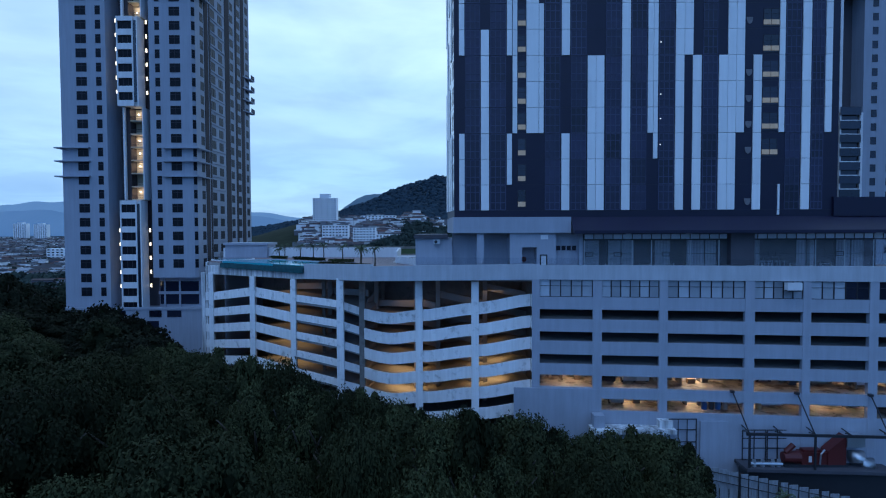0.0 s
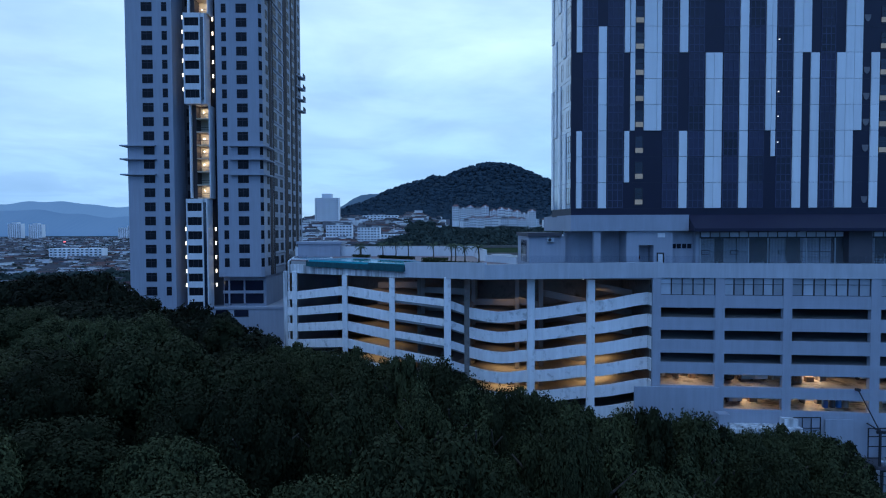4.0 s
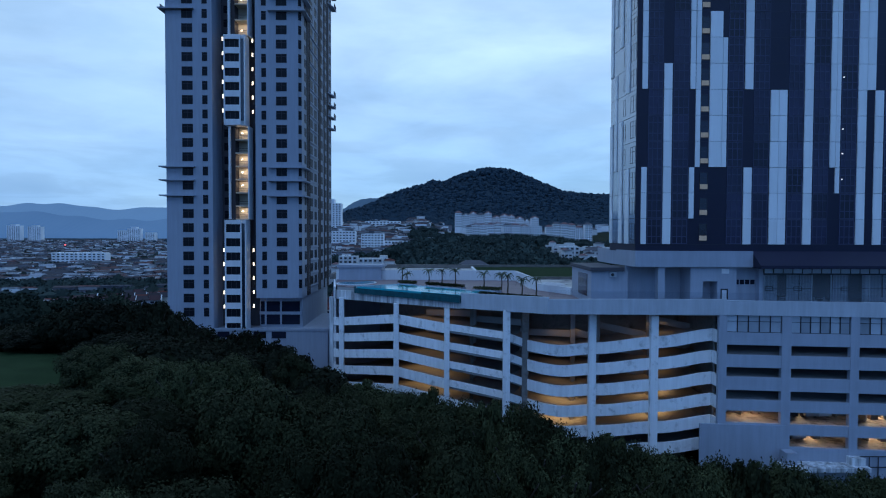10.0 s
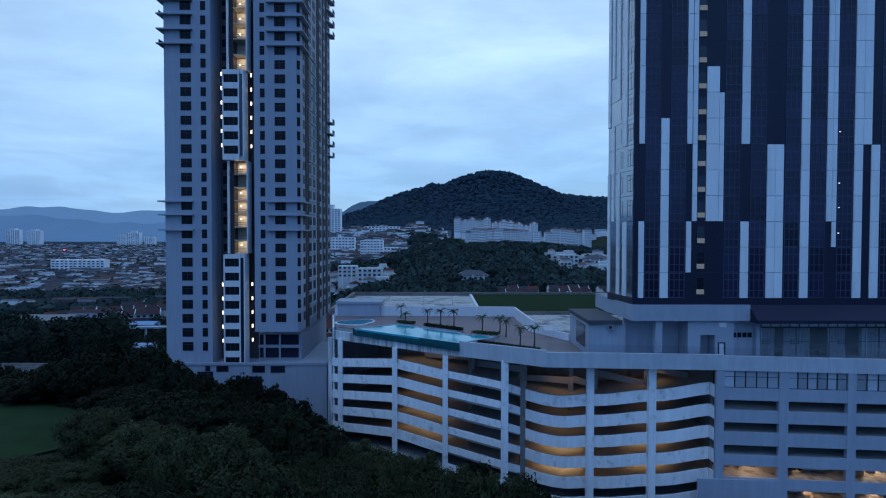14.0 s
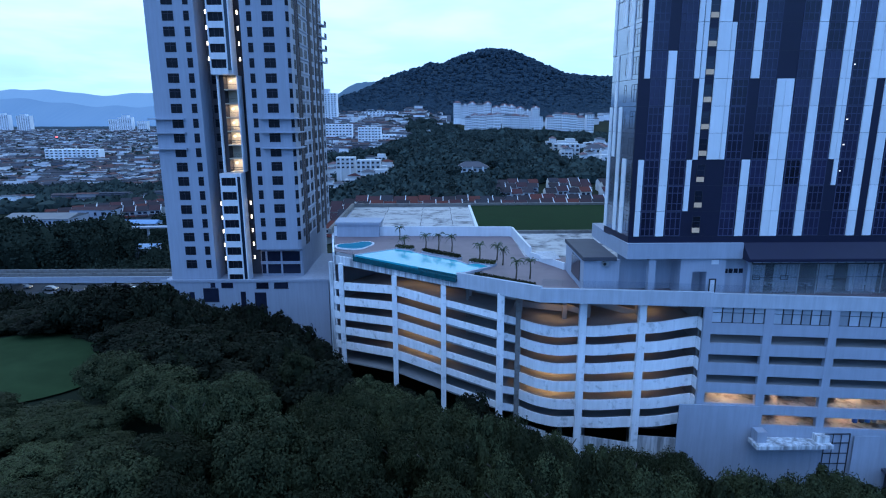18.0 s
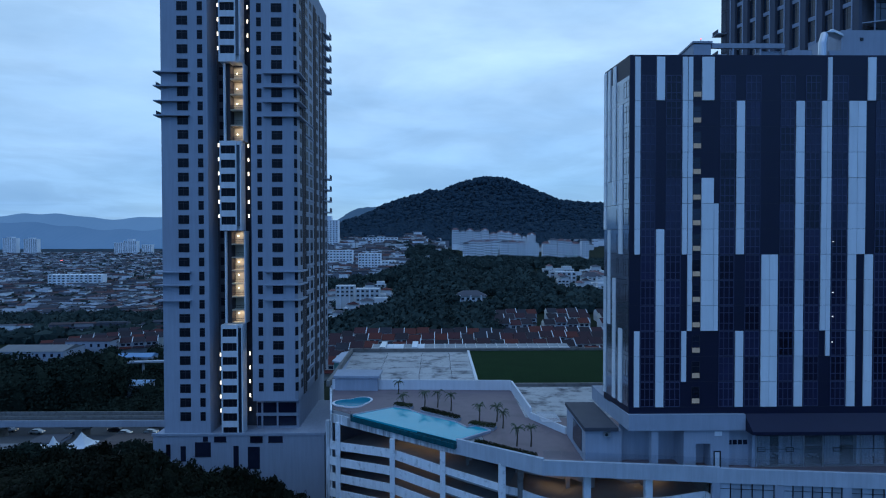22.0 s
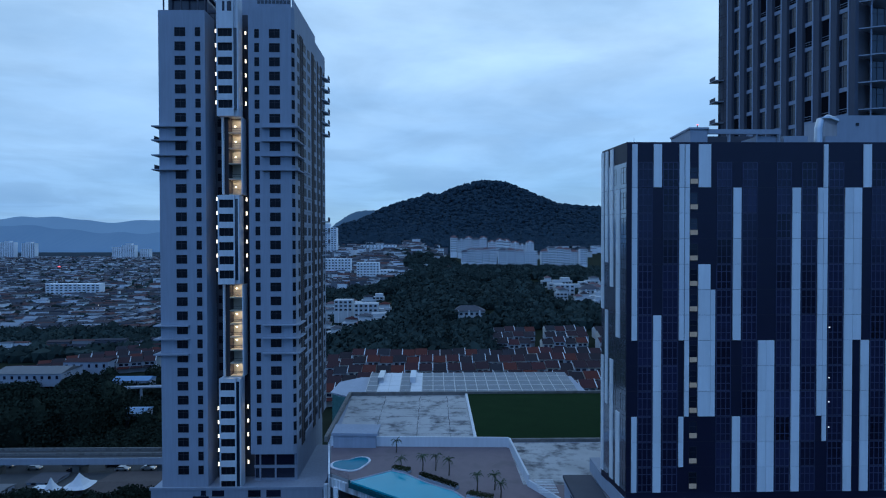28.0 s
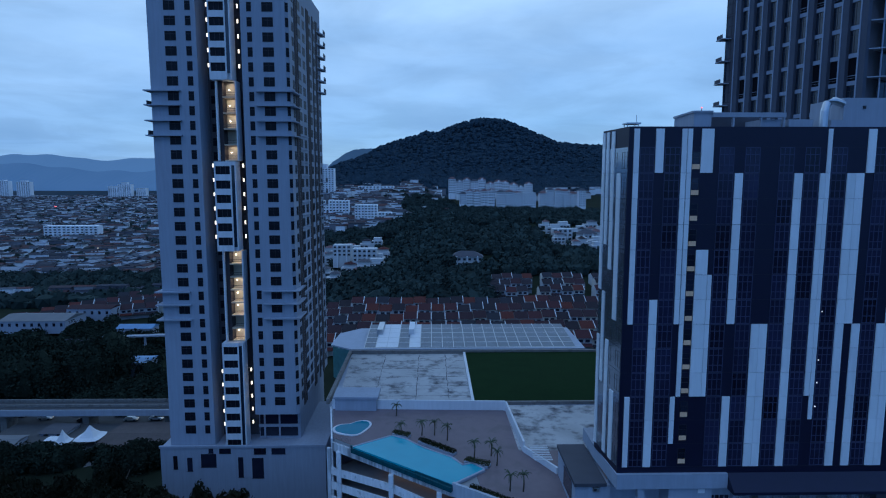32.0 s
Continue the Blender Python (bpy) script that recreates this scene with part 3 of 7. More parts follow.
for k in range(13):
    c = END_A.lerp(END_B, 0.5)
    piece("end_glazing", ENDG, hotel, c.x, c.y, H_BASE + k * FLOOR_H, END_RZ)
for k in range(13):
    c = END_A.lerp(END_B, 0.12)
    window(hotel, c.x, c.y, H_BASE + k * FLOOR_H + 0.55, 1.6, 2.15, END_RZ, cols=2, depth=0.05, frame=0.05)
    c = END_A.lerp(END_B, 0.44)
    window(hotel, c.x, c.y, H_BASE + k * FLOOR_H + 0.55, 0.7, 2.15, END_RZ, cols=1, depth=0.05, frame=0.05)
# plant on the roof
pl = thing("roof_plant_room", 14, 79, H_TOP, "low grey concrete plant room on the hotel roof", "plant room")
part("body", Geo().prism([(12.5, 76.3), (14.8, 76.3), (14.8, 84), (13.1, 84)], H_TOP - 0.05, 77.4), M_CONC, pl)
part("roof_edge", Geo().prism([(12.35, 76.15), (14.95, 76.15), (14.95, 84.1), (12.95, 84.1)], 77.4, 77.65), M_CONC, pl)
part("beam", Geo().box(14.95, 76.4, 76.85, 24.6, 76.9, 77.45), M_CONC, pl)
for x in (17.7, 21.3, 24.3):
    part("post", Geo().box(x, 76.45, H_TOP - 0.05, x + 0.2, 76.85, 76.85), M_CONC, pl)
part("back_wall", Geo().box(14.95, 81, H_TOP - 0.05, 24.6, 81.3, 77.3), M_ROOFD, pl)
part("side_box", Geo().box(21.6, 76.95, H_TOP - 0.05, 24.3, 80.9, 76.6), M_CONC, pl)
part("low_box", Geo().box(25.0, 76.5, H_TOP - 0.05, 28.2, 80, 76.6), M_CONC, pl)
tk = thing("lift_motor_room", 38, 80, H_TOP, "pale concrete lift motor room with a white pipe bend", "plant room")
part("body", Geo().box(32.4, 77.0, H_TOP - 0.05, 48, 84, 79.4), M_CONC, tk)
part("vent", Geo().box(34.9, 76.9, 78.0, 35.3, 77.0, 78.4), M_STEEL, tk)
part("duct", Geo().tube([(32.5, 77.4, 78.7), (31.0, 76.9, 79.0), (29.9, 76.6, 78.6), (29.6, 76.5, 77.6), (29.5, 76.4, H_TOP)], [0.5] * 5, 10), M_GALV, tk)
part("tank", Geo().box(30.3, 76.2, H_TOP - 0.05, 31.9, 77.6, 76.5), M_CONC, tk)
ms = thing("roof_hoist", 8.6, 89, H_TOP, "small steel facade hoist with a lattice top on the roof corner", "hoist")
for x, y in ((7.8, 88.2), (9.4, 88.2), (9.4, 89.8), (7.8, 89.8)):
    part("post", Geo().box(x, y, H_TOP - 0.05, x + 0.12, y + 0.12, 77.0), M_GALV, ms)
part("platform", Geo().box(7.6, 88.0, 77.0, 9.8, 90.0, 77.2), M_GALV, ms)
part("mast", Geo().tube([(9.4, 89, 77.2), (9.4, 89, 78.4)], [0.06, 0.03], 6), M_GALV, ms)
al = thing("aviation_lamp", 13.6, 76.6, 77.65, "small red warning lamp on the plant room roof", "lamp")
part("stem", Geo().tube([(13.6, 76.6, 77.65), (13.6, 76.6, 78.0)], [0.05, 0.05], 6), M_STEEL, al)
part("bulb", Geo().box(13.54, 76.54, 78.0, 13.66, 76.66, 78.12), M_REDL, al)

# ---- hotel podium on the pool deck ----
DECK = 22.1
pod = thing("hotel_podium", 10, 77, DECK, "grey rendered podium storey under the hotel with doors and recesses", "podium")
part("upper_band", Geo().prism([(3.7, 74.6), (18.85, 74.6), (18.85, 90), (3.0, 90), (3.0, 84.7)], 27.2, 29.25), M_CONC, pod)
part("column", Geo().box(6.75, 74.9, DECK, 7.65, 75.8, 27.2), M_CONC, pod)
part("back_wall", Geo().box(3.6, 78.2, DECK, 11.0, 78.5, 27.2), M_CONC, pod)
for b_ in ((11.0, 75.0, DECK, 12.6, 79, 27.2), (14.5, 75.0, DECK, 15.0, 79, 27.2), (15.75, 75.0, DECK, 16.95, 79, 27.2),
           (12.6, 75.0, 25.35, 14.5, 79, 27.2), (15.0, 75.0, 24.3, 15.75, 79, 27.2), (12.6, 77, DECK, 14.5, 79, 25.35)):
    part("door_wall", Geo().box(*b_), M_CONC, pod)
fd = part("fire_door", Geo().box(15.05, 75.02, DECK, 15.7, 75.12, 24.25), M_BOXW, pod, "white door in a dark frame")
part("door_frame", Geo().lattice([14.9, 15.05, 15.7, 15.85], [DECK, DECK + 0.02, 24.25, 24.4], {(1, 1)}, 74.93, 75.0), M_STEEL, fd)
part("sign_board", Geo().box(15.0, 74.93, 26.35, 15.95, 75.0, 26.95), M_BOXW, pod, "blank white sign board")
part("garage_wall", Geo().box(16.95, 76.0, DECK, 20.0, 76.3, 27.2), M_TOWER, pod)
for i in range(4):
    part("vent_window", Geo().box(17.2 + 0.68 * i, 75.9, 24.9, 17.72 + 0.68 * i, 76.0, 25.5), M_GLASS, pod)
part("corner_post", Geo().box(20.0, 75.2, DECK, 20.5, 76.3, 27.2), M_CONC, pod)
hr = thing("hose_reel", 13.1, 76.9, 23.2, "red fire hose reel in a wall recess", "hose reel")
part("drum", Geo().tube([(13.05, 76.78, 23.7), (13.05, 76.98, 23.7)], [0.34, 0.34], 14), M_RED, hr)
part("hub", Geo().tube([(13.05, 76.74, 23.7), (13.05, 76.79, 23.7)], [0.12, 0.12], 10), M_STEEL, hr)
an = thing("podium_annex", 1, 80, DECK, "low grey annex with a dark flat roof beside the hotel", "annex")
part("wall", Geo().prism([(-1.3, 77.0), (3.55, 77.0), (3.55, 88.6), (-1.2, 88.6)], DECK, 26.5), M_CONC, an)
part("roof", Geo().prism([(-1.5, 76.6), (3.0, 76.6), (2.95, 88.9), (-1.4, 88.9)], 26.5, 27.0), M_ROOFD, an, "dark flat roof")
part("side_window", Geo().box(-1.36, 79, 23, -1.3, 84, 26), M_GLASS, an)
ac = thing("air_conditioner", 1.6, 76.9, 25.7, "small grey air conditioner unit fixed on the annex wall", "air conditioner")
part("casing", Geo().box(1.1, 76.6, 25.75, 1.95, 77.0, 26.35), M_GALV, ac)
part("fan", Geo().tube([(1.42, 76.59, 26.05), (1.42, 76.62, 26.05)], [0.22, 0.22], 12), M_STEEL, ac)

# ---- glazed restaurant ----
res = thing("glazed_restaurant", 40, 76, DECK, "glazed restaurant storey with a dark sloping canopy under the hotel", "restaurant")
part("canopy", Geo().prism([(18.9, 72.9), (64, 72.9), (64, 75), (18.9, 75)], [27.1] * 4, [27.5, 27.5, 29.25, 29.25]), M_DARK, res, "dark metal canopy")
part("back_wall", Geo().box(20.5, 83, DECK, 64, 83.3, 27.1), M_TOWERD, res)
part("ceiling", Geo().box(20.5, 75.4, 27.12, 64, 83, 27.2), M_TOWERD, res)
part("end_block", Geo().box(52.6, 74.8, 29.25, 66, 84, 31.7), M_DARK, res)
part("floor", Geo().box(20.5, 75.4, DECK, 64, 83, DECK + 0.06), M_SLAB, res)
RPITCH = 1.25
RMUL = Geo().box(-0.04, -0.06, 0, 0.04, 0.06, 0.7).mesh("clerestory_bar", M_STEEL)
RPAN = Geo().box(-0.615, -0.012, 0.1, 0.615, 0.012, 4.15).mesh("pane", None)
M_CLEAR = bpy.data.materials.new("shop_glass")
M_CLEAR.use_nodes = True
mb = M_CLEAR.node_tree.nodes["Principled BSDF"]
mb.inputs["Base Color"].default_value, mb.inputs["Roughness"].default_value = (0.78, 0.84, 0.90, 1), 0.04
mb.inputs["Transmission Weight"].default_value, mb.inputs["IOR"].default_value = 0.93, 1.45
RPAN.materials.clear()
RPAN.materials.append(M_CLEAR)
# sky glow reflected in the clerestory is put into this pale base colour
RTOP = Geo().box(-0.57, -0.012, 0, 0.57, 0.012, 0.60).mesh("clerestory_pane", mat("clerestory_sky_glow", (0.72, 0.80, 0.88), 0.3, vary=0.15, rand=0.15))
RPOST = Geo().box(-0.05, -0.07, 0, 0.05, 0.07, 4.25).mesh("mullion", M_GALV)
for i in range(33):
    x = 20.7 + RPITCH * i
    piece("clerestory_bar", RMUL, res, x, 75.4, DECK + 4.24)
    pn = piece("pane", RPAN, res, x + RPITCH / 2, 75.42, DECK)
    pn.visible_shadow = False
    piece("clerestory_pane", RTOP, res, x + RPITCH / 2, 75.42, DECK + 4.28)
    if i in (0, 5, 7, 11, 14, 17, 24, 27, 30):
        piece("mullion", RPOST, res, x, 75.38, DECK)
    if i in (0, 3, 8, 19, 26, 29):
        part("vent_sash", Geo().box(x + 0.1, 75.3, 24.1, x + 1.15, 75.36, 24.18).box(x + 0.1, 75.3, 24.6, x + 1.15, 75.36, 24.68)
             .box(x + 0.1, 75.3, 24.18, x + 0.17, 75.36, 24.6).box(x + 1.08, 75.3, 24.18, x + 1.15, 75.36, 24.6), M_STEEL, res)
for i, (x0, x1) in enumerate(((20.8, 23.0), (24.0, 25.6), (25.75, 27.4), (30.1, 32.2), (34.9, 36.6), (36.7, 38.2), (43.0, 43.9), (48.6, 50.0), (53.8, 55.6), (55.8, 57.4))):
    g = Geo()
    n = int((x1 - x0) / 0.2)
    pts = [(x0 + 0.2 * q, 76.0 + (0.07 if q % 2 else 0.0)) for q in range(n + 1)]
    for p, q in zip(pts, pts[1:]):
        g.strip(p, q, DECK + 0.06, DECK + 0.06, 4.0, 0.02)
    part("drape", g, M_DRAPE, res, "gathered pale drape behind the glass")
for i, x in enumerate((44.6, 45.6, 46.7, 47.7)):
    gm = thing("exercise_machine", x, 77.0, DECK + 0.06, "dark exercise machine behind the restaurant glass", "exercise machine", "exercise machines")
    part("base", Geo().box(x - 0.35, 76.4, DECK + 0.06, x + 0.35, 77.8, DECK + 0.24), M_STEEL, gm)
    for dx in (-0.32, 0.26):
        part("upright", Geo().tube([(x + dx, 77.5, DECK + 0.2), (x + dx, 77.7, DECK + 1.9 - 0.15 * (i % 2))], [0.05, 0.05], 6), M_GALV, gm)
    part("console", Geo().box(x - 0.35, 77.5, DECK + 1.35, x + 0.35, 77.62, DECK + 1.7), M_STEEL, gm)
    part("handlebar", Geo().tube([(x - 0.4, 77.1, DECK + 1.2), (x + 0.4, 77.1, DECK + 1.2)], [0.035, 0.035], 6), M_GALV, gm)
part("head_rail", Geo().box(20.6, 75.3, 26.2, 62, 75.5, 26.34), M_STEEL, res)
part("mid_rail", Geo().box(20.6, 75.36, 24.4, 62, 75.40, 24.45), M_STEEL, res)
for xx in (26.5, 34.5, 42.6, 50.5):
    part("pillar", Geo().box(xx, 76.2, DECK, xx + 0.5, 76.8, 27.1), M_BOXW, res, "white pillar")
# dark block added in place of the dark gap between the glazed sections
part("sky_bridge", Geo().box(39.2, 74.2, 23, 42.2, 75.3, 27.3), M_ROOFD, res)
for xx, yy in ((25, 78), (29.5, 77.6), (33, 78.4), (37.5, 77.8), (46, 78), (49.5, 77.5), (54, 78.2)):
    tb = thing("cafe_table", xx, yy, DECK + 0.06, "small pale cafe table behind the restaurant glass", "table", "cafe tables")
    part("tabletop", Geo().box(xx - 0.4, yy - 0.4, DECK + 0.78, xx + 0.4, yy + 0.4, DECK + 0.82), M_BOXW, tb)
    part("leg", Geo().tube([(xx, yy, DECK + 0.06), (xx, yy, DECK + 0.78)], [0.05, 0.05], 6), M_STEEL, tb)
    for s in (-0.85, 0.5):
        ch = thing("cafe_chair", xx + s, yy, DECK + 0.06, "white cafe chair beside a small table", "chair", "cafe chairs")
        part("seat", Geo().box(xx + s, yy - 0.2, DECK + 0.46, xx + s + 0.4, yy + 0.2, DECK + 0.52), M_BOXW, ch)
        part("backrest", Geo().box(xx + s, yy - 0.2, DECK + 0.52, xx + s + 0.05, yy + 0.2, DECK + 0.95), M_BOXW, ch)
        for lx in (0.0, 0.36):
            for ly in (-0.2, 0.16):
                part("leg", Geo().box(xx + s + lx, yy + ly, DECK + 0.06, xx + s + lx + 0.04, yy + ly + 0.04, DECK + 0.46), M_STEEL, ch)

# ---- car park: straight front ----
FX, FY, FS = 14.4, 72.2, -0.115
fy = lambda x: FY + FS * (x - FX)
cp = thing("car_park", 20, 90, -5.0, "grey concrete multi-storey car park with long open levels", "car park")
LEVELS = [(19.25, 17.7), (16.45, 14.9), (13.7, 12.05), (10.85, 9.46), (7.98, 6.6)]
OPEN = [(14.45, 20.9), (22.0, 28.8), (29.8, 38.7), (39.8, 45.2), (46.1, 52.5), (53.5, 60.0), (61.0, 69.0)]
for a, b in LEVELS:
    for x0, x1 in OPEN:
        part("spandrel", Geo().strip((x0 - 0.02, fy(x0)), (x1 + 0.02, fy(x1)), b, b, a - b, 0.3), M_CONC, cp)
for (x0, x1), (x2, x3) in zip(OPEN, OPEN[1:]):
    part("pillar", Geo().strip((x1, fy(x1) - 0.06), (x2, fy(x2) - 0.06), -6, -6, 27.5, 0.7), M_CONC, cp)
part("pillar", Geo().strip((13.5, fy(13.5) - 0.06), (14.45, fy(14.45) - 0.06), -6, -6, 27.5, 0.7), M_CONC, cp)
part("base_wall", Geo().strip((14.45, fy(14.45)), (69, fy(69)), -6, -6, 11.16, 0.3), M_CONC, cp)
part("blocked_bay", Geo().strip((14.45, fy(14.45) + 0.02), (17.9, fy(17.9) + 0.02), 5.1, 5.1, 1.6, 0.25), M_CONC, cp)
part("yard_wall", Geo().strip((11.2, fy(11.2) - 0.5), (21.6, fy(21.6) - 0.1), -6, -6, 13.8, 0.25), M_CONC, cp)
for z0 in (5.1, 7.93, 10.8, 13.65, 16.4):
    part("floor_slab", Geo().prism([(14.4, fy(14.4) + 0.32), (69, fy(69) + 0.32), (70, 96), (14.4, 96)], z0 - 0.35, z0 - 0.02), M_SLAB, cp)
    for x1 in (21.4, 29.3, 39.2, 45.7, 53.0):
        for yy in (80.5, 88.0):
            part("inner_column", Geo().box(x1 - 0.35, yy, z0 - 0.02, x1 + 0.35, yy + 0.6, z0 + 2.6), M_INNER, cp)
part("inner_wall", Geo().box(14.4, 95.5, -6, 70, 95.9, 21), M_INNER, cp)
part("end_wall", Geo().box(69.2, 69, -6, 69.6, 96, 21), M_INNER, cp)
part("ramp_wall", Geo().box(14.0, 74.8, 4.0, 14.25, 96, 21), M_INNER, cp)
# glazed top level
for x0, x1 in OPEN:
    n = max(5, round((x1 - x0) / 1.2))
    w = (x1 - x0) / n
    rz = math.atan(FS)
    for i in range(n):
        xc = x0 + (i + 0.5) * w
        if (x0 == 46.1 and i > 2) or (x0 == 53.5):
            window(cp, xc, fy(xc) + 0.2, 19.27, w - 0.02, 2.12, rz, cols=1, transom=0.36, depth=0.1, frame=0.05)
        else:
            window(cp, xc, fy(xc) + 0.2, 19.27, w - 0.02, 2.12, rz, cols=1, transom=0.36, depth=0.1, frame=0.05, glass=mat("frosted_glass", (0.37, 0.41, 0.46), 0.35, vary=0.25, rand=0.35) if "frosted_glass" not in bpy.data.materials else bpy.data.materials["frosted_glass"])
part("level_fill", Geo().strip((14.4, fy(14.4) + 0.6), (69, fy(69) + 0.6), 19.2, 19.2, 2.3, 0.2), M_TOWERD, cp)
acu = thing("air_conditioner", 44.0, fy(45.3) - 0.5, 20.3, "large white air conditioner unit hung on the car park wall", "air conditioner")
part("casing", Geo().box(42.9, fy(45) - 0.85, 20.4, 44.6, fy(45) - 0.1, 21.25), M_BOXW, acu)
part("bracket", Geo().box(43.0, fy(45) - 0.8, 20.25, 44.5, fy(45), 20.4), M_STEEL, acu)
# deck edge band over the whole front
DK_A, DK_C, DK_R = (-39.4, 102.3), (-7.2, 76.1), (69.5, fy(69.5) - 0.12)
part("deck_band", Geo().strip((14.4, fy(14.4) - 0.12), DK_R, 21.4, 21.4, 1.8, 0.5), M_BAND, cp)
part("deck_band", Geo().strip(DK_C, (14.4, fy(14.4) - 0.12), 20.9, 21.4, 1.95, 0.5), M_BAND, cp)
part("deck_band", Geo().strip((-18.2, 85.15), DK_C, 20.5, 20.9, 2.2, 0.5), M_BAND, cp)
part("stained_band", Geo().strip(DK_A, (-18.2, 85.15), 19.95, 20.4, 1.5, 0.5), M_STREAK, cp, "rain-streaked concrete edge")

# ---- car park: winding ramps ----
R = [(-40.1, 102.9, 16.6), (-38.0, 101.2, 16.8), (-28.05, 92.65, 18.55), (-20.15, 87.1, 17.95), (-12.0, 80.75, 17.75), (-9.2, 82.3, 16.5),
     (-5.2, 79.6, 16.2), (-0.9, 77.9, 16.85), (6.5, 75.5, 18.1), (13.6, 74.4, 19.35)]
PITCH = 2.78


def ramp_bay(a, b, k, steps, h, bow=0.0):
    """One bay of parapet between two pillars at level k, bowed outwards."""
    g = Geo()
    d = Vector((b[0] - a[0], b[1] - a[1]))
    nrm = Vector((d.y, -d.x)).normalized()
    pts = []
    for i in range(steps + 1):
        t = i / steps
        p = Vector((a[0], a[1])) + d * t + nrm * bow * math.sin(math.pi * t)
        pts.append((p.x, p.y, a[2] + (b[2] - a[2]) * (t if steps == 1 else smooth01(t) * 0.6 + t * 0.4) - k * PITCH))
    for p, q in zip(pts, pts[1:]):
        g.strip(p[:2], q[:2], p[2] - h, q[2] - h, h, 0.22)
    return g


HEIGHTS = [1.4, 1.4, 1.5, 1.0, 1.1, 1.55, 1.55, 1.55, 1.55]
for k in range(6):
    for i, (a, b) in enumerate(zip(R, R[1:])):
        if k == 5 and i < 3:
            continue
        part("parapet", ramp_bay(a, b, k, 1 if i < 5 else 5, HEIGHTS[i], 0.0 if i < 5 else 0.35), M_RAMP, cp)
    part("return_parapet", Geo().strip((13.62, 74.4), (13.62, 72.35), 19.35 - k * PITCH - 1.55, 19.35 - k * PITCH - 1.55, 1.55, 0.25), M_RAMP, cp)
    ins = []
    for i, p in enumerate(R):
        q0, q1 = R[max(i - 1, 0)], R[min(i + 1, len(R) - 1)]
        d = Vector((q1[0] - q0[0], q1[1] - q0[1])).normalized()
        ins.append((p[0] - d.y * 12.0, p[1] + d.x * 12.0))
    for i, (a, b) in enumerate(zip(R, R[1:])):
        za, zb = a[2] - 1.05 - k * PITCH, b[2] - 1.05 - k * PITCH
        o = 0.24
        part("ramp_slab", Geo().prism([(a[0], a[1] + o), (b[0], b[1] + o), ins[i + 1], ins[i]], [za - 0.3, zb - 0.3, zb - 0.3, za - 0.3], [za, zb, zb, za]), M_SLAB, cp)
for i in (1, 2, 3, 4, 7, 8):
    p = R[i]
    w = 0.95 if i in (4, 7, 8) else 0.8
    part("ramp_pillar", Geo().box(p[0] - w / 2, p[1] - 0.55, -8, p[0] + w / 2, p[1] + 0.25, 20.9 if i > 3 else 20.3), M_RAMP, cp)
part("ramp_pillar", Geo().box(-40.4, 102.5, -8, -39.7, 103.1, 20.2), M_STREAK, cp)
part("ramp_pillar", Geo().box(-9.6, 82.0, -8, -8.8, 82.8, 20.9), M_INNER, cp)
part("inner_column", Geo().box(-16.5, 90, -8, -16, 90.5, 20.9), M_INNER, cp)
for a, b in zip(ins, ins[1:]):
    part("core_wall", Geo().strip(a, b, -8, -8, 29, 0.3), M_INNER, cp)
# the inner turn of the ramp, seen through the open levels
mid = [(p[0] + 0.62 * (q[0] - p[0]), p[1] + 0.62 * (q[1] - p[1])) for p, q in zip(R, ins)]
for k in range(5):
    for i in range(2, 9):
        za, zb = R[i][2] - 0.35 - k * PITCH, R[i + 1][2] - 0.35 - k * PITCH
        part("inner_parapet", Geo().strip(mid[i], mid[i + 1], zb, za, 0.95, 0.2), M_SLAB, cp)
for i in (3, 5, 6, 7, 8):
    part("inner_column", Geo().box(mid[i][0] - 0.3, mid[i][1] - 0.9, -8, mid[i][0] + 0.3, mid[i][1] - 0.3, 20.9), M_SLAB, cp)
# foot of the winding ramp
for a, b in zip(R[5:], R[6:]):
    part("ramp_plinth", Geo().strip((a[0], a[1] + 0.3), (b[0], b[1] + 0.3), -8, -8, a[2] - 5 * PITCH + 4.9, 0.3), M_STREAK, cp)
# pool deck slab
part("deck_slab", Geo().prism([(-39.0, 102.6), (-18.0, 85.6), (-7.0, 76.8), (69.4, fy(69.4) + 0.4), (69.4, 112), (-6.9, 115.5), (-42.0, 117.8)], 21.0, 22.0), M_SLAB, cp)
part("rear_wall", Geo().strip((-42.3, 118.0), (-39.6, 102.6), -8, -8, 30, 0.3), M_RAMP, cp)

# warm lamps inside the car park
for z, ww in ((10.3, 120), (7.5, 135)):
    for i, x in enumerate((18.5, 26.0, 34.5, 43.0, 50.0, 57.0)):
        lamp("level_lamp", x, 74.6 + (i % 2) * 0.8, z, 2.2, 0.8, 1.05 * ww * (0.8 + 0.35 * ((i * 7) % 3)), (1.0, 0.66, 0.36))
for k, w in ((0, 16), (1, 7), (2, 14), (3, 62), (4, 90)):
    z = 18.6 - k * PITCH
    lamp("ramp_lamp", -3, 85.5, z - 1.2, 5, 3.0, w * 1.5, WARM, (0, 0, -20))
    lamp("ramp_lamp", 8.5, 82.5, z + 0.4, 4.5, 3.0, w * 1.4, WARM, (0, 0, -12))
    lamp("ramp_lamp", -24, 97.0, z + 0.95, 12, 3.0, w + 22, WARM, (0, 0, -38))
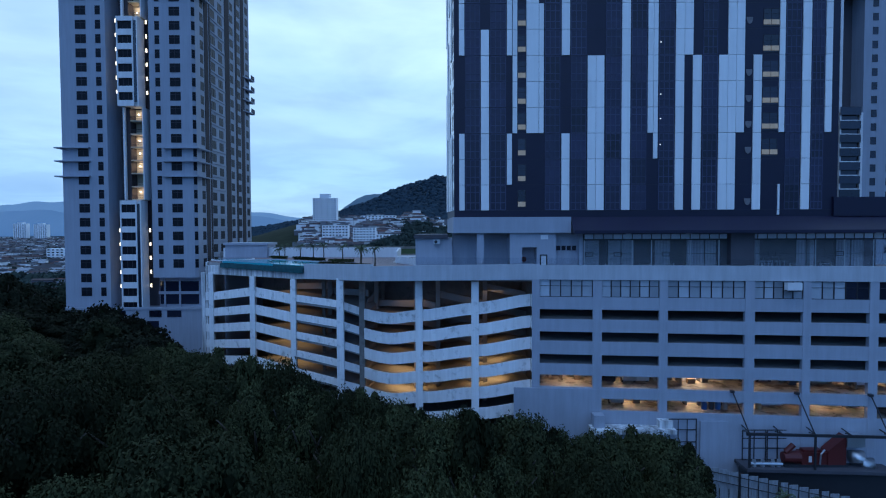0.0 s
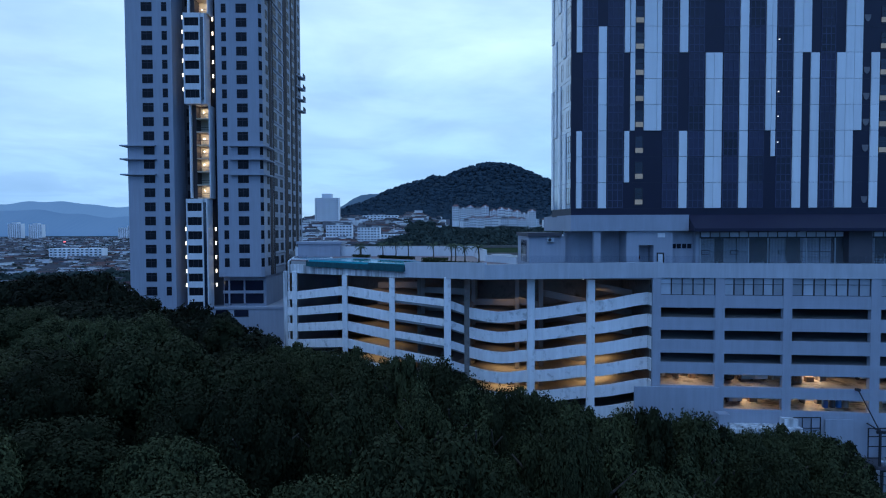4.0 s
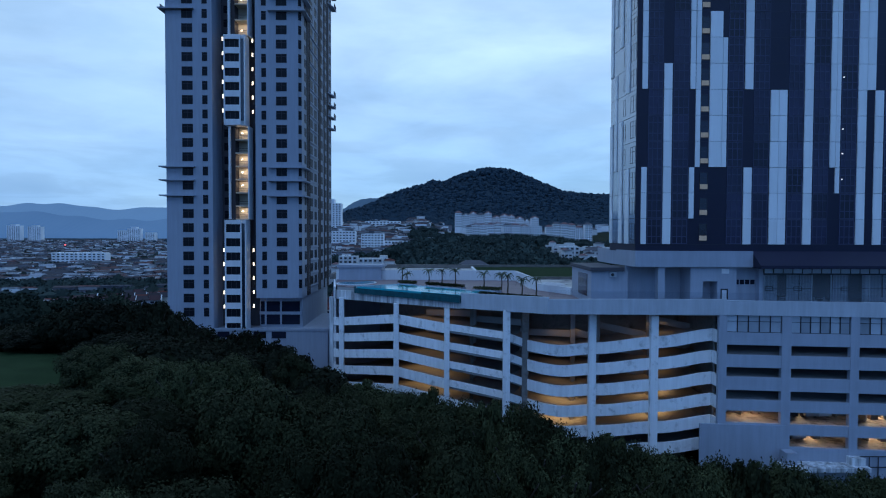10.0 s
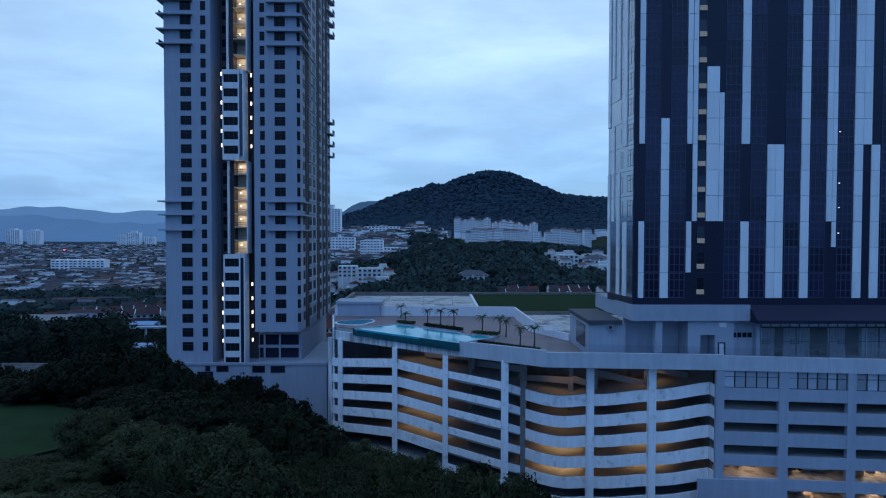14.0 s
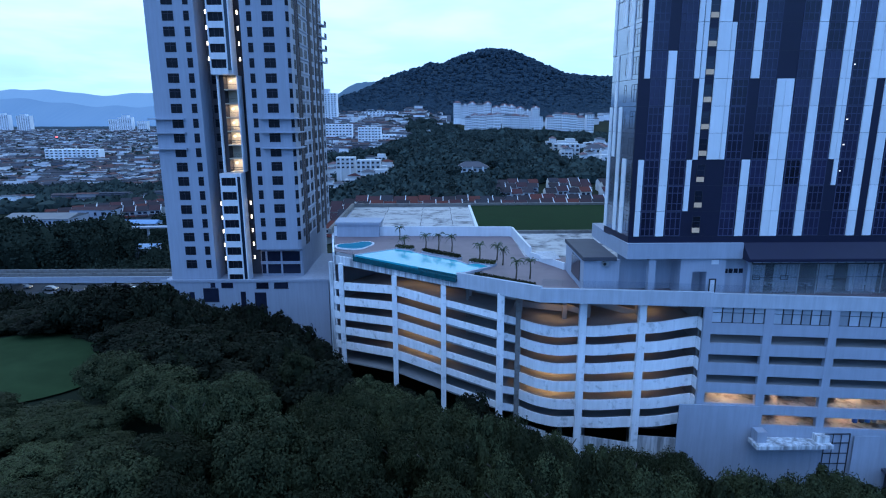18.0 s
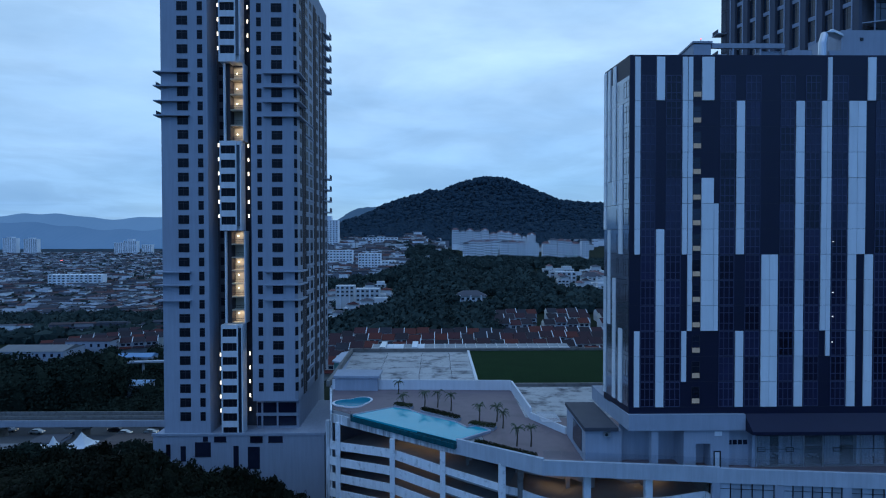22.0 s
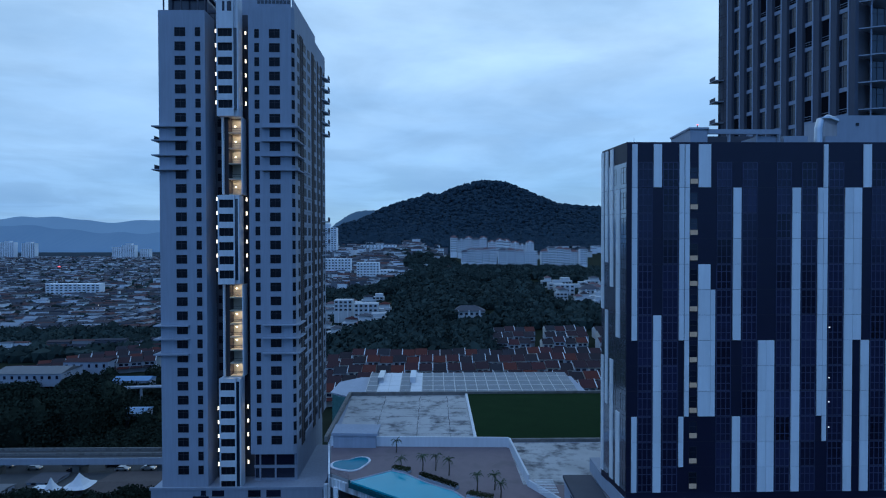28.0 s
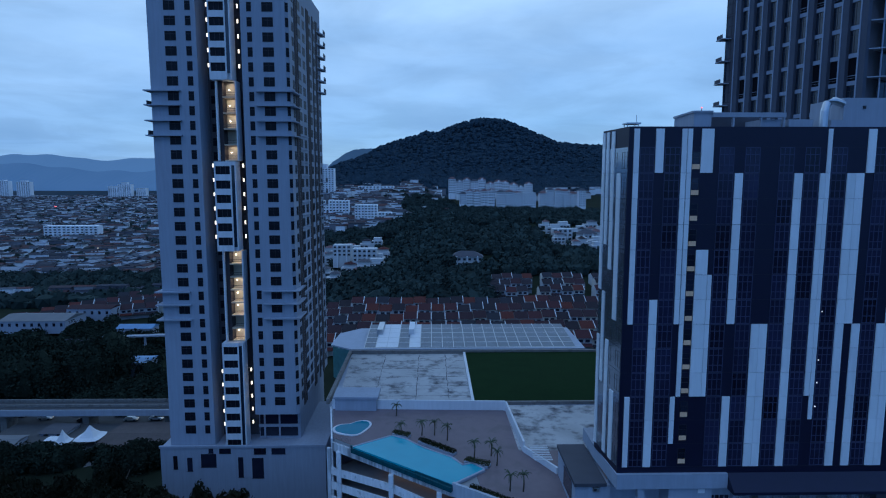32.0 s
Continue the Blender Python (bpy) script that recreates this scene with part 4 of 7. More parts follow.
# partitions, tubes and goods on the lit levels
M_WARMC = mat("stained_plaster", (0.42, 0.36, 0.28), 0.9, vary=0.35, scale=0.7, stain=(0.10, 0.08, 0.06), stain_scale=0.9, stain_at=(0.46, 0.60), stain_bend=0.2)
M_FLOORW = mat("oil_stained_floor", (0.36, 0.33, 0.29), 0.6, vary=0.45, scale=0.5, stain=(0.09, 0.075, 0.06), stain_scale=0.6, stain_at=(0.48, 0.62), stain_bend=0.3)
M_BOXC = mat("cardboard", (0.30, 0.20, 0.12), 0.9, vary=0.25, scale=2.0)
rp = random.Random(31)
for z0, runs in ((5.1, ((15.0, 23.2), (26.2, 47.2), (52.8, 66.0))), (7.93, ((15.0, 22.2), (29.6, 40.0), (45.4, 66.0)))):
    g = Geo()
    g.prism([(14.6, fy(14.6) + 0.34), (68.8, fy(68.8) + 0.34), (68.8, 95), (14.6, 95)], z0 - 0.016, z0 - 0.004)
    part("floor_finish", g, M_FLOORW, cp, "oil-stained concrete floor")
    for xa, xb in runs:
        x = xa
        while x < xb - 1.2:
            w = min(rp.uniform(1.6, 4.2), xb - x)
            y = fy(x) + rp.uniform(4.3, 5.4)
            hh = rp.choice((2.5, 2.5, 1.1, 1.6))
            part("partition", Geo().box(x, y, z0, x + w, y + 0.2, z0 + hh), rp.choice((M_WARMC, M_WARMC, M_BOXW, M_INNER)), cp)
            if rp.random() < 0.6:
                part("partition_return", Geo().box(x, y - rp.uniform(0.6, 2.0), z0, x + 0.18, y, z0 + hh), M_WARMC, cp)
            if rp.random() < 0.55:
                xx, bw, bh = x + rp.uniform(0.2, max(0.3, w - 1.0)), rp.uniform(0.5, 1.0), rp.uniform(0.4, 1.0)
                bx = thing("storage_box", xx, y - 1.0, z0, "stacked storage box beside a partition", "box", "stored boxes")
                part("body", Geo().box(xx, y - 1.3, z0, xx + bw, y - 0.7, z0 + bh), rp.choice((M_BOXC, M_TOWERD, M_BLIND)), bx)
                part("lid", Geo().box(xx - 0.03, y - 1.33, z0 + bh, xx + bw + 0.03, y - 0.67, z0 + bh + 0.06), M_BOXC, bx)
            x += w + rp.uniform(0.2, 1.2)
    for i, x in enumerate((18.2, 20.3, 23.4, 26.1, 31.2, 36.3, 41.2, 44.0, 48.2, 51.6, 55.4, 58.6)):
        part("cross_beam", Geo().box(x, fy(x) + 1.2, z0 + 2.0, x + 0.3, 79, z0 + 2.5), M_INNER, cp)
        if i % 3 == 1:
            part("store_door", Geo().box(x - 1.0, 79.2, z0, x, 79.3, z0 + 2.0), M_TOWERD, cp, "grey steel store door")
    for x in (24.5, 33.6, 42.2, 50.8):
        part("ceiling_pipe", Geo().tube([(x - 3.5, 75.0, z0 + 2.35), (x + 3.5, 74.4, z0 + 2.35)], [0.07, 0.07], 6), M_RED if z0 < 6 else M_GALV, cp)
tl = thing("tube_lamp", 33.6, 74.0, 10.2, "bright white fluorescent tube under the slab", "lamp")
part("tube", Geo().box(32.6, 73.9, 10.15, 34.4, 74.1, 10.3), M_COOLL, tl)
part("holder", Geo().box(32.5, 73.85, 10.3, 34.5, 74.15, 10.42), M_BOXW, tl)
tl = thing("tube_lamp", 19.0, 74.0, 7.3, "fluorescent tube lamp under the slab", "lamp")
part("tube", Geo().box(18.4, 74.4, 7.2, 19.8, 74.55, 7.32), M_COOLL, tl)
for i, (x, c) in enumerate(((35.0, (0.03, 0.10, 0.30)), (35.9, (0.05, 0.05, 0.06)), (36.7, (0.04, 0.16, 0.42)), (37.6, (0.30, 0.28, 0.25)), (41.8, (0.45, 0.35, 0.22)))):
    dr = thing("storage_drum", x, 71.6, 5.1, "upright plastic storage drum by the parapet", "drum", "stored drums")
    mm = mat("drum_plastic", c, 0.45)
    part("body", Geo().tube([(x, 71.9, 5.1), (x, 71.9, 5.5), (x, 71.9, 6.05)], [0.33, 0.36, 0.32], 12), mm, dr)
    part("lid", Geo().tube([(x, 71.9, 6.05), (x, 71.9, 6.12)], [0.34, 0.33], 12), M_STEEL, dr)
for x, y in ((-7.5, 80.2), (1.0, 79.0), (3.5, 78.4), (6.0, 77.6)):
    sp = thing("ceiling_spot", x, y, 20.9, "small bright ceiling lamp over the ramp", "ceiling lamp", "ramp lamps")
    part("bulb", Geo().box(x - 0.12, y - 0.12, 20.78, x + 0.12, y + 0.12, 20.99), M_COOLL, sp)


# ---- apartment towers ----
M_DULL = mat("dull_glass", (0.012, 0.014, 0.02), 0.35, vary=0.3, scale=0.9, spec=0.12)
M_BROWND = mat("dark_brown_face", (0.05, 0.042, 0.045), 0.9, vary=0.2, scale=0.5)
TF = 2.965


def niche_lamps(tw, xs, y, z0, z1, step=TF):
    me = Geo().box(-0.13, -0.06, 0, 0.13, 0.06, 0.75).mesh("wall_lamp", M_NICHE)
    z = z1
    while z > z0:
        for i, x in enumerate(xs):
            piece("wall_lamp", me, tw, x, y + 1.1 * i, z, label="warm wall lamp")
        z -= step


def balcony_box(tw, x0, x1, y, z0, z1, rows, ztop):
    """A white projecting bay: side and band frame with one wide window a floor and a glazed strip."""
    xs = x1 - 0.95
    bay = part("bay_frame", Geo().box(x0, y, z0, x0 + 0.25, y + 3, z1).box(x1 - 0.22, y, z0, x1, y + 3, z1).box(xs - 0.25, y, z0, xs, y + 0.5, z1)
               .box(x0 + 0.25, y + 0.6, z0, x1 - 0.22, y + 3, z1), M_BOXW, tw, "white projecting bay")
    zs = [ztop - TF * k for k in range(rows)]
    edges = [z1] + [z for c in zs for z in (c + 0.85, c - 0.85)] + [z0]
    for a, b in zip(edges[::2], edges[1::2]):
        if a - b > 0.05:
            part("bay_band", Geo().box(x0 + 0.25, y + 0.02, b, xs - 0.25, y + 0.6, a), M_BOXW, tw)
    for c in zs:
        window(tw, (x0 + 0.25 + xs - 0.25) / 2, y + 0.4, c - 0.85, xs - 0.25 - x0 - 0.25, 1.7, cols=3, transom=0.0, depth=0.1, frame=0.06, glass=M_DULL)
    part("glass_strip", Geo().box(xs, y + 0.25, zs[-1] - 1.2, x1 - 0.22, y + 0.3, zs[0] + 1.0), M_GLASSB, tw, "tall dark glazed strip")
    part("strip_bars", Geo().box(xs, y + 0.2, zs[-1] - 1.2, x1 - 0.22, y + 0.25, zs[-1] - 1.1), M_FRAME, tw)


def lit_shaft(tw, x0, x1, y, z0, z1, watts):
    """An open shaft of lit galleries between two bays; here and there a gallery is dark."""
    part("shaft_jamb", Geo().box(x0, y + 0.3, z0, x0 + 0.35, y + 3.4, z1), M_BOXW, tw)
    part("shaft_jamb", Geo().box(x1 - 0.02, y + 0.5, z0, x1 + 0.2, y + 3.4, z1), M_BOXW, tw)
    part("shaft_back", Geo().box(x0 + 0.35, y + 3.4, z0, x1, y + 3.7, z1), M_WARMW, tw)
    part("shaft_side", Geo().box(x0 + 0.35, y + 1.0, z0, x0 + 1.22, y + 3.4, z1), M_BROWND, tw, "dark brown side of the shaft")
    n = int(round((z1 - z0) / TF))
    for k in range(n):
        z, zt = z0 + (z1 - z0) * k / n, z0 + (z1 - z0) * (k + 1) / n
        part("gallery_slab", Geo().box(x0 + 1.25, y + 0.9, z - 0.12, x1 - 0.02, y + 3.4, z + 0.12), M_WARMW, tw)
        part("gallery_rail", Geo().box(x0 + 1.25, y + 0.95, z + 0.92, x1 - 0.02, y + 1.0, z + 1.0).box(x0 + 1.25, y + 0.95, z + 0.5, x1 - 0.02, y + 0.98, z + 0.54), M_STEEL, tw, "dark gallery rail")
        if k % 4 != 1:
            for xx in (x0 + 1.9, x1 - 0.7):
                part("gallery_lamp", Geo().box(xx - 0.12, y + 3.28, z + 1.65, xx + 0.12, y + 3.4, z + 1.85), M_GALL, tw, "warm gallery lamp")
            lamp("gallery_light", (x0 + 1.25 + x1) / 2, y + 2.2, zt - 0.2, 1.6, 1.4, watts, (1.0, 0.80, 0.52))


tw = thing("apartment_tower", -65, 135, -8, "tall grey apartment tower with white bays and lit galleries", "building")
TY = 124.4
part("wing_wall", Geo().box(-78.35, TY, -10, -68.7, 150, 110.9), M_TOWER, tw)
part("wing_wall", Geo().prism([(-60.0, TY + 0.9), (-51.0, TY + 0.9), (-50.4, TY + 1.5), (-50.4, 161), (-60.0, 161)], 17.4, 112.0), M_TOWER, tw)
part("wing_foot", Geo().box(-60.0, TY + 3.6, -10, -50.8, 157, 17.4), M_TOWER, tw)
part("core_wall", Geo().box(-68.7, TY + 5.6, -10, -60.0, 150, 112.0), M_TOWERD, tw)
part("podium", Geo().prism([(-80.2, TY - 1.2), (-44.5, TY - 1.2), (-44.5, 150), (-80.2, 150)], -10, 10.8), M_TOWER, tw)
part("podium_parapet", Geo().box(-80.4, TY - 1.4, 10.8, -44.3, TY - 0.9, 11.3), M_TOWER, tw)
ROW0 = 106.4
for k in range(32):
    z = ROW0 - TF * k - 0.92
    window(tw, -73.85, TY, z, 2.25, 1.85, cols=2, depth=0.06, glass=M_DULL)
    window(tw, -70.2, TY, z, 1.1, 1.85, cols=1, depth=0.06, glass=M_DULL)
    window(tw, -78.35, TY + 0.7, z, 1.1, 1.85, -math.pi / 2, cols=1, depth=0.06, glass=M_DULL)
    if k < 30:
        window(tw, -58.2, TY + 0.9, z, 1.0, 1.85, cols=1, depth=0.06, glass=M_DULL)
        window(tw, -54.5, TY + 0.9, z, 2.25, 1.85, cols=2, depth=0.06, glass=M_DULL)
        window(tw, -50.7, TY + 1.2, z, 0.75, 1.85, math.pi / 4, cols=1, depth=0.06, glass=M_DULL)
        # windows and ledges of the long side
        for yy, w in ((129.2, 1.6), (135.5, 2.4), (140.0, 2.4), (147.5, 2.0), (152.5, 2.0), (158.8, 1.8)):
            window(tw, -50.4, yy, z, w, 1.85, math.pi / 2, cols=2, depth=0.06, glass=M_DULL)
        if k > 8:
            part("side_ledge", Geo().box(-50.4, 134.0, z - 0.50, -50.2, 142.6, z - 0.25), M_TOWER, tw)
    # recesses on both sides of the bays
    window(tw, -67.6, TY + 5.6, z, 1.3, 1.7, cols=1, depth=0.06, glass=M_DULL)
# flat dark strips stand in for shaded recesses; the wall is not cut here
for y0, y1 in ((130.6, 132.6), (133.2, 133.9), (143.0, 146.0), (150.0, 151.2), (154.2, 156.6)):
    part("side_recess", Geo().box(-50.5, y0, 17.4, -50.3, y1, 108), M_BROWND, tw, "flat dark strip painted as a shaded recess")
part("foot_window", Geo().box(-59.8, TY + 3.4, 14.2, -51.4, TY + 3.6, 16.4).box(-59.8, TY + 3.4, 11.4, -51.4, TY + 3.6, 13.6), M_GLASS, tw)
for xx in (-58.9, -55.6):
    part("foot_post", Geo().box(xx, TY + 3.2, 10.8, xx + 0.35, TY + 3.6, 17.4), M_TOWER, tw)
part("foot_rail", Geo().box(-60, TY + 3.1, 13.6, -51, TY + 3.4, 14.2), M_TOWER, tw)
for x0, x1, z0, z1 in ((-77.5, -76.6, 6, 9), (-71.5, -68.2, 6.4, 9.4), (-69.8, -68.8, 9.6, 10.6), (-67.5, -65.0, 9.5, 10.6), (-60, -57.4, 9.3, 10.6), (-56.2, -53.2, 9.3, 10.6),
                       (-63.5, -62.4, 4, 8.6), (-60.5, -58, 3.8, 8.4), (-74.5, -73.4, 5.5, 8.6)):
    part("podium_window", Geo().box(x0, TY - 1.26, z0, x1, TY - 1.2, z1), M_GLASS, tw)
    part("podium_window_frame", Geo().box(x0 - 0.08, TY - 1.3, z0 - 0.1, x1 + 0.08, TY - 1.2, z0), M_FRAME, tw)
BX0, BX1, BY = -66.15, -61.7, 123.9
balcony_box(tw, BX0, BX1, BY, 88.85, 113.8, 6, ROW0 - 0.2)
balcony_box(tw, BX0, BX1, BY, 53.7, 72.4, 6, 70.6)
balcony_box(tw, BX0, BX1, BY, 10.7, 33.9, 8, 32.2)
for xx, w in ((-64.9, 0.5), (-63.9, 0.9)):
    part("top_window", Geo().box(xx, BY - 0.02, 110.6, xx + w, BY + 0.06, 112.6), M_GLASS, tw)
lit_shaft(tw, BX0 + 0.7, BX1 + 0.25, BY + 0.4, 72.6, 88.8, 46)
lit_shaft(tw, BX0 + 0.7, BX1 + 0.25, BY + 0.4, 34.1, 53.6, 46)
for z0, z1 in ((90, 107), (54.5, 72), (13.5, 28)):
    niche_lamps(tw, (-66.45, -60.6), BY + 0.5, z0, z1 - 0.8)
# thin ledges that band the wings
for z in (86.7, 83.8, 80.7, 77.7, 45.05, 42.25, 39.05):
    part("ledge", Geo().box(-79.6, TY - 0.9, z - 0.15, -72.3, TY + 0.1, z + 0.1).box(-79.6, TY, z - 0.15, -78.25, TY + 4, z + 0.1), M_TOWER, tw, "thin projecting ledge")
    part("ledge", Geo().box(-57.2, TY, z - 0.15, -49.4, TY + 1.0, z + 0.1).box(-50.5, TY + 0.9, z - 0.15, -49.4, TY + 7, z + 0.1), M_TOWER, tw, "thin projecting ledge")
for z in (86.7 - 3, 77.7):
    part("ledge_rail", Geo().box(-79.5, TY + 0.2, z + 0.1, -79.4, TY + 3.9, z + 1.1), M_TOWERD, tw)
for k in range(6):
    z = 105.8 - TF * k
    part("sky_garden_slab", Geo().prism([(-50.4, 155), (-49.2, 159.5), (-49.2, 162), (-50.4, 162)], z - 0.15, z + 0.15), M_TOWER, tw)
    part("sky_garden_rail", Geo().box(-49.3, 159.2, z + 0.15, -49.2, 162, z + 1.2), M_TOWERD, tw)
    if k < 4:
        z = 67.8 - TF * k
        part("sky_garden_slab", Geo().prism([(-50.4, 155), (-49.3, 159.5), (-49.3, 162), (-50.4, 162)], z - 0.15, z + 0.15), M_TOWER, tw)
        part("sky_garden_rail", Geo().box(-49.4, 159.2, z + 0.15, -49.3, 162, z + 1.2), M_TOWERD, tw)
# roof storey
part("penthouse", Geo().box(-77.6, TY + 3.2, 110.9, -69.3, 146, 115.0), M_GLASS, tw)
part("penthouse_roof", Geo().box(-77.9, TY + 0.6, 115.0, -68.8, 146.4, 115.5), M_TOWER, tw)
for xx in (-77.7, -74.1, -70.6, -69.1):
    part("penthouse_post", Geo().box(xx, TY + 0.8, 110.9, xx + 0.25, TY + 1.05, 115.0), M_TOWERD, tw)
part("roof_block", Geo().prism([(-65.5, 131), (-57.5, 131), (-56.5, 134), (-56.5, 146), (-65.5, 146)], 112, 118.2), M_TOWER, tw)
part("roof_screen", Geo().box(-58.6, TY + 1.6, 112, -51.2, TY + 1.8, 114.1), M_TOWER, tw)
part("roof_screen", Geo().box(-51.0, TY + 1.8, 112, -50.8, 150, 114.1), M_TOWER, tw)
for i in range(9):
    part("screen_slot", Geo().box(-58.2 + 0.78 * i, TY + 1.54, 112.9, -57.6 + 0.78 * i, TY + 1.6, 113.6), M_GLASSB, tw)
part("mast", Geo().tube([(-57.8, 133, 118.2), (-57.8, 133, 121.0)], [0.08, 0.03], 6), M_STEEL, tw)
part("link_beam", Geo().box(-69.4, TY + 3, 111.4, -66.0, TY + 3.4, 111.9), M_TOWERD, tw)

# ---- ribbed tower behind the hotel ----
M_RIBD = mat("dark_blue_render", (0.085, 0.095, 0.13), 0.8, vary=0.1, streak=0.1)
M_VOID = mat("loggia_shade", (0.012, 0.012, 0.016), 0.95, vary=0.2, spec=0.05)
M_RIB = mat("blue_grey_render", (0.34, 0.38, 0.48), 0.8, vary=0.1, streak=0.1)
bt = thing("ribbed_tower", 62, 145, -8, "dark high-rise with vertical ribs behind the hotel", "building")
BA, BB = Vector((51.3, 142.4)), Vector((60.2, 112.8))
bdir = (BB - BA).normalized()
bnrm = Vector((bdir.y, -bdir.x))
BRZ = math.atan2(bdir.y, bdir.x)
part("wall", Geo().prism([(49.5, 145.8), tuple(BA), tuple(BB), (BB.x + 13, BB.y + 5), (BA.x + 16, BA.y + 11)], -8, 150), M_TOWERD, bt)
BL = (BB - BA).length
nb, BF, BZ = 8, 5.15, 55.8
for i in range(nb + 1):
    c = BA + bdir * (BL * i / nb)
    p, q, w, e = c - bnrm * 0.05, c + bnrm * 0.8, bdir * 0.62, bdir * 0.26
    part("rib", Geo().prism([tuple(p - w), tuple(q - w), tuple(q + w), tuple(p + w)], 55, 149), M_RIBD, bt)
    part("rib_edge", Geo().prism([tuple(p - w - e), tuple(q - w - e + bnrm * 0.1), tuple(q - w + bnrm * 0.1), tuple(p - w)], 55, 149), M_RIB, bt, "paler edge of the rib")
BLOGGIA = {(2, 3), (3, 3), (4, 3), (4, 1), (5, 1), (6, 1), (0, -2), (1, -2), (5, -2), (6, -2), (7, -2), (6, 4), (7, 2)}
BW = BL / nb - 1.5
SPAN = Geo().box(-BW / 2, -0.25, 0, BW / 2, 0, 0.8).mesh("spandrel", M_RIB)
# thin near-black plates give the loggias' shade by colour; nothing is hollowed out
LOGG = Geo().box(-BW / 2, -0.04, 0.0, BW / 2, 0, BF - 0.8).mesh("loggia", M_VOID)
LRAIL = Geo().box(-BW / 2, -0.12, 0.95, BW / 2, -0.06, 1.05).box(-BW / 2, -0.12, 0.5, BW / 2, -0.06, 0.54).mesh("loggia_rail", M_RIB)
for i in range(nb):
    c = BA + bdir * (BL * (i + 0.5) / nb)
    for k in range(17):
        z = BZ + BF * k
        piece("spandrel", SPAN, bt, c.x, c.y, z, BRZ)
        if (i, k - 8) in BLOGGIA:
            piece("loggia", LOGG, bt, c.x, c.y, z + 0.8, BRZ, "flat plate coloured dark as a shaded loggia")
            piece("loggia_rail", LRAIL, bt, c.x, c.y, z + 0.8, BRZ)
        else:
            window(bt, c.x, c.y, z + 0.8, BW, BF - 0.8, BRZ, cols=3, transom=0.25, depth=0.1, glass=M_GLASSB)
# narrow glazed corner turned away from the ribs
ca, cb = Vector((49.5, 145.8)), BA - bdir * 0.9
cdir = (cb - ca).normalized()
CRZ = math.atan2(cdir.y, cdir.x)
for k in range(17):
    z = BZ + BF * k
    c = (ca + cb) / 2
    window(bt, c.x, c.y, z + 0.3, (cb - ca).length - 0.2, BF - 0.5, CRZ, cols=2, transom=0.5, depth=0.12, frame=0.12, glass=M_GLASSB)
for z in (86.2, 91.4, 96.6, 101.8):
    part("corner_ledge", Geo().box(ca.x - 1.6, ca.y - 1.6, z, ca.x + 0.6, ca.y + 1.5, z + 0.18), M_TOWER, bt)
    part("corner_rail", Geo().box(ca.x - 1.5, ca.y - 1.5, z + 0.18, ca.x - 1.42, ca.y + 1.4, z + 1.1), M_TOWERD, bt)
for k in range(16):
    z = BZ + 1.0 + BF * k
    p = BB + bdir * 0.7
    part("side_balcony", Geo().prism([(p.x, p.y), (p.x + 3.5, p.y - 1.6), (p.x + 9, p.y - 0.6), (p.x + 7, p.y + 4)], z, z + 0.22), M_TOWER, bt)
    part("balcony_post", Geo().box(p.x + 1.9, p.y - 0.7, z + 0.22, p.x + 2.1, p.y - 0.5, z + BF), M_RIB, bt)
    window(bt, p.x + 4.2, p.y + 0.9, z + 0.5, 3.0, BF - 1.2, 0.1, cols=2, transom=0.3, depth=0.1, glass=M_GLASSB)

# ---- second grey tower past the hotel ----
et = thing("grey_apartment_block", 100, 130, -8, "grey apartment block with small square windows and a white bay", "building")
part("wall", Geo().box(93.6, 129, -8, 110, 150, 112), M_TOWER, et)
part("recess_wall", Geo().box(86.0, 133, -8, 93.6, 150, 112), M_TOWERD, et)
for k in range(26):
    z = 22 + TF * k
    window(et, 96.0, 129, z, 1.2, 1.6, cols=1, depth=0.06)
    window(et, 100.0, 129, z, 2.2, 1.6, cols=2, depth=0.06)
part("bay_frame", Geo().box(88.2, 128.2, 22, 88.5, 131, 52.5).box(92.6, 128.2, 22, 93.2, 131, 52.5).box(88.5, 129, 22, 92.6, 133, 52.3), M_BOXW, et, "white bay")
for k in range(10):
    z = 23.5 + TF * k
    part("bay_band", Geo().box(88.5, 128.25, z, 92.6, 129, z + 0.75), M_BOXW, et)
    part("bay_pane", Geo().box(88.55, 128.7, z + 0.8, 92.55, 128.95, z + TF - 0.05), M_GLASS, et)
part("bay_cap", Geo().box(87.8, 128.0, 78.5, 93.6, 133, 80), M_BOXW, et)
for k in range(8):
    part("bay_window", Geo().box(88.1, 127.95, 31.2 + TF * k, 92.6, 128.0, 32.9 + TF * k), M_GLASS, et)
part("jamb", Geo().box(88.2, 128.6, 52.5, 88.8, 133, 78.5), M_BOXW, et)

# ---- pool deck ----
dk = solid("pool_terrace", Geo().prism([(-39.2, 102.9), (-34.65, 99.2), (-30.2, 102.6), (-20.0, 96.9), (-14.2, 88.5), (-13.5, 82.3), (-7.1, 77.2), (15, 75), (69, 71), (69, 111.5), (-3, 111.5), (-7.0, 115.2), (-41.6, 117.6)], 22.0, 22.12),
           M_DECK, "brown tiled pool terrace on the car park roof", "terrace", "structure")
pool = thing("swimming_pool", -25, 95, 22.0, "turquoise infinity pool with a stepped planted edge", "swimming pool")
POOL = [(-35.0, 98.3), (-18.2, 85.3), (-12.9, 89.9), (-14.7, 91.9), (-16.3, 91.2), (-18.0, 94.0), (-22.6, 97.6), (-24.2, 99.2), (-26.0, 101.2), (-28.6, 102.7)]
part("water", Geo().prism(POOL, 22.13, 22.42), M_WATER, pool, "bright turquoise water")
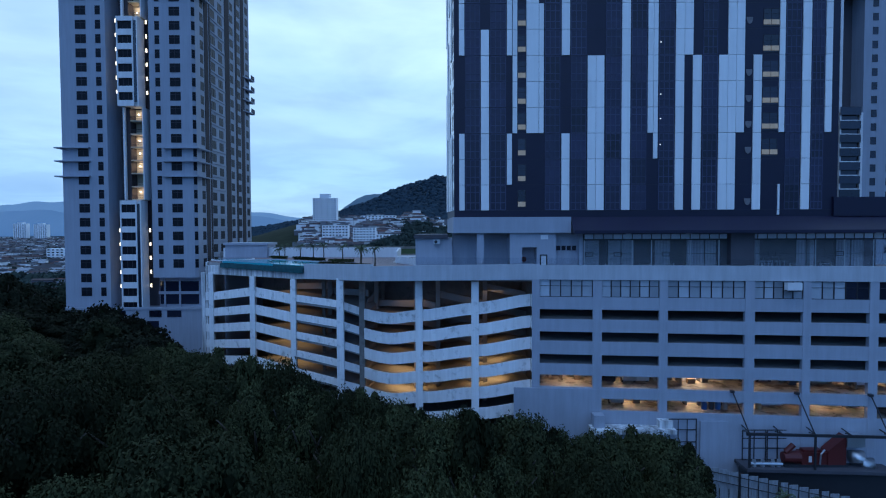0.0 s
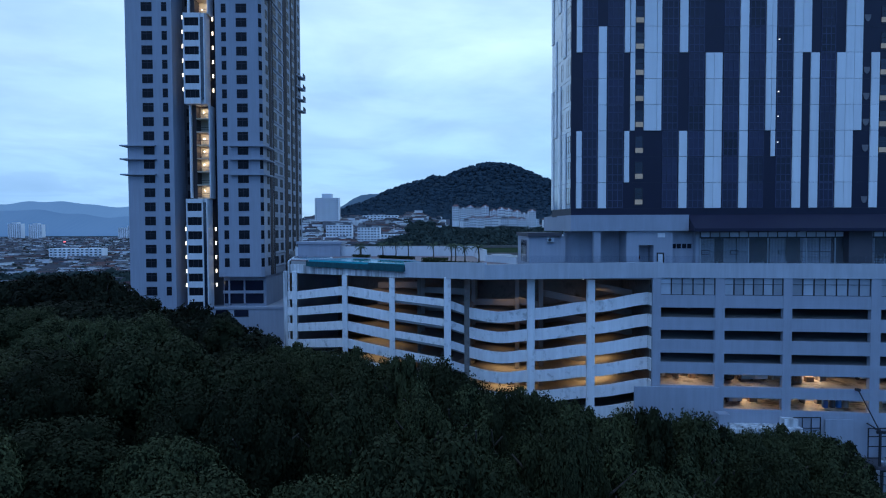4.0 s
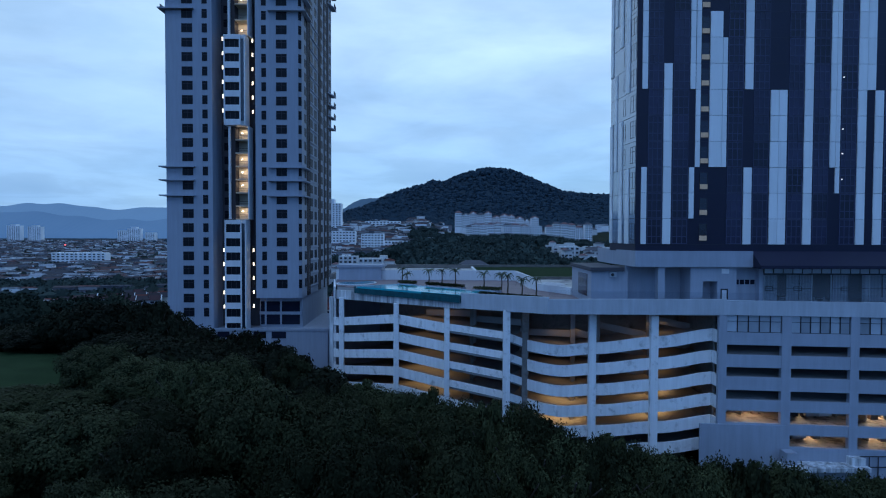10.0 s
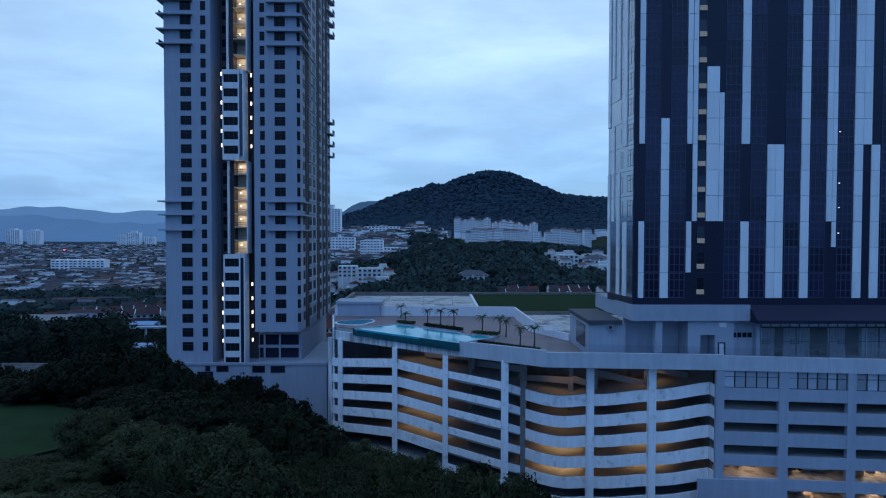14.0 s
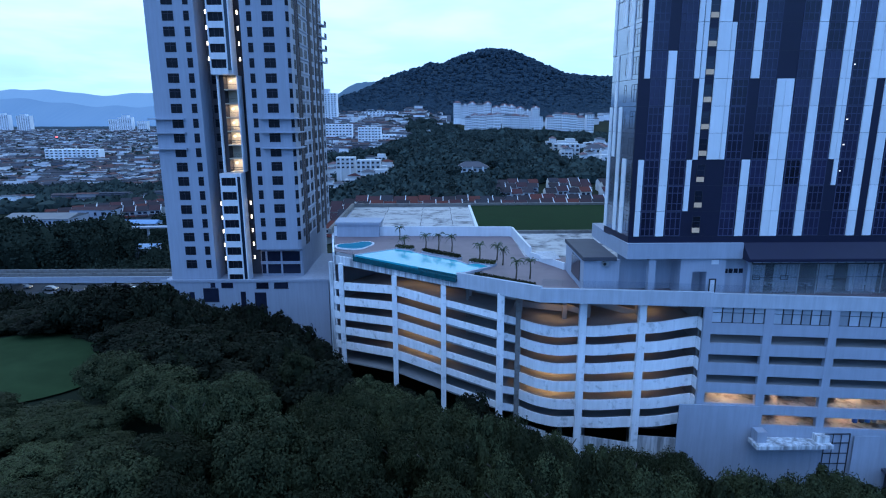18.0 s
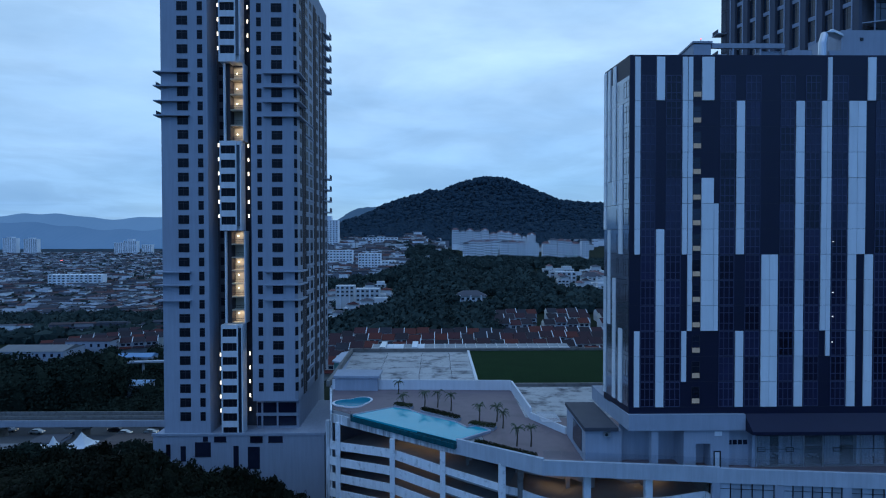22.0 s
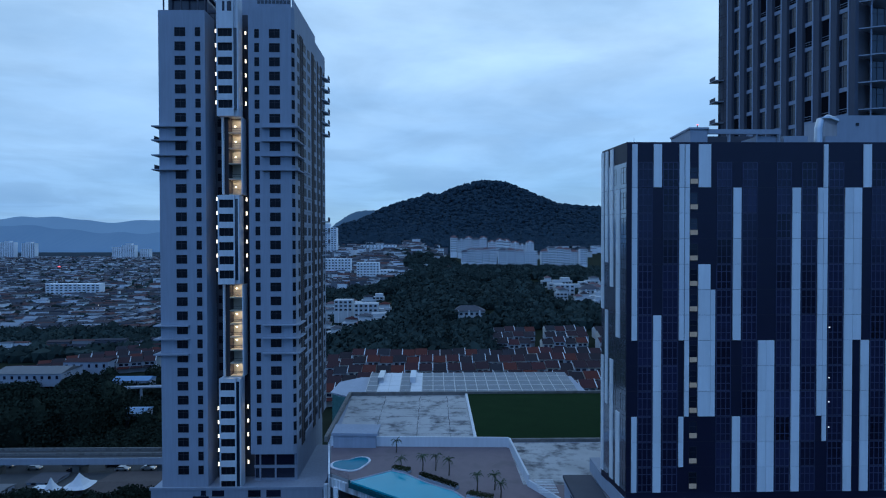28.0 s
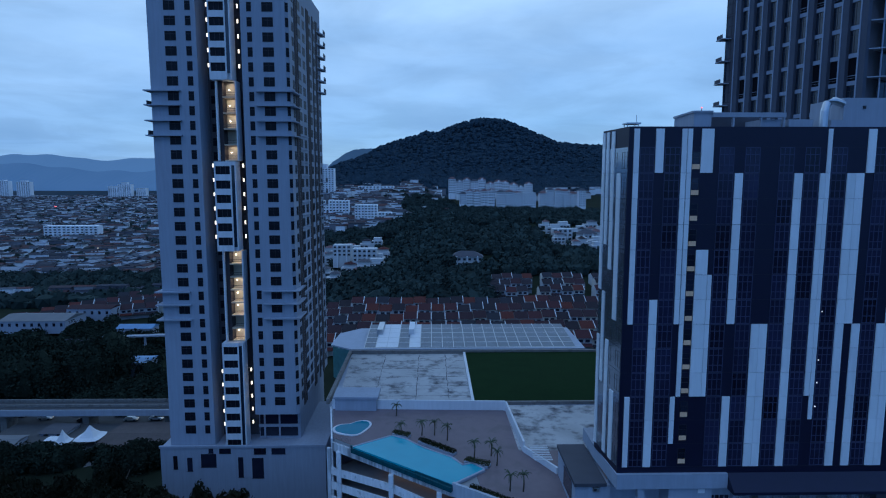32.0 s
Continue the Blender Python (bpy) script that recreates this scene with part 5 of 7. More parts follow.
part("overflow_wall", Geo().strip((-35.6, 99.1), (-18.1, 85.05), 21.35, 21.35, 1.0, 0.45), M_TEAL, pool, "teal tiled overflow wall")
part("outer_gutter", Geo().strip((-35.5, 98.45), (-18.4, 84.75), 21.3, 21.3, 0.75, 0.35), M_TEAL, pool)
g = Geo()
for a, b in zip(POOL[1:], POOL[2:] + POOL[:1]):
    g.strip(b, a, 22.12, 22.12, 0.36, 0.35)
part("coping", g, M_CONC, pool, "pale stone coping")
kp = thing("children_pool", -36.5, 107, 22.12, "small curved teal pool with a pale rim", "swimming pool")
cx, cy = -36.1, 106.6
KP = []
for i in range(28):
    a = 2 * math.pi * i / 28
    r = 2.65 + 0.5 * math.cos(2 * a - 0.9) - 0.4 * math.cos(3 * a + 0.4)
    KP.append((cx + 1.02 * r * math.cos(a), cy + 1.15 * r * math.sin(a)))
part("rim", Geo().prism([(cx + (x - cx) * 1.13, cy + (y - cy) * 1.13) for x, y in KP], 22.12, 22.30), M_BOXW, kp)
part("water", Geo().prism(KP, 22.30, 22.33), M_WATERK, kp, "still teal water")
bw = thing("deck_wall", -25, 116.5, 22.0, "white rendered boundary wall behind the pool terrace", "wall")
part("rear_wall", Geo().strip((-41.6, 116.5), (-6.4, 115.0), 22.0, 22.0, 2.05, 0.35), M_BOXW, bw)
part("diagonal_wall", Geo().strip((-6.4, 115.0), (-5.6, 96.5), 22.0, 22.0, 2.0, 0.35), M_BOXW, bw)
part("diagonal_wall", Geo().strip((-5.6, 96.5), (-1.4, 88.6), 22.0, 22.0, 1.2, 0.35), M_BOXW, bw)
hut = thing("pool_pump_house", -36.7, 118, 22.0, "small white pump house with a capped flat roof", "pump house")
part("wall", Geo().prism([(-40.9, 115.6), (-32.5, 115.2), (-32.3, 120.4), (-41.0, 120.8)], 22.0, 24.6), M_CONC, hut)
part("roof", Geo().prism([(-41.2, 115.3), (-32.2, 114.9), (-32.0, 120.7), (-41.3, 121.1)], 24.6, 25.05), M_CONC, hut)
# glass rails
M_RAILG = M_CLEAR.copy()
M_RAILG.name = "thin_rail_glass"
M_RAILG.node_tree.nodes["Principled BSDF"].inputs["Base Color"].default_value = (0.88, 0.92, 0.95, 1)
M_RAILG.node_tree.nodes["Principled BSDF"].inputs["Transmission Weight"].default_value = 1.0
M_RAILG.node_tree.nodes["Principled BSDF"].inputs["IOR"].default_value = 1.2
for nm, p, q, z in (("glass_rail", (-7.0, 76.5), (60, fy(60) + 0.15), 23.1), ("glass_rail", (-39.3, 102.8), (-35.6, 99.8), 22.1)):
    gr = thing(nm, p[0], p[1], z, "clear glass guard rail along the terrace edge", "railing")
    n = max(2, int((Vector(q) - Vector(p)).length / 2.4))
    for i in range(n):
        a = Vector(p).lerp(Vector(q), i / n)
        b = Vector(p).lerp(Vector(q), (i + 0.97) / n)
        pn = part("pane", Geo().strip(tuple(a), tuple(b), z, z, 0.95, 0.02), M_RAILG, gr)
        pn.visible_shadow = False
# rooftops behind
rf = thing("annex_roof", -10, 135, -8, "broad stained flat roof with a turfed part behind the pool terrace", "roof")
part("building", Geo().prism([(-42.5, 118.4), (30, 117), (30, 156), (-43.5, 156)], -8, 21.9), M_TOWER, rf)
part("screed", Geo().prism([(-41.0, 117.2), (-12.9, 116.2), (-12.9, 154.5), (-42.6, 154.5)], 21.9, 22.1), M_ROOFP, rf, "stained pale roof screed")
part("screed", Geo().prism([(-6.2, 97), (30, 97), (30, 117.2), (-6.4, 117.6)], 21.85, 22.13), M_ROOFP, rf, "stained pale roof screed")
part("turf", Geo().prism([(-12.3, 119.2), (29.5, 118.6), (29.5, 154.4), (-12.3, 154.5)], 21.9, 22.4), M_TURF, rf, "dark green roof turf")
part("kerb", Geo().box(-12.9, 119, 21.9, -12.3, 154.5, 22.55), M_BOXW, rf)
part("kerb", Geo().box(-12.9, 118.4, 21.9, 29.6, 119.0, 22.6), M_INNER, rf)
part("parapet", Geo().box(-43.4, 154.5, 21.9, 30, 155.1, 23.0).box(-43.4, 119.6, 21.9, -42.7, 154.5, 23.0), M_INNER, rf)
for i in range(9):
    y = 97.5 + 0.62 * i
    part("louvre", Geo().box(-4.6, y - 6.5, 23.3, -1.5, y - 6.3, 23.36), M_BOXW, bw)
# open joints and cracks across the screed
rj = random.Random(9)
for i in range(5):
    y = 123.5 + 6.2 * i
    g = Geo()
    for q in range(14):
        xa, xb = -41.2 + 2.0 * q, -39.2 + 2.0 * q
        g.strip((xa, y + rj.uniform(-0.15, 0.15)), (xb, y + rj.uniform(-0.15, 0.15)), 22.1, 22.1, 0.006, rj.uniform(0.06, 0.22))
    part("joint", g, M_ROOFD, rf, "dark dirt-filled roof joint")
for x in (-33.5, -24.6, -17.6):
    g = Geo()
    for q in range(17):
        ya, yb = 119.6 + 2.0 * q, 121.6 + 2.0 * q
        g.strip((x + rj.uniform(-0.15, 0.15), ya), (x + rj.uniform(-0.15, 0.15), yb), 22.1, 22.1, 0.008, rj.uniform(0.06, 0.20))
    part("joint", g, M_ROOFD, rf, "dark dirt-filled roof joint")


# ---- trees ----
def crown(seed, r, h, leaf, n_lobes, n_leaves, matl):
    """A broad crown of rounded lobes covered with small leaf blades, over an inner mass coloured dark for shade; z from
    0 to h.
    """
    rn = random.Random(seed)
    g = Geo()
    mid = Vector((0, 0, h * 0.50))
    lobes = []
    for i in range(n_lobes):
        a, u = i * 2.39996 + rn.uniform(-0.5, 0.5), 1 - 1.45 * (i + 0.5) / n_lobes
        w = math.sqrt(max(0.0, 1 - u * u))
        d = Vector((w * math.cos(a), w * math.sin(a), u))
        k = rn.uniform(0.62, 0.86)
        lobes.append((mid + Vector((d.x * r * k, d.y * r * k, d.z * h * 0.42 * k)), r * rn.uniform(0.19, 0.33), d))
    ico = bmesh.new()
    bmesh.ops.create_icosphere(ico, subdivisions=1, radius=1)
    iv, jf = [v.co.copy() for v in ico.verts], [tuple(v.index for v in f.verts) for f in ico.faces]
    ico.free()
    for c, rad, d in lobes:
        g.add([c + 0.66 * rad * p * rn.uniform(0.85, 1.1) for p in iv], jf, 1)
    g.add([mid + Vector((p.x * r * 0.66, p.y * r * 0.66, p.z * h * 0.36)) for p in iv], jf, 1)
    for i in range(n_leaves):
        c, rad, out = lobes[i % n_lobes]
        d = (Vector((rn.gauss(0, 1), rn.gauss(0, 1), rn.gauss(0.25, 0.9))).normalized() + out * 0.45).normalized()
        p = c + d * rad * rn.uniform(0.70, 1.0) * rn.choice((1.0, 1.0, 1.08, 1.18))
        nrm = (d + Vector((rn.uniform(-1, 1), rn.uniform(-1, 1), rn.uniform(-0.5, 0.9))) * 0.6).normalized()
        u = nrm.orthogonal().normalized()
        u.rotate(Matrix.Rotation(rn.uniform(0, 6.28), 3, nrm))
        w = nrm.cross(u)
        s = leaf * rn.uniform(0.6, 1.35)
        g.add([p - u * s - w * s * 0.6, p + u * s * 0.9 - nrm * s * 0.3, p - u * s * 0.8 + w * s * 0.75], [(0, 1, 2)], 0)
    lo, hi = min(v[2] for v in g.v), max(v[2] for v in g.v)
    g.v = [(x, y, (z - lo) * h / (hi - lo)) for x, y, z in g.v]
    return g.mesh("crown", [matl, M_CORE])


def trunk_mesh(seed, h, r):
    rn = random.Random(seed)
    g = Geo()
    top = Vector((rn.uniform(-0.4, 0.4), rn.uniform(-0.4, 0.4), h * 0.55))
    g.tube([(0, 0, -1.5), (0.05, 0, h * 0.2), top * 0.7, top], [0.34, 0.26, 0.2, 0.14], 7)
    for i in range(5):
        a = 2 * math.pi * i / 5 + rn.uniform(-0.4, 0.4)
        e = top + Vector((math.cos(a) * r * 0.6, math.sin(a) * r * 0.6, h * rn.uniform(0.15, 0.3)))
        g.tube([tuple(top * 0.8), tuple((top + e) / 2 + Vector((0, 0, -0.3))), tuple(e)], [0.13, 0.09, 0.04], 5)
    return g.mesh("trunk", M_BARK)


KINDS, SPARSE = [], []
for s in range(7):
    hh, rr = 10.0, 4.3 + 0.25 * (s % 3)
    ml = M_LEAF if s % 3 else M_LEAF2
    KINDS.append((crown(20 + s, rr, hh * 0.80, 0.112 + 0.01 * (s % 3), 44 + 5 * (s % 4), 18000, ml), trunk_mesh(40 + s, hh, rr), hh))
    SPARSE.append((crown(60 + s, rr, hh * 0.80, 0.23 + 0.02 * (s % 3), 34 + 4 * (s % 4), 6400, M_LEAF_BACKLIT), trunk_mesh(80 + s, hh, rr), hh))
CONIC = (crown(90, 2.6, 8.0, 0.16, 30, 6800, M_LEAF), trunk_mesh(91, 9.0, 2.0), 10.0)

TOP_X = [-110, -80, -60, -47, -39, -33, -24, -12, 4, 13, 20, 30]
TOP_Z = [21, 21.0, 21.5, 20.8, 19.4, 18.0, 16.4, 14.6, 11.8, 10.0, 8.5, 6.0]


def tree(x, y, top, spread=1.0, kind=None, label="broad leafy tree with a dense dark green crown", group="hillside trees"):
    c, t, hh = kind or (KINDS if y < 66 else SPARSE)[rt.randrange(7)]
    z = land(x, y)
    s = max(0.35, (top - z) / hh)
    tr = thing("tree", x, y, z - 0.1, label, "tree", group)
    rz = rt.uniform(0, 6.28)
    k = spread * rt.uniform(0.85, 1.15)
    tk = piece("trunk", t, tr, x, y, z - 0.1, rz)
    tk.scale = (s, s, s)
    cr = piece("crown", c, tr, x, y, z - 0.1 + 0.20 * hh * s, rz)
    cr.scale = (k, k, s)
    return tr


def in_lawn(x, y):
    return ((x + 75) / 12) ** 2 + ((y - 71) / 12) ** 2 < 1


def front_limit(x):
    """The far limit of the wooded slope: the feet of the buildings."""
    return float(np.interp(x, [-130, -82, -81, -46, -44, -41, -38, -28, -12, -6, 13, 14, 30, 60], [112, 112, 107, 107, 106, 104, 96, 88, 76, 72, 69, 66, 60, 52]))


# how far below level the tops of the wood lie, by bearing, seen from over the slope and from its eastern end
BEAR_W = [-0.75, -0.66, -0.645, -0.56, -0.51, -0.475, -0.42, -0.415, -0.365, -0.307, -0.27, -0.19, -0.155, -0.08, 0.0, 0.06, 0.11, 0.155, 0.2, 0.25, 0.36, 0.41, 0.53, 0.58, 0.68]
DROP_W = [0.092, 0.104, 0.122, 0.099, 0.100, 0.128, 0.138, 0.165, 0.148, 0.153, 0.181, 0.227, 0.238, 0.252, 0.257, 0.266, 0.276, 0.264, 0.314, 0.323, 0.342, 0.366, 0.370, 0.361, 0.399]
BEAR_E = [-0.75, -0.61, -0.55, -0.5, -0.43, -0.39, -0.33, -0.15, -0.12, -0.08, 0.0, 0.06, 0.11, 0.15, 0.19, 0.24, 0.27, 0.35, 0.48, 0.52, 0.56]
DROP_E = [0.112, 0.135, 0.120, 0.148, 0.168, 0.210, 0.204, 0.213, 0.253, 0.262, 0.277, 0.290, 0.315, 0.300, 0.348, 0.310, 0.348, 0.353, 0.358, 0.386, 0.6]


def tree_limit(x, y):
    d, e = y + 1.3, y + 2.0
    return min(30.2 - d * float(np.interp((x + 21.6) / d, BEAR_W, DROP_W)), 27.8 - e * float(np.interp((x + 3.3) / e, BEAR_E, DROP_E)))


rt = random.Random(7)
SP = 7.4
for j in range(13):
    for i in range(22):
        x = -118 + SP * i + (SP / 2 if j % 2 else 0) + rt.uniform(-2.0, 2.0)
        y = 22 + SP * 0.92 * j + rt.uniform(-2.0, 2.0)
        if in_lawn(x, y) or y > front_limit(x) - 2.5 or abs(x + 21) > 17 + 0.85 * y or x > 31:
            continue
        if x > -40 and y > 66 + (-x) * 0.4:
            continue
        top = float(np.interp(x, TOP_X, TOP_Z)) + rt.uniform(-3.6, 0.6)
        top -= max(0.0, (40 - y)) * 0.06 + (max(0.0, y - 58) * 0.22 if x > -50 else 0.0)
        top = min(top, tree_limit(x, y) + 0.5 - rt.uniform(0.0, 2.2))
        if (x + 21.6) / (y + 1.3) < -0.61 and y < 64:
            top = min(top, 17.0 + rt.uniform(-1.5, 0.8))
        if x < -70 and 78 < y < 91:
            top = min(top, 17.0 + rt.uniform(-2, 0.5))
        tree(x, y, max(top, land(x, y) + 3.5), rt.uniform(0.78, 1.05))
# the edge of the wood against the car park and the towers
for k in range(45):
    u = -0.26 + 0.027 * k + rt.uniform(-0.008, 0.008)
    y = float(np.interp(u, [-0.26, -0.15, 0.0, 0.2, 0.5], [72, 66, 60, 53, 50])) + rt.uniform(-2, 2)
    y += 6.0 * smooth01((u - 0.5) / 0.3)
    x = -21.6 + u * (y + 1.3)
    if x > 27:
        continue
    cone = k % 4 == 1
    tree(x, y, tree_limit(x, y) + 1.1 - (0.0 if cone else rt.uniform(0, 0.7)), 0.9 if cone else 0.85, CONIC if cone else None, "pointed dark tree in front of the car park" if cone else "rounded dark tree in front of the car park", "trees below the car park")
for x, y, top in ((-75, 84, 20.6), (-71.5, 85, 21.3), (-68, 83, 21.8), (-64.5, 84, 22.0), (-61.8, 85, 21.9), (-59.3, 83.5, 20.2), (-57.3, 84, 18.8),
                  (-54.6, 91, 15.9), (-52.5, 92, 16.8), (-50, 91, 16.2), (-47.8, 91.5, 15.0), (-45.5, 91, 13.8), (-43.3, 90, 12.8), (-41, 88, 11.6),
                  (-80, 88, 18.6), (-85, 90, 17.7), (-90, 92, 17.5), (-95, 94, 17.5), (-101, 97, 17.5), (-107, 100, 17.6)):
    tree(x, y, top, rt.uniform(0.8, 0.98), label="tall dark broad-leaved tree near the tower", group="trees by the tower")
for x, y in ((-58, 72), (-62, 75.5), (-63, 80), (-55, 76), (-67, 95), (-59, 93), (-72, 92), (-75, 98), (-82, 100), (-96, 98), (-62, 99), (-89, 102), (-102, 104)):
    tree(x, y, tree_limit(x, y) - rt.uniform(0, 0.5), rt.uniform(0.95, 1.2), label="dark broad-leaved tree on the slope below the tower", group="trees by the tower")
# lawn on the slope
g = Geo()
ring = [(-75 + 12.5 * math.cos(2 * math.pi * i / 40), 71 + 12.5 * math.sin(2 * math.pi * i / 40)) for i in range(40)]
g.v = [(-75, 71, land(-75, 71) + 0.25)] + [(-75 + (x + 75) * f, 71 + (y - 71) * f, land(-75 + (x + 75) * f, 71 + (y - 71) * f) + 0.25) for f in (0.33, 0.66, 1.0) for x, y in ring]
g.f = [(0, 1 + i, 1 + (i + 1) % 40) for i in range(40)] + [(1 + 40 * r + i, 41 + 40 * r + i, 41 + 40 * r + (i + 1) % 40, 1 + 40 * r + (i + 1) % 40) for r in (0, 1) for i in range(40)]
g.m = [0] * len(g.f)
tagged(new("lawn", g.mesh("lawn", M_LAWN, smooth=True)), "mown dark green lawn among the trees", "lawn", kind="structure")

# ---- palms and planting on the terrace ----
def palm(x, y, z, h, seed):
    rn = random.Random(seed)
    pm = thing("palm_tree", x, y, z, "young palm with a thin trunk and drooping fronds", "palm", "terrace palms")
    part("trunk", Geo().tube([(x, y, z), (x + 0.08, y, z + h * 0.5), (x, y, z + h)], [0.13, 0.10, 0.09], 6), M_BARK, pm)
    g = Geo()
    for i in range(15):
        a = 2 * math.pi * i / 15 + rn.uniform(-0.2, 0.2)
        L = rn.uniform(0.8, 1.25)
        up = rn.uniform(0.6, 1.9)
        for s in range(7):
            t0, t1 = s / 7, (s + 1) / 7
            f = lambda t: Vector((x + math.cos(a) * L * t, y + math.sin(a) * L * t, z + h + up * t - 1.25 * t * t))
            p, q = f(t0), f(t1)
            side = Vector((-math.sin(a), math.cos(a), 0)) * 0.20 * (1 - t0 * 0.6)
            for sg in (-1, 1):
                g.add([p, q, q + sg * side - Vector((0, 0, 0.16)) + (q - p) * 0.5], [(0, 1, 2)])
    part("fronds", g, M_PALM, pm)


for i, (x, y, h) in enumerate(((-28.3, 112.5, 2.6), (-23.1, 103.4, 2.9), (-20.8, 103.4, 2.9), (-18.5, 101.2, 3.0), (-14.1, 94.6, 3.0), (-11.2, 95.0, 2.8), (-10.6, 91.6, 2.8), (-9.5, 83.6, 2.9), (-7.5, 83.4, 3.0), (-27, 104, 2.2))):
    palm(x, y, 22.15, h * 0.86, 60 + i)


def hedge(pts, w, h, seed):
    rn = random.Random(seed)
    hd = thing("planter_bed", pts[0][0], pts[0][1], 22.12, "low planter bed with clipped dark green shrubs", "planter", "terrace planters")
    k, lv = Geo(), Geo()
    for p, q in zip(pts, pts[1:]):
        k.strip(p, q, 22.12, 22.12, 0.4, w)
        d = Vector((q[0] - p[0], q[1] - p[1]))
        nn = Vector((-d.y, d.x)).normalized()
        for i in range(int(d.length * 150)):
            c = Vector(p) + d * rn.random() + nn * w * rn.random()
            z = 22.5 + h * rn.random() ** 0.7
            u = Vector((rn.uniform(-1, 1), rn.uniform(-1, 1), rn.uniform(-1, 1))).normalized() * 0.13
            v = u.orthogonal().normalized() * 0.08
            o = Vector((c.x, c.y, z))
            lv.add([o - u, o - v, o + u, o + v], [(0, 1, 2, 3)])
    part("kerb", k, M_CONC, hd)
    part("shrubs", lv, M_LEAF, hd, "dense dark green shrubs")


hedge([(-28.6, 103.3), (-25.6, 101.9)], 1.2, 0.5, 1)
hedge([(-23.8, 100.2), (-17.8, 95.0)], 1.3, 0.5, 2)
hedge([(-16.0, 92.4), (-12.2, 90.4)], 1.4, 0.5, 3)
hedge([(-15.8, 83.6), (-8.0, 77.6)], 1.1, 0.55, 4)

# ---- yard below the car park: steel frame with red machine ----
yd = thing("steel_yard_frame", 45, 67, -2, "dark steel frame with raking struts over a raised yard platform", "steel frame")
YZ = -0.2
part("platform", Geo().prism([(37.6, 66.2), (54.2, 65.0), (54.2, 68.0), (37.6, 69.3)], YZ - 0.35, YZ), M_ROOFD, yd)
part("platform_wall", Geo().prism([(38, 66.8), (53.9, 65.6), (53.9, 67.8), (38, 69)], -6, YZ - 0.35), M_STEEL, yd)
for x in (38.0, 45.3, 53.4):
    yf = 66.5 - 0.075 * (x - 38)
    part("post", Geo().box(x - 0.1, yf - 0.1, YZ, x + 0.1, yf + 0.1, 3.7), M_STEEL, yd)
    part("strut", Geo().tube([(x, yf, 3.8), (x - 0.8, fy(x) - 0.2, 8.2)], [0.08, 0.08], 6), M_STEEL, yd)
    part("bracket", Geo().box(x - 1.0, fy(x) - 0.5, 7.9, x - 0.6, fy(x), 8.2), M_STEEL, yd)
part("edge_beam", Geo().strip((37.6, 66.4), (54.2, 65.15), 3.65, 3.65, 0.3, 0.25), M_STEEL, yd)
for x in (38.0, 41.6, 45.3, 49.2, 53.4):
    yf = 66.5 - 0.075 * (x - 38)
    part("rafter", Geo().tube([(x - 1.3, yf - 0.9, 4.5), (x, yf, 3.95), (x + 0.5, fy(x) - 0.1, 3.9)], [0.08, 0.08, 0.08], 6), M_STEEL, yd)
for x0, x1 in ((38.3, 41.2), (41.3, 43.8)):
    part("screen", Geo().lattice([x0, x0 + 0.1, (x0 + x1) / 2 - 0.05, (x0 + x1) / 2 + 0.05, x1 - 0.1, x1], [YZ, YZ + 0.1, 1.2, 1.3, 2.4, 2.5, 3.4, 3.5], {(i, j) for i in (1, 3) for j in (1, 3, 5)}, fy(41) - 0.3, fy(41) - 0.2), M_STEEL, yd)
gs = thing("generator", 46, 67.2, YZ, "red industrial generator on the yard platform", "generator")
part("skid", Geo().box(42.2, 66.6, YZ, 49.6, 68.0, YZ + 0.3), M_STEEL, gs)
part("engine", Geo().box(44.2, 66.7, YZ + 0.3, 47.2, 67.9, YZ + 1.7), M_RED, gs)
part("rocker_cover", Geo().box(44.5, 66.9, YZ + 1.7, 46.6, 67.7, YZ + 2.0), M_RED, gs)
part("radiator", Geo().prism([(47.2, 66.6), (49.3, 66.6), (49.3, 68.0), (47.2, 68.0)], YZ + 0.3, [YZ + 1.9, YZ + 3.7, YZ + 3.7, YZ + 1.9]), M_RED, gs)
part("alternator", Geo().tube([(42.3, 67.3, YZ + 1.0), (44.2, 67.3, YZ + 1.0)], [0.6, 0.75], 14), M_RED, gs)
part("filter", Geo().tube([(42.6, 67.2, YZ + 1.6), (43.5, 67.2, YZ + 2.5)], [0.34, 0.34], 10), M_RED, gs)
part("plate", Geo().box(45.0, 66.64, YZ + 0.6, 45.35, 66.7, YZ + 1.3), M_BOXW, gs)
part("hose", Geo().tube([(46.2, 66.5, YZ + 0.4), (46.3, 66.5, YZ + 1.6), (46.8, 66.6, YZ + 2.1)], [0.1, 0.1, 0.1], 7), M_GALV, gs)
dt = thing("exhaust_duct", 51, 66.6, YZ, "shiny galvanised exhaust duct elbow beside the generator", "duct")
part("mouth", Geo().box(49.35, 66.5, 2.2, 51.4, 67.9, 3.5), M_GALV, dt)
part("elbow", Geo().tube([(50.0, 66.9, 1.0), (51.2, 66.8, 1.0), (51.9, 66.7, 0.5), (52.0, 66.7, YZ)], [0.75, 0.75, 0.75, 0.75], 16), M_GALV, dt, smooth=True)
gk = thing("pipe_gear", 40.0, 67.2, YZ, "low grey pipes and valves on the platform", "pipes")
part("pipe", Geo().tube([(38.4, 67.0, YZ + 0.35), (42.0, 66.8, YZ + 0.35)], [0.2, 0.2], 8), M_GALV, gk)
for x in (38.8, 39.8, 41.0, 41.7):
    part("valve", Geo().tube([(x, 67.0, YZ), (x, 67.0, YZ + 0.8)], [0.25, 0.2], 8), M_GALV, gk)
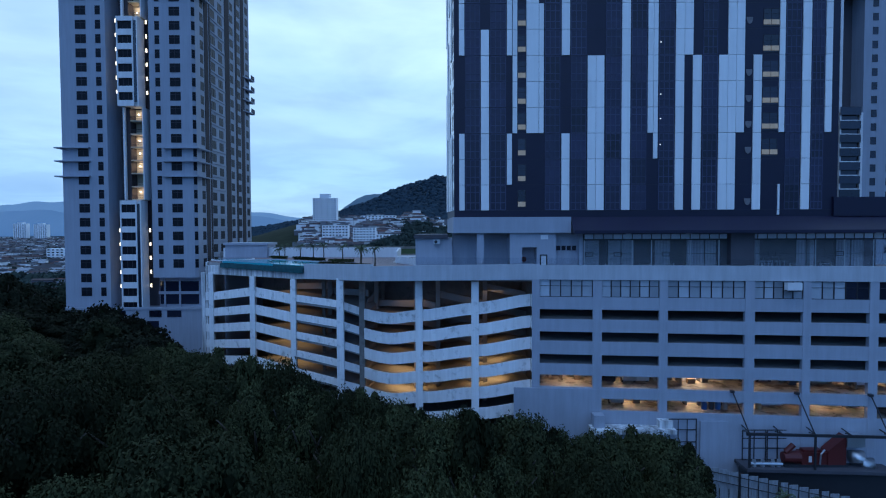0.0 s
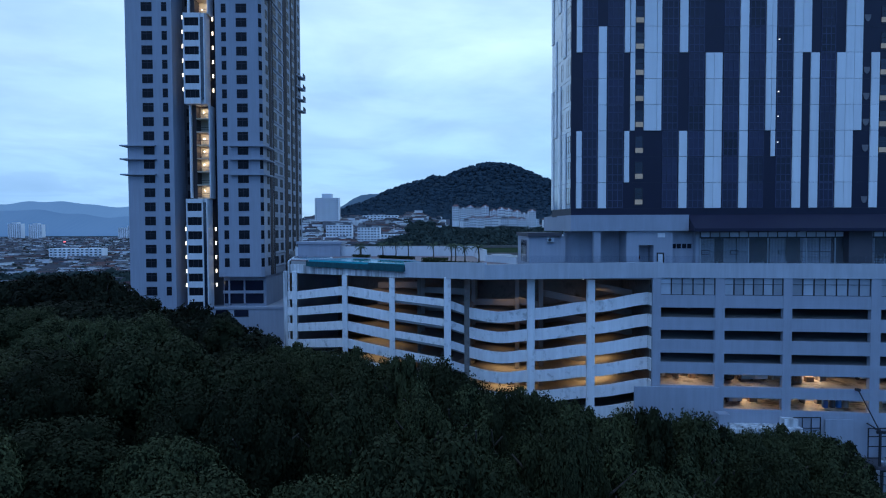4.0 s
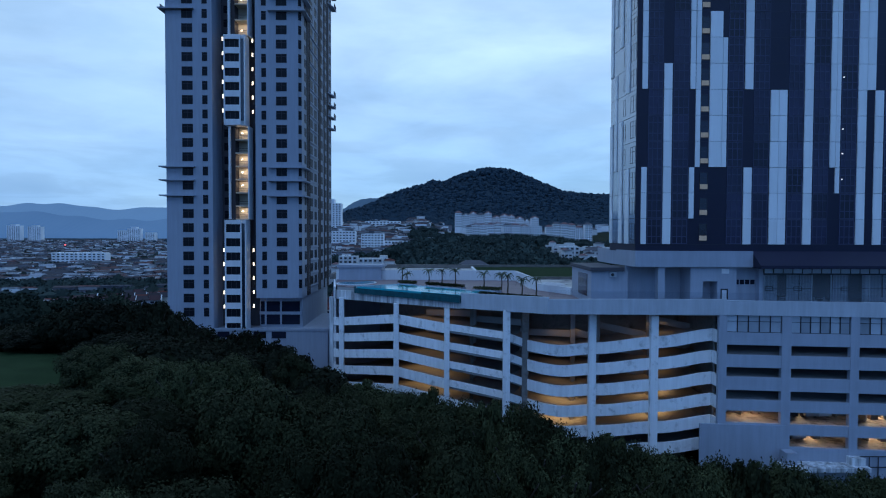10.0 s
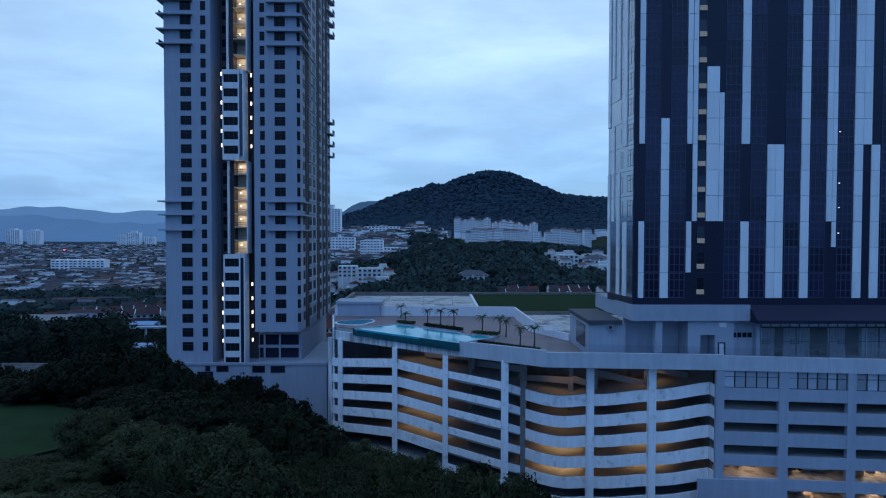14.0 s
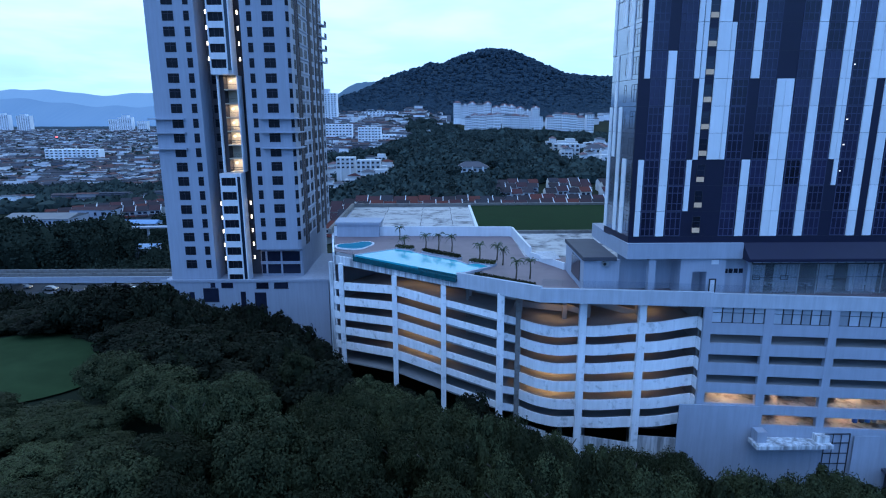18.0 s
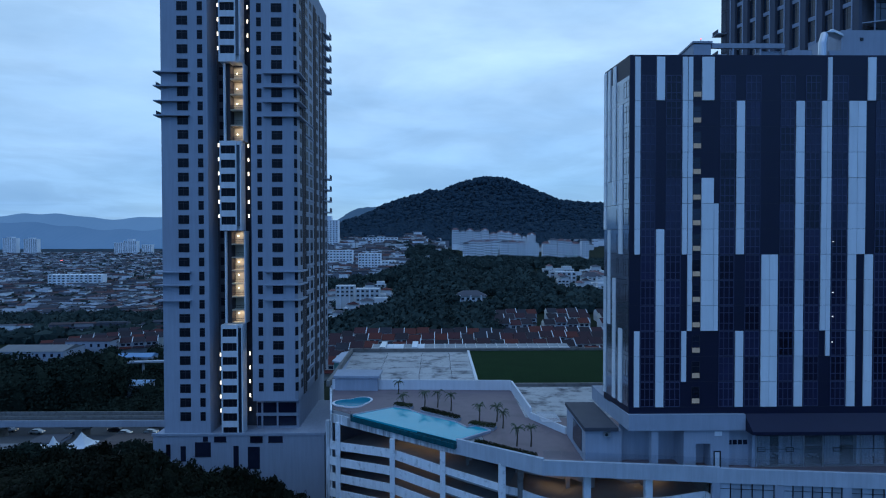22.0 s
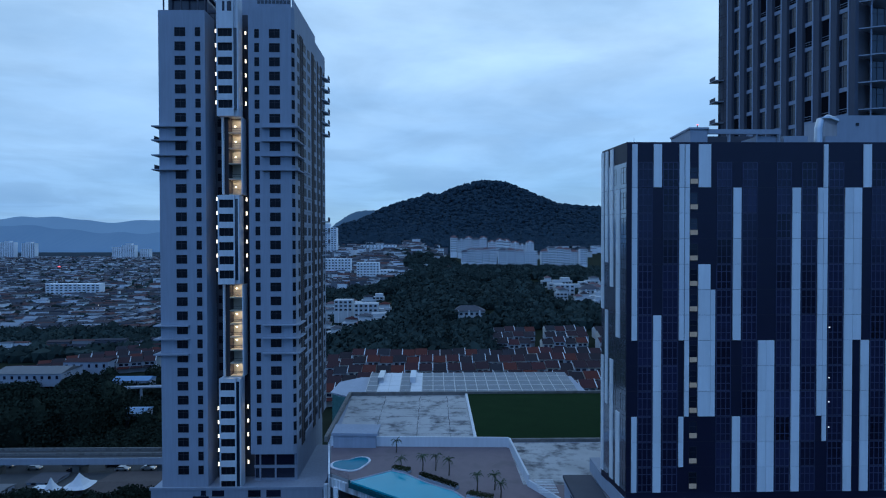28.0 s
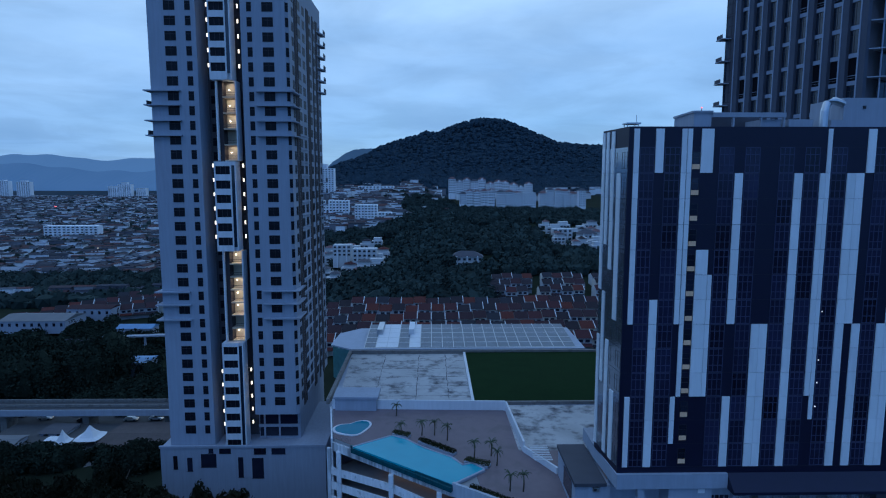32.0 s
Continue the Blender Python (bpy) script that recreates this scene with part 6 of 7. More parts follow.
fc = thing("site_fence", 34, 60, -4, "pale corrugated metal site fence with dark rails", "fence")
for i in range(24):
    x = 26.6 + 0.95 * i
    y = 62.8 - 0.21 * i
    z = 2.5 - 0.145 * i
    part("sheet", Geo().prism([(x, y + 0.04), (x, y), (x + 0.2, y), (x + 0.25, y - 0.04), (x + 0.42, y - 0.04), (x + 0.47, y), (x + 0.66, y), (x + 0.71, y - 0.04), (x + 0.88, y - 0.04), (x + 0.94, y), (x + 0.94, y + 0.04)], z - 7, z), M_FENCE, fc)
    if i % 4 == 0:
        part("post", Geo().box(x - 0.06, y - 0.2, z - 7, x + 0.06, y - 0.06, z + 0.1), M_STEEL, fc)
for dz in (-0.35, -1.25):
    part("rail", Geo().tube([(26.6, 62.72, 2.5 + dz), (49.4, 57.66, -0.98 + dz)], [0.05, 0.05], 5), M_STEEL, fc)
lw = thing("yard_canopy", 25, 69.5, 3.0, "stained flat concrete canopy ledge on the car park wall", "canopy")
part("slab", Geo().box(20.3, 68.7, 3.0, 30.4, 71.0, 3.5), M_STREAK, lw)
part("upstand", Geo().box(20.7, 69.6, 3.5, 22.0, 71.0, 5.0), M_CONC, lw)
part("upstand", Geo().box(28.6, 69.4, 3.5, 30.2, 70.6, 4.4), M_STREAK, lw)
gt = thing("grid_gate", 31.5, 70, -4, "dark steel grid gate against the car park wall", "gate")
part("grid", Geo().lattice([29.9, 30.0, 31.0, 31.08, 32.1, 32.18, 33.2, 33.3], [-1.5, -1.4, 0.1, 0.18, 1.6, 1.68, 3.1, 3.18, 4.4, 4.5], {(i, j) for i in (1, 3, 5) for j in (1, 3, 5, 7)}, fy(31) - 0.35, fy(31) - 0.25), M_STEEL, gt)
part("wall_panel", Geo().box(33.6, fy(36) - 0.12, -3, 38.5, fy(36) - 0.02, 4.3), M_CONC, gt)
sl = thing("street_lamp", 9.6, 50, land(9.6, 50), "slim lamp post with a small white head among trees", "street lamp")
part("post", Geo().tube([(9.6, 50, land(9.6, 50)), (9.6, 50, 5.4)], [0.09, 0.06], 8), M_GALV, sl)
part("head", Geo().box(9.45, 49.6, 5.4, 9.75, 50.15, 5.6), M_BOXW, sl)
for i, (x, y, z) in enumerate(((37.5, 58.4, -3.2), (41.2, 57.6, -3.4), (45, 57, -3.6), (48.5, 56.5, -3.8))):
    palm(x, y, z, 3.2, 80 + i)

# ---- viaduct, road and sheds by the tower ----
vd = thing("viaduct", -150, 182, -12, "long concrete elevated road with pale parapets", "viaduct")
V0, V1 = (-420, 183.5), (-82, 181.5)
part("deck", Geo().strip(V0, V1, -5.5, -5.5, 1.2, 8.0), M_ASPH, vd)
part("parapet", Geo().strip((-420, 183.2), (-82, 181.2), -5.7, -5.7, 2.0, 0.35), M_TOWER, vd)
part("parapet", Geo().strip((-420, 191.6), (-82, 189.6), -5.5, -5.5, 2.1, 0.35), M_INNER, vd)
part("rail", Geo().strip((-420, 187.2), (-82, 185.2), -4.3, -4.3, 0.8, 0.3), M_INNER, vd)
for i in range(12):
    x = -106 - 26 * i
    part("pier", Geo().box(x - 1, 183.8, -22, x + 1, 189, -6.9), M_INNER, vd)
    part("pier_head", Geo().prism([(x - 4, 183.4), (x + 4, 183.4), (x + 4, 190), (x - 4, 190)], [-6.9] * 4, [-5.5] * 4), M_INNER, vd)
solid("road", Geo().prism([(-420, 184), (-84, 184), (-84, 199), (-420, 200)], -14.5, -11.0), M_ASPH, "dark asphalt road below the viaduct", "road", "structure")


def car(x, y, z, rz, color, label):
    c = thing("car", x, y, z, label, "car", "parked and passing cars")
    c.rotation_euler = (0, 0, rz)
    g = Geo()
    prof = [(-2.1, 0.35), (2.1, 0.35), (2.15, 0.75), (1.2, 0.95), (0.6, 1.42), (-1.2, 1.45), (-1.9, 0.98), (-2.15, 0.85)]
    g.v = [(px, sy * (0.85 if pz < 1.1 else 0.7), pz) for sy in (-1, 1) for px, pz in prof]
    n = len(prof)
    g.f = [tuple(range(n)), tuple(range(2 * n - 1, n - 1, -1))] + [(i, n + i, n + (i + 1) % n, (i + 1) % n) for i in range(n)]
    g.m = [0] * len(g.f)
    b = new("body", g.mesh("body", color))
    b.parent = c
    w = new("windows", Geo().box(-1.3, -0.80, 1.0, 0.75, 0.80, 1.32).mesh("windows", M_GLASS))
    w.parent = c
    tyre = Geo().tube([(0, -0.1, 0), (0, 0.1, 0)], [0.33, 0.33], 12).mesh("wheel", M_STEEL)
    for wx in (-1.3, 1.3):
        for wy in (-0.8, 0.8):
            o = new("wheel", tyre)
            o.parent = c
            o.location = (wx, wy, 0.33)
    hl = Geo().box(-0.03, -0.18, -0.08, 0.03, 0.18, 0.08).mesh("headlight", M_LIGHT)
    for wy in (-0.6, 0.6):
        o = new("headlight", hl)
        o.parent = c
        o.location = (2.14, wy, 0.68)


M_CARS = [mat("car_white", (0.7, 0.7, 0.7), 0.3), mat("car_silver", (0.4, 0.42, 0.45), 0.3, 0.5), mat("car_black", (0.02, 0.02, 0.025), 0.25), mat("car_red", (0.35, 0.02, 0.02), 0.3)]
rc = random.Random(5)
for x, y, i in ((-150, 192, 0), (-136, 190, 2), (-126, 194, 2), (-113, 191, 0), (-108, 194.5, 1), (-160, 194, 1), (-121, 190.5, 0)):
    car(x, y, -11.0, math.pi if i == 2 else 0, M_CARS[i], ("white", "silver", "black", "red")[i] + " saloon car on the road with lit headlights")
for i in range(7):
    car(-140 + 5.2 * i, 158.5 + rc.uniform(-0.6, 0.6), land(-140 + 5.2 * i, 158.5), 1.4, M_CARS[i % 3], ("white", "silver", "black")[i % 3] + " saloon car parked beside the sheds")
for x, z, i in ((23.5, 7.93, 2), (26.2, 7.93, 1), (27.8, 7.93, 0), (41.5, 7.93, 0), (43.6, 7.93, 1), (48.6, 5.1, 2), (51.0, 5.1, 0), (24.6, 5.1, 1)):
    car(x, 75.6, z, math.pi / 2, M_CARS[i], ("white", "silver", "black")[i] + " saloon car parked nose-in on a lit level")
M_GREYR = mat("grey_sheet_roof", (0.13, 0.135, 0.15), 0.6, vary=0.2, scale=0.3)


def shed(x0, y0, x1, y1, z, h, roofm, label, rise=1.2):
    s = thing("shed", (x0 + x1) / 2, (y0 + y1) / 2, z, label, "shed", "low sheds")
    part("wall", Geo().box(x0, y0, z - 2, x1, y1, z + h), M_TOWER, s)
    ym = (y0 + y1) / 2
    part("roof", Geo().add([(x0 - 0.4, y0 - 0.4, z + h), (x1 + 0.4, y0 - 0.4, z + h), (x1 + 0.4, ym, z + h + rise), (x0 - 0.4, ym, z + h + rise), (x0 - 0.4, y1 + 0.4, z + h), (x1 + 0.4, y1 + 0.4, z + h)],
                           [(0, 1, 2, 3), (3, 2, 5, 4), (0, 3, 4), (1, 5, 2), (0, 4, 5, 1)]), roofm, s)
    n = max(2, int((x1 - x0) / 4))
    for i in range(n):
        xx = x0 + (i + 0.3) * (x1 - x0) / n
        part("window", Geo().box(xx, y0 - 0.05, z + h * 0.4, xx + 1.4, y0, z + h * 0.75), M_GLASS, s)


shed(-152, 162, -119, 181, -13, 4.8, M_ASPH, "long low shed with a dark flat roof", 0.4)
shed(-117, 160, -98, 179, -13, 6.0, mat("faded_brown_sheet", (0.075, 0.058, 0.058), 0.8, vary=0.3, scale=0.4, streak=0.2), "low hall with a faded brown pitched roof", 0.9)
shed(-133, 165.5, -128.5, 168, -8, 1.6, M_BOXW, "small pale white roof hatch on a shed", 0.2)
shed(-114, 151, -108, 156, -13, 5.0, M_GREYR, "small white shed with a grey roof", 1.0)
shed(-150, 163, -141, 170, -8.3, 1.5, M_GREYR, "raised grey roof light on the flat shed", 0.6)
shed(-139, 172, -131, 179, -8.3, 1.2, M_ROOFD, "low dark plant hut on the flat shed", 0.3)
shed(-112, 146, -101, 150, -13, 4.0, M_ROOFD, "small dark-roofed lean-to beside the hall", 0.8)
tn = thing("tent_canopy", -123, 167, -8.0, "white peaked tensile tent on a flat roof", "tent")
for tx, ty, r in ((-121.5, 168.0, 3.7), (-127.6, 165.0, 2.2)):
    g = Geo()
    for i in range(16):
        a = 2 * math.pi * i / 16
        sq = 1 / max(abs(math.cos(a)), abs(math.sin(a)))
        g.v += [(tx + r * f * min(sq, 1.25) * math.cos(a), ty + r * f * min(sq, 1.25) * math.sin(a), -6.4 + 3.6 * (1 - f) ** 1.8) for f in (0.02, 0.3, 0.65, 1.0)]
    g.f = [(4 * i + s, 4 * i + s + 1, 4 * ((i + 1) % 16) + s + 1, 4 * ((i + 1) % 16) + s) for i in range(16) for s in range(3)]
    g.m = [0] * len(g.f)
    part("canopy", g, M_BOXW, tn)
    for sx, sy in ((-1, -1), (1, -1), (1, 1), (-1, 1)):
        part("pole", Geo().tube([(tx + sx * r * 0.8, ty + sy * r * 0.8, -8.0), (tx + sx * r * 0.8, ty + sy * r * 0.8, -6.3)], [0.07, 0.07], 6), M_GALV, tn)
shed(-184, 303, -166, 311, -14, 5.5, M_BLUER, "long blue-roofed station hall", 1.5)
shed(-157, 248, -143, 258, -14, 4.6, M_BLUER, "small station shelter with a blue sheet roof", 0.8)
fb = thing("curved_footbridge", -140, 250, -8, "curved pale footbridge with railings", "footbridge")
arc = [(-126 - 50 * t, 278 - 9 * t * t + 5 * t) for t in (i / 14 for i in range(15))]
for a, b in zip(arc[1:], arc):
    part("deck", Geo().strip(a, b, -6.2, -6.2, 0.7, 3.0), M_CONC, fb)
    part("rail", Geo().strip(a, b, -5.0, -5.0, 0.12, 0.12), M_GALV, fb)
for p in arc[::3]:
    part("pier", Geo().box(p[0] - 0.4, p[1] + 1.2, -16, p[0] + 0.4, p[1] + 2, -6.2), M_CONC, fb)

# ---- glass-roofed hall behind the turf roof ----
mh = thing("glass_roofed_hall", -8, 228, -8, "low hall with a glazed ribbed roof and white panels", "hall")
part("wall", Geo().prism([(-58, 217), (-50, 211), (34, 211), (34, 240), (-50, 240), (-57, 233)], -10, 6.5), M_CONC, mh)
part("eaves_slab", Geo().prism([(-59, 217), (-50.5, 210.4), (35, 210.4), (35, 240.6), (-50.5, 240.6), (-58, 233)], 6.5, 7.0), M_CONC, mh)
M_SKYL = mat("roof_glazing", (0.10, 0.13, 0.17), 0.35, vary=0.45, scale=0.35, spec=0.35)
for i in range(19):
    x = -46 + 4.1 * i
    part("roof_panel", Geo().add([(x, 212, 7.1), (x + 4.0, 212, 7.1), (x + 4.0, 238, 9.3), (x, 238, 9.3), (x, 238, 7.0), (x + 4.0, 238, 7.0)], [(0, 1, 2, 3), (3, 2, 5, 4)]), M_BOXW if i in (1, 2, 4) else M_SKYL, mh)
    for k in range(5):
        ya, yb = 212 + 5.2 * k, 212 + 5.2 * k + 0.3
        part("glazing_bar", Geo().add([(x, ya, 7.16 + 0.44 * k), (x + 4.0, ya, 7.16 + 0.44 * k), (x + 4.0, yb, 7.2 + 0.44 * k), (x, yb, 7.2 + 0.44 * k)], [(0, 1, 2, 3)]), M_GALV, mh)
    part("roof_rib", Geo().add([(x - 0.1, 212, 7.2), (x + 0.12, 212, 7.2), (x + 0.12, 238, 9.5), (x - 0.1, 238, 9.5)], [(0, 1, 2, 3)]), M_GALV, mh)
    if i in (1, 4):
        part("roof_vent", Geo().box(x - 0.6, 226, 8.2, x + 1.6, 238.4, 10.3), M_BOXW if i in (4, 7) else M_GALV, mh)
part("curved_glass", Geo().prism([(-58.3, 217), (-55.5, 213.2), (-50, 210.8), (-50, 211.0), (-58.0, 217.2)], -6, 6.4), mat("teal_glass", (0.10, 0.22, 0.22), 0.2, vary=0.3), mh, "teal glazed corner")

# ---- terraces of houses ----
HOUSE = {}


def house(x, y, rz, w, d, h, label, group):
    """A terrace house: walls, pitched roof with eaves, party wall, upstairs windows and porch."""
    z = land(x, y)
    hs = thing("terrace_house", x, y, z, label, "house", group)
    hs.rotation_euler = (0, 0, rz)
    pw_on = rh.random() < 0.55
    h += rh.choice((-0.5, 0.0, 0.0, 0.6))
    key = (w, d, h)
    if key not in HOUSE:
        r = 2.2
        wl_ = Geo().prism([(-w / 2, -d / 2), (w / 2, -d / 2), (w / 2, d / 2), (-w / 2, d / 2)], -3, h)
        wl_.add([(-w / 2, -d / 2, h), (-w / 2, d / 2, h), (-w / 2, 0, h + r), (w / 2, -d / 2, h), (w / 2, d / 2, h), (w / 2, 0, h + r)], [(0, 1, 2), (3, 5, 4)])
        rf_ = Geo().add([(-w / 2 + 0.1, -d / 2 - 0.6, h - 0.15), (w / 2 - 0.1, -d / 2 - 0.6, h - 0.15), (w / 2 - 0.1, 0, h + r + 0.1), (-w / 2 + 0.1, 0, h + r + 0.1), (-w / 2 + 0.1, d / 2 + 0.6, h - 0.15), (w / 2 - 0.1, d / 2 + 0.6, h - 0.15)], [(0, 1, 2, 3), (3, 2, 5, 4)])
        pw = Geo().add([(w / 2 - 0.18, -d / 2 - 0.6, h - 0.2), (w / 2 + 0.18, -d / 2 - 0.6, h - 0.2), (w / 2 + 0.18, 0, h + r + 0.45), (w / 2 - 0.18, 0, h + r + 0.45), (w / 2 - 0.18, -d / 2 - 0.6, h + 0.25), (w / 2 + 0.18, -d / 2 - 0.6, h + 0.25)], [(0, 1, 5, 4), (4, 5, 2, 3), (0, 4, 3), (1, 2, 5)])
        wi = Geo().box(-w * 0.36, -d / 2 - 0.06, h - 2.1, -w * 0.06, -d / 2, h - 0.8).box(w * 0.08, -d / 2 - 0.06, h - 2.1, w * 0.36, -d / 2, h - 0.8)
        po = Geo().prism([(-w / 2 + 0.2, -d / 2 - 3), (w / 2 - 0.3, -d / 2 - 3), (w / 2 - 0.3, -d / 2), (-w / 2 + 0.2, -d / 2)], [h - 3.4] * 4, [h - 3.2, h - 3.2, h - 2.5, h - 2.5])
        HOUSE[key] = [(n_, g_.mesh(n_, m_)) for n_, g_, m_ in (("wall", wl_, M_WALLN), ("roof", rf_, M_TILE), ("party_wall", pw, M_BOXW), ("window", wi, M_GLASS), ("porch_roof", po, M_TILE))]
    for n_, me in HOUSE[key]:
        if n_ == "party_wall" and not pw_on:
            continue
        o = new(n_, me)
        o.parent = hs


rh = random.Random(21)
LBL = "two-storey terrace house with a dark red tiled roof"
for row, (x0, y0, n, ang) in enumerate(((-88, 256, 23, 0.0), (-88, 276, 23, 0.0), (-88, 296, 24, 0.01), (-88, 316, 24, 0.02), (-84, 334, 23, 0.01), (14, 366, 14, 0.0), (20, 388, 14, 0.0), (24, 410, 13, 0.02))):
    for i in range(n):
        if row > 4 and i in (4, 9):
            continue
        house(x0 + 7.0 * i, y0 + 7.0 * i * ang + rh.uniform(-0.4, 0.4), 0.0, 6.9, 10.5, 6.4, LBL, "terrace rows")
for row in range(5):
    for i in range(11):
        x = -262 + 7.0 * i * 0.94 + row * 8
        y = 345 + 14 * row + 7.0 * i * 0.34
        if x < -130:
            house(x, y, 0.35 + (math.pi if row % 2 else 0), 6.9, 10.5, 6.4, LBL, "terrace rows by the station")
shed(-258, 322, -222, 342, -14, 5.0, M_GREYR, "broad grey-roofed market hall", 2.0)
shed(-238, 350, -212, 362, -14, 5.5, M_TILE, "hall with a dark red roof among houses", 1.2)
shed(-190, 262, -170, 276, -14, 7.0, M_TILE, "town hall with a dark red tiled roof", 2.5)

# street lights lit early among the houses
for x, y, h, size, m_, lab in ((-337, 594, 9.0, 0.5, M_COOLL, "lit street lamp on a tall post in the town"), (-298, 532, 8.0, 0.45, M_COOLL, "lit street lamp on a tall post in the town"),
                               (-412, 700, 9.0, 0.45, M_NICHE, "warm street lamp on a tall post in the town"), (-250, 430, 8.0, 0.35, M_NICHE, "warm street lamp on a tall post in the town"),
                               (-984, 1548, 14.0, 2.2, M_REDL, "red lit roof sign on a post far across the town")):
    z = land(x, y)
    sl = thing("street_lamp", x, y, z, lab, "street lamp", "town lamps")
    part("post", Geo().tube([(x, y, z - 1), (x, y, z + h)], [0.14, 0.09], 6), M_GALV, sl)
    part("head", Geo().box(x - size, y - size * 0.6, z + h, x + size, y + size * 0.6, z + h + size * 0.8), m_, sl)

# ---- far town: houses too many to count ----
def scatter(name, n, place, label, size=(7, 15), tall=(4, 8), long=1.5):
    rs = random.Random(name)
    w, r = Geo(), Geo()
    for i in range(n):
        x, y, ang = place(rs)
        z = land(x, y)
        a, b, h = rs.uniform(*size) / 2 * long * rs.uniform(0.8, 1.3), rs.uniform(*size) / 2, rs.uniform(*tall)
        c, s = math.cos(ang), math.sin(ang)
        P = lambda u, v, t: (x + u * c - v * s, y + u * s + v * c, z + t)
        w.add([P(-a, -b, -6), P(a, -b, -6), P(a, b, -6), P(-a, b, -6), P(-a, -b, h), P(a, -b, h), P(a, b, h), P(-a, b, h)],
              [(0, 1, 5, 4), (1, 2, 6, 5), (2, 3, 7, 6), (3, 0, 4, 7)])
        e, rr = 0.5, b * rs.uniform(0.12, 0.42)
        r.add([P(-a - e, -b - e, h), P(a + e, -b - e, h), P(a + e, 0, h + rr), P(-a - e, 0, h + rr), P(-a - e, b + e, h), P(a + e, b + e, h)],
              [(0, 1, 2, 3), (3, 2, 5, 4), (0, 3, 4), (1, 5, 2)])
    t = thing(name, 0, 0, 0, label, "houses", kind="stuff")
    part("walls", w, M_WALLH, t)
    part("roofs", r, M_ROOFH, t)


def town_west(rs):
    u = rs.random() ** 1.3
    y = 420 + 2400 * u
    x = -21 + (y + 2) * rs.uniform(-0.80, -0.36)
    if 425 < y < 515 and -480 < x < -190:
        y += 100
    block = noise.noise((x * 0.006, y * 0.004, 5.0))
    return x, y, 0.05 if block > 0 else (0.16 if block > -0.25 else 1.45)


scatter("town_terraces", 1700, town_west, "dense low terraces of pale walls and dark roofs", (7, 10), (5, 8), 1.9)
scatter("town_houses", 3600, town_west, "scattered pale houses with dark roofs", (5, 11), (5, 11))
scatter("hill_houses", 620, lambda rs: ((y := rs.uniform(840, 1260)) * 0 - 21 - (y * rs.uniform(0.05, 0.22) if y < 1090 else y * rs.uniform(-0.02, 0.22)), y, rs.uniform(-0.3, 0.3)), "pale houses stepping up the hillside", (6, 13), (7, 13))
scatter("ridge_houses", 60, lambda rs: (rs.uniform(150, 420), rs.uniform(1180, 1320), rs.uniform(-0.3, 0.3)), "pale houses below the wooded hill", (10, 16), (7, 12))


def clumps(name, n, place, size, matl, label, squash=0.8, tufts=0, leaf=2.0, sit=0.45, lift=0.0):
    rs = random.Random(name)
    g = Geo()
    ico = bmesh.new()
    bmesh.ops.create_icosphere(ico, subdivisions=1, radius=1)
    iv, jf = [v.co.copy() for v in ico.verts], [tuple(v.index for v in f.verts) for f in ico.faces]
    ico.free()
    for i in range(n):
        x, y = place(rs)
        s = rs.uniform(*size)
        c = Vector((x, y, land(x, y) + s * sit + lift * rs.random()))
        g.add([c + Vector((p.x * s, p.y * s, p.z * s * squash)) * rs.uniform(0.7, 1.25) for p in iv], jf)
        for j in range(tufts):
            d = Vector((rs.gauss(0, 1), rs.gauss(0, 1) - 0.4, rs.gauss(0.5, 0.7))).normalized()
            p = c + Vector((d.x * s, d.y * s, d.z * s * squash)) * rs.uniform(0.9, 1.15)
            u = Vector((rs.uniform(-1, 1), rs.uniform(-1, 1), rs.uniform(-1, 1))).normalized() * min(s * 0.22, leaf)
            v = u.orthogonal().normalized() * min(s * 0.14, leaf * 0.65)
            g.add([p - u, p - v, p + u, p + v], [(0, 1, 2, 3)])
    ob = new(name, g.mesh(name, matl, smooth=not tufts))
    tagged(ob, label, "woods", kind="stuff")


def mid_woods(rs):
    while True:
        y = rs.uniform(345, 1010)
        x = -21 + y * rs.uniform(-0.30, 0.42)
        if (-140 < x < -55 and 450 < y < 640) or (86 < x < 175 and 535 < y < 700) or (-5 < x < 35 and 470 < y < 520) or (y < 445 and 15 < x):
            continue
        if y > 800 and x < -40 - (y - 800) * 0.3:
            continue
        return x, y


clumps("valley_woods", 3000, mid_woods, (4.0, 8.5), M_WOODS, "dark mixed woods on the valley slope", 0.85, 34)
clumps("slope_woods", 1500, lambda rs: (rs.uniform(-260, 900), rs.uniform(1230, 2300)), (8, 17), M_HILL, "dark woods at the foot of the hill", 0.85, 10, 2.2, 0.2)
clumps("flats_woods", 420, lambda rs: (rs.uniform(-30, 330), rs.uniform(920, 1042)), (5, 9), M_WOODS, "dark trees below the flats", 0.9, 20)
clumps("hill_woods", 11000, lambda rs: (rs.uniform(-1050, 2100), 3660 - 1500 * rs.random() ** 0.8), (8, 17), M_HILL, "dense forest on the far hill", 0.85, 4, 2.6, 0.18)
clumps("villa_trees", 230, lambda rs: (rs.uniform(-140, -55), rs.uniform(450, 640)) if rs.random() < 0.55 else (rs.uniform(86, 175), rs.uniform(535, 700)), (2.2, 4.2), M_WOODS, "dark garden trees between villas", 1.1, 30)
clumps("town_trees", 4600, lambda rs: ((y := 400 + 2300 * rs.random() ** 1.5) * rs.uniform(-0.82, -0.36) - 21, y), (3, 8.5), M_WOODS, "dark trees among the town houses", 0.8, 8)
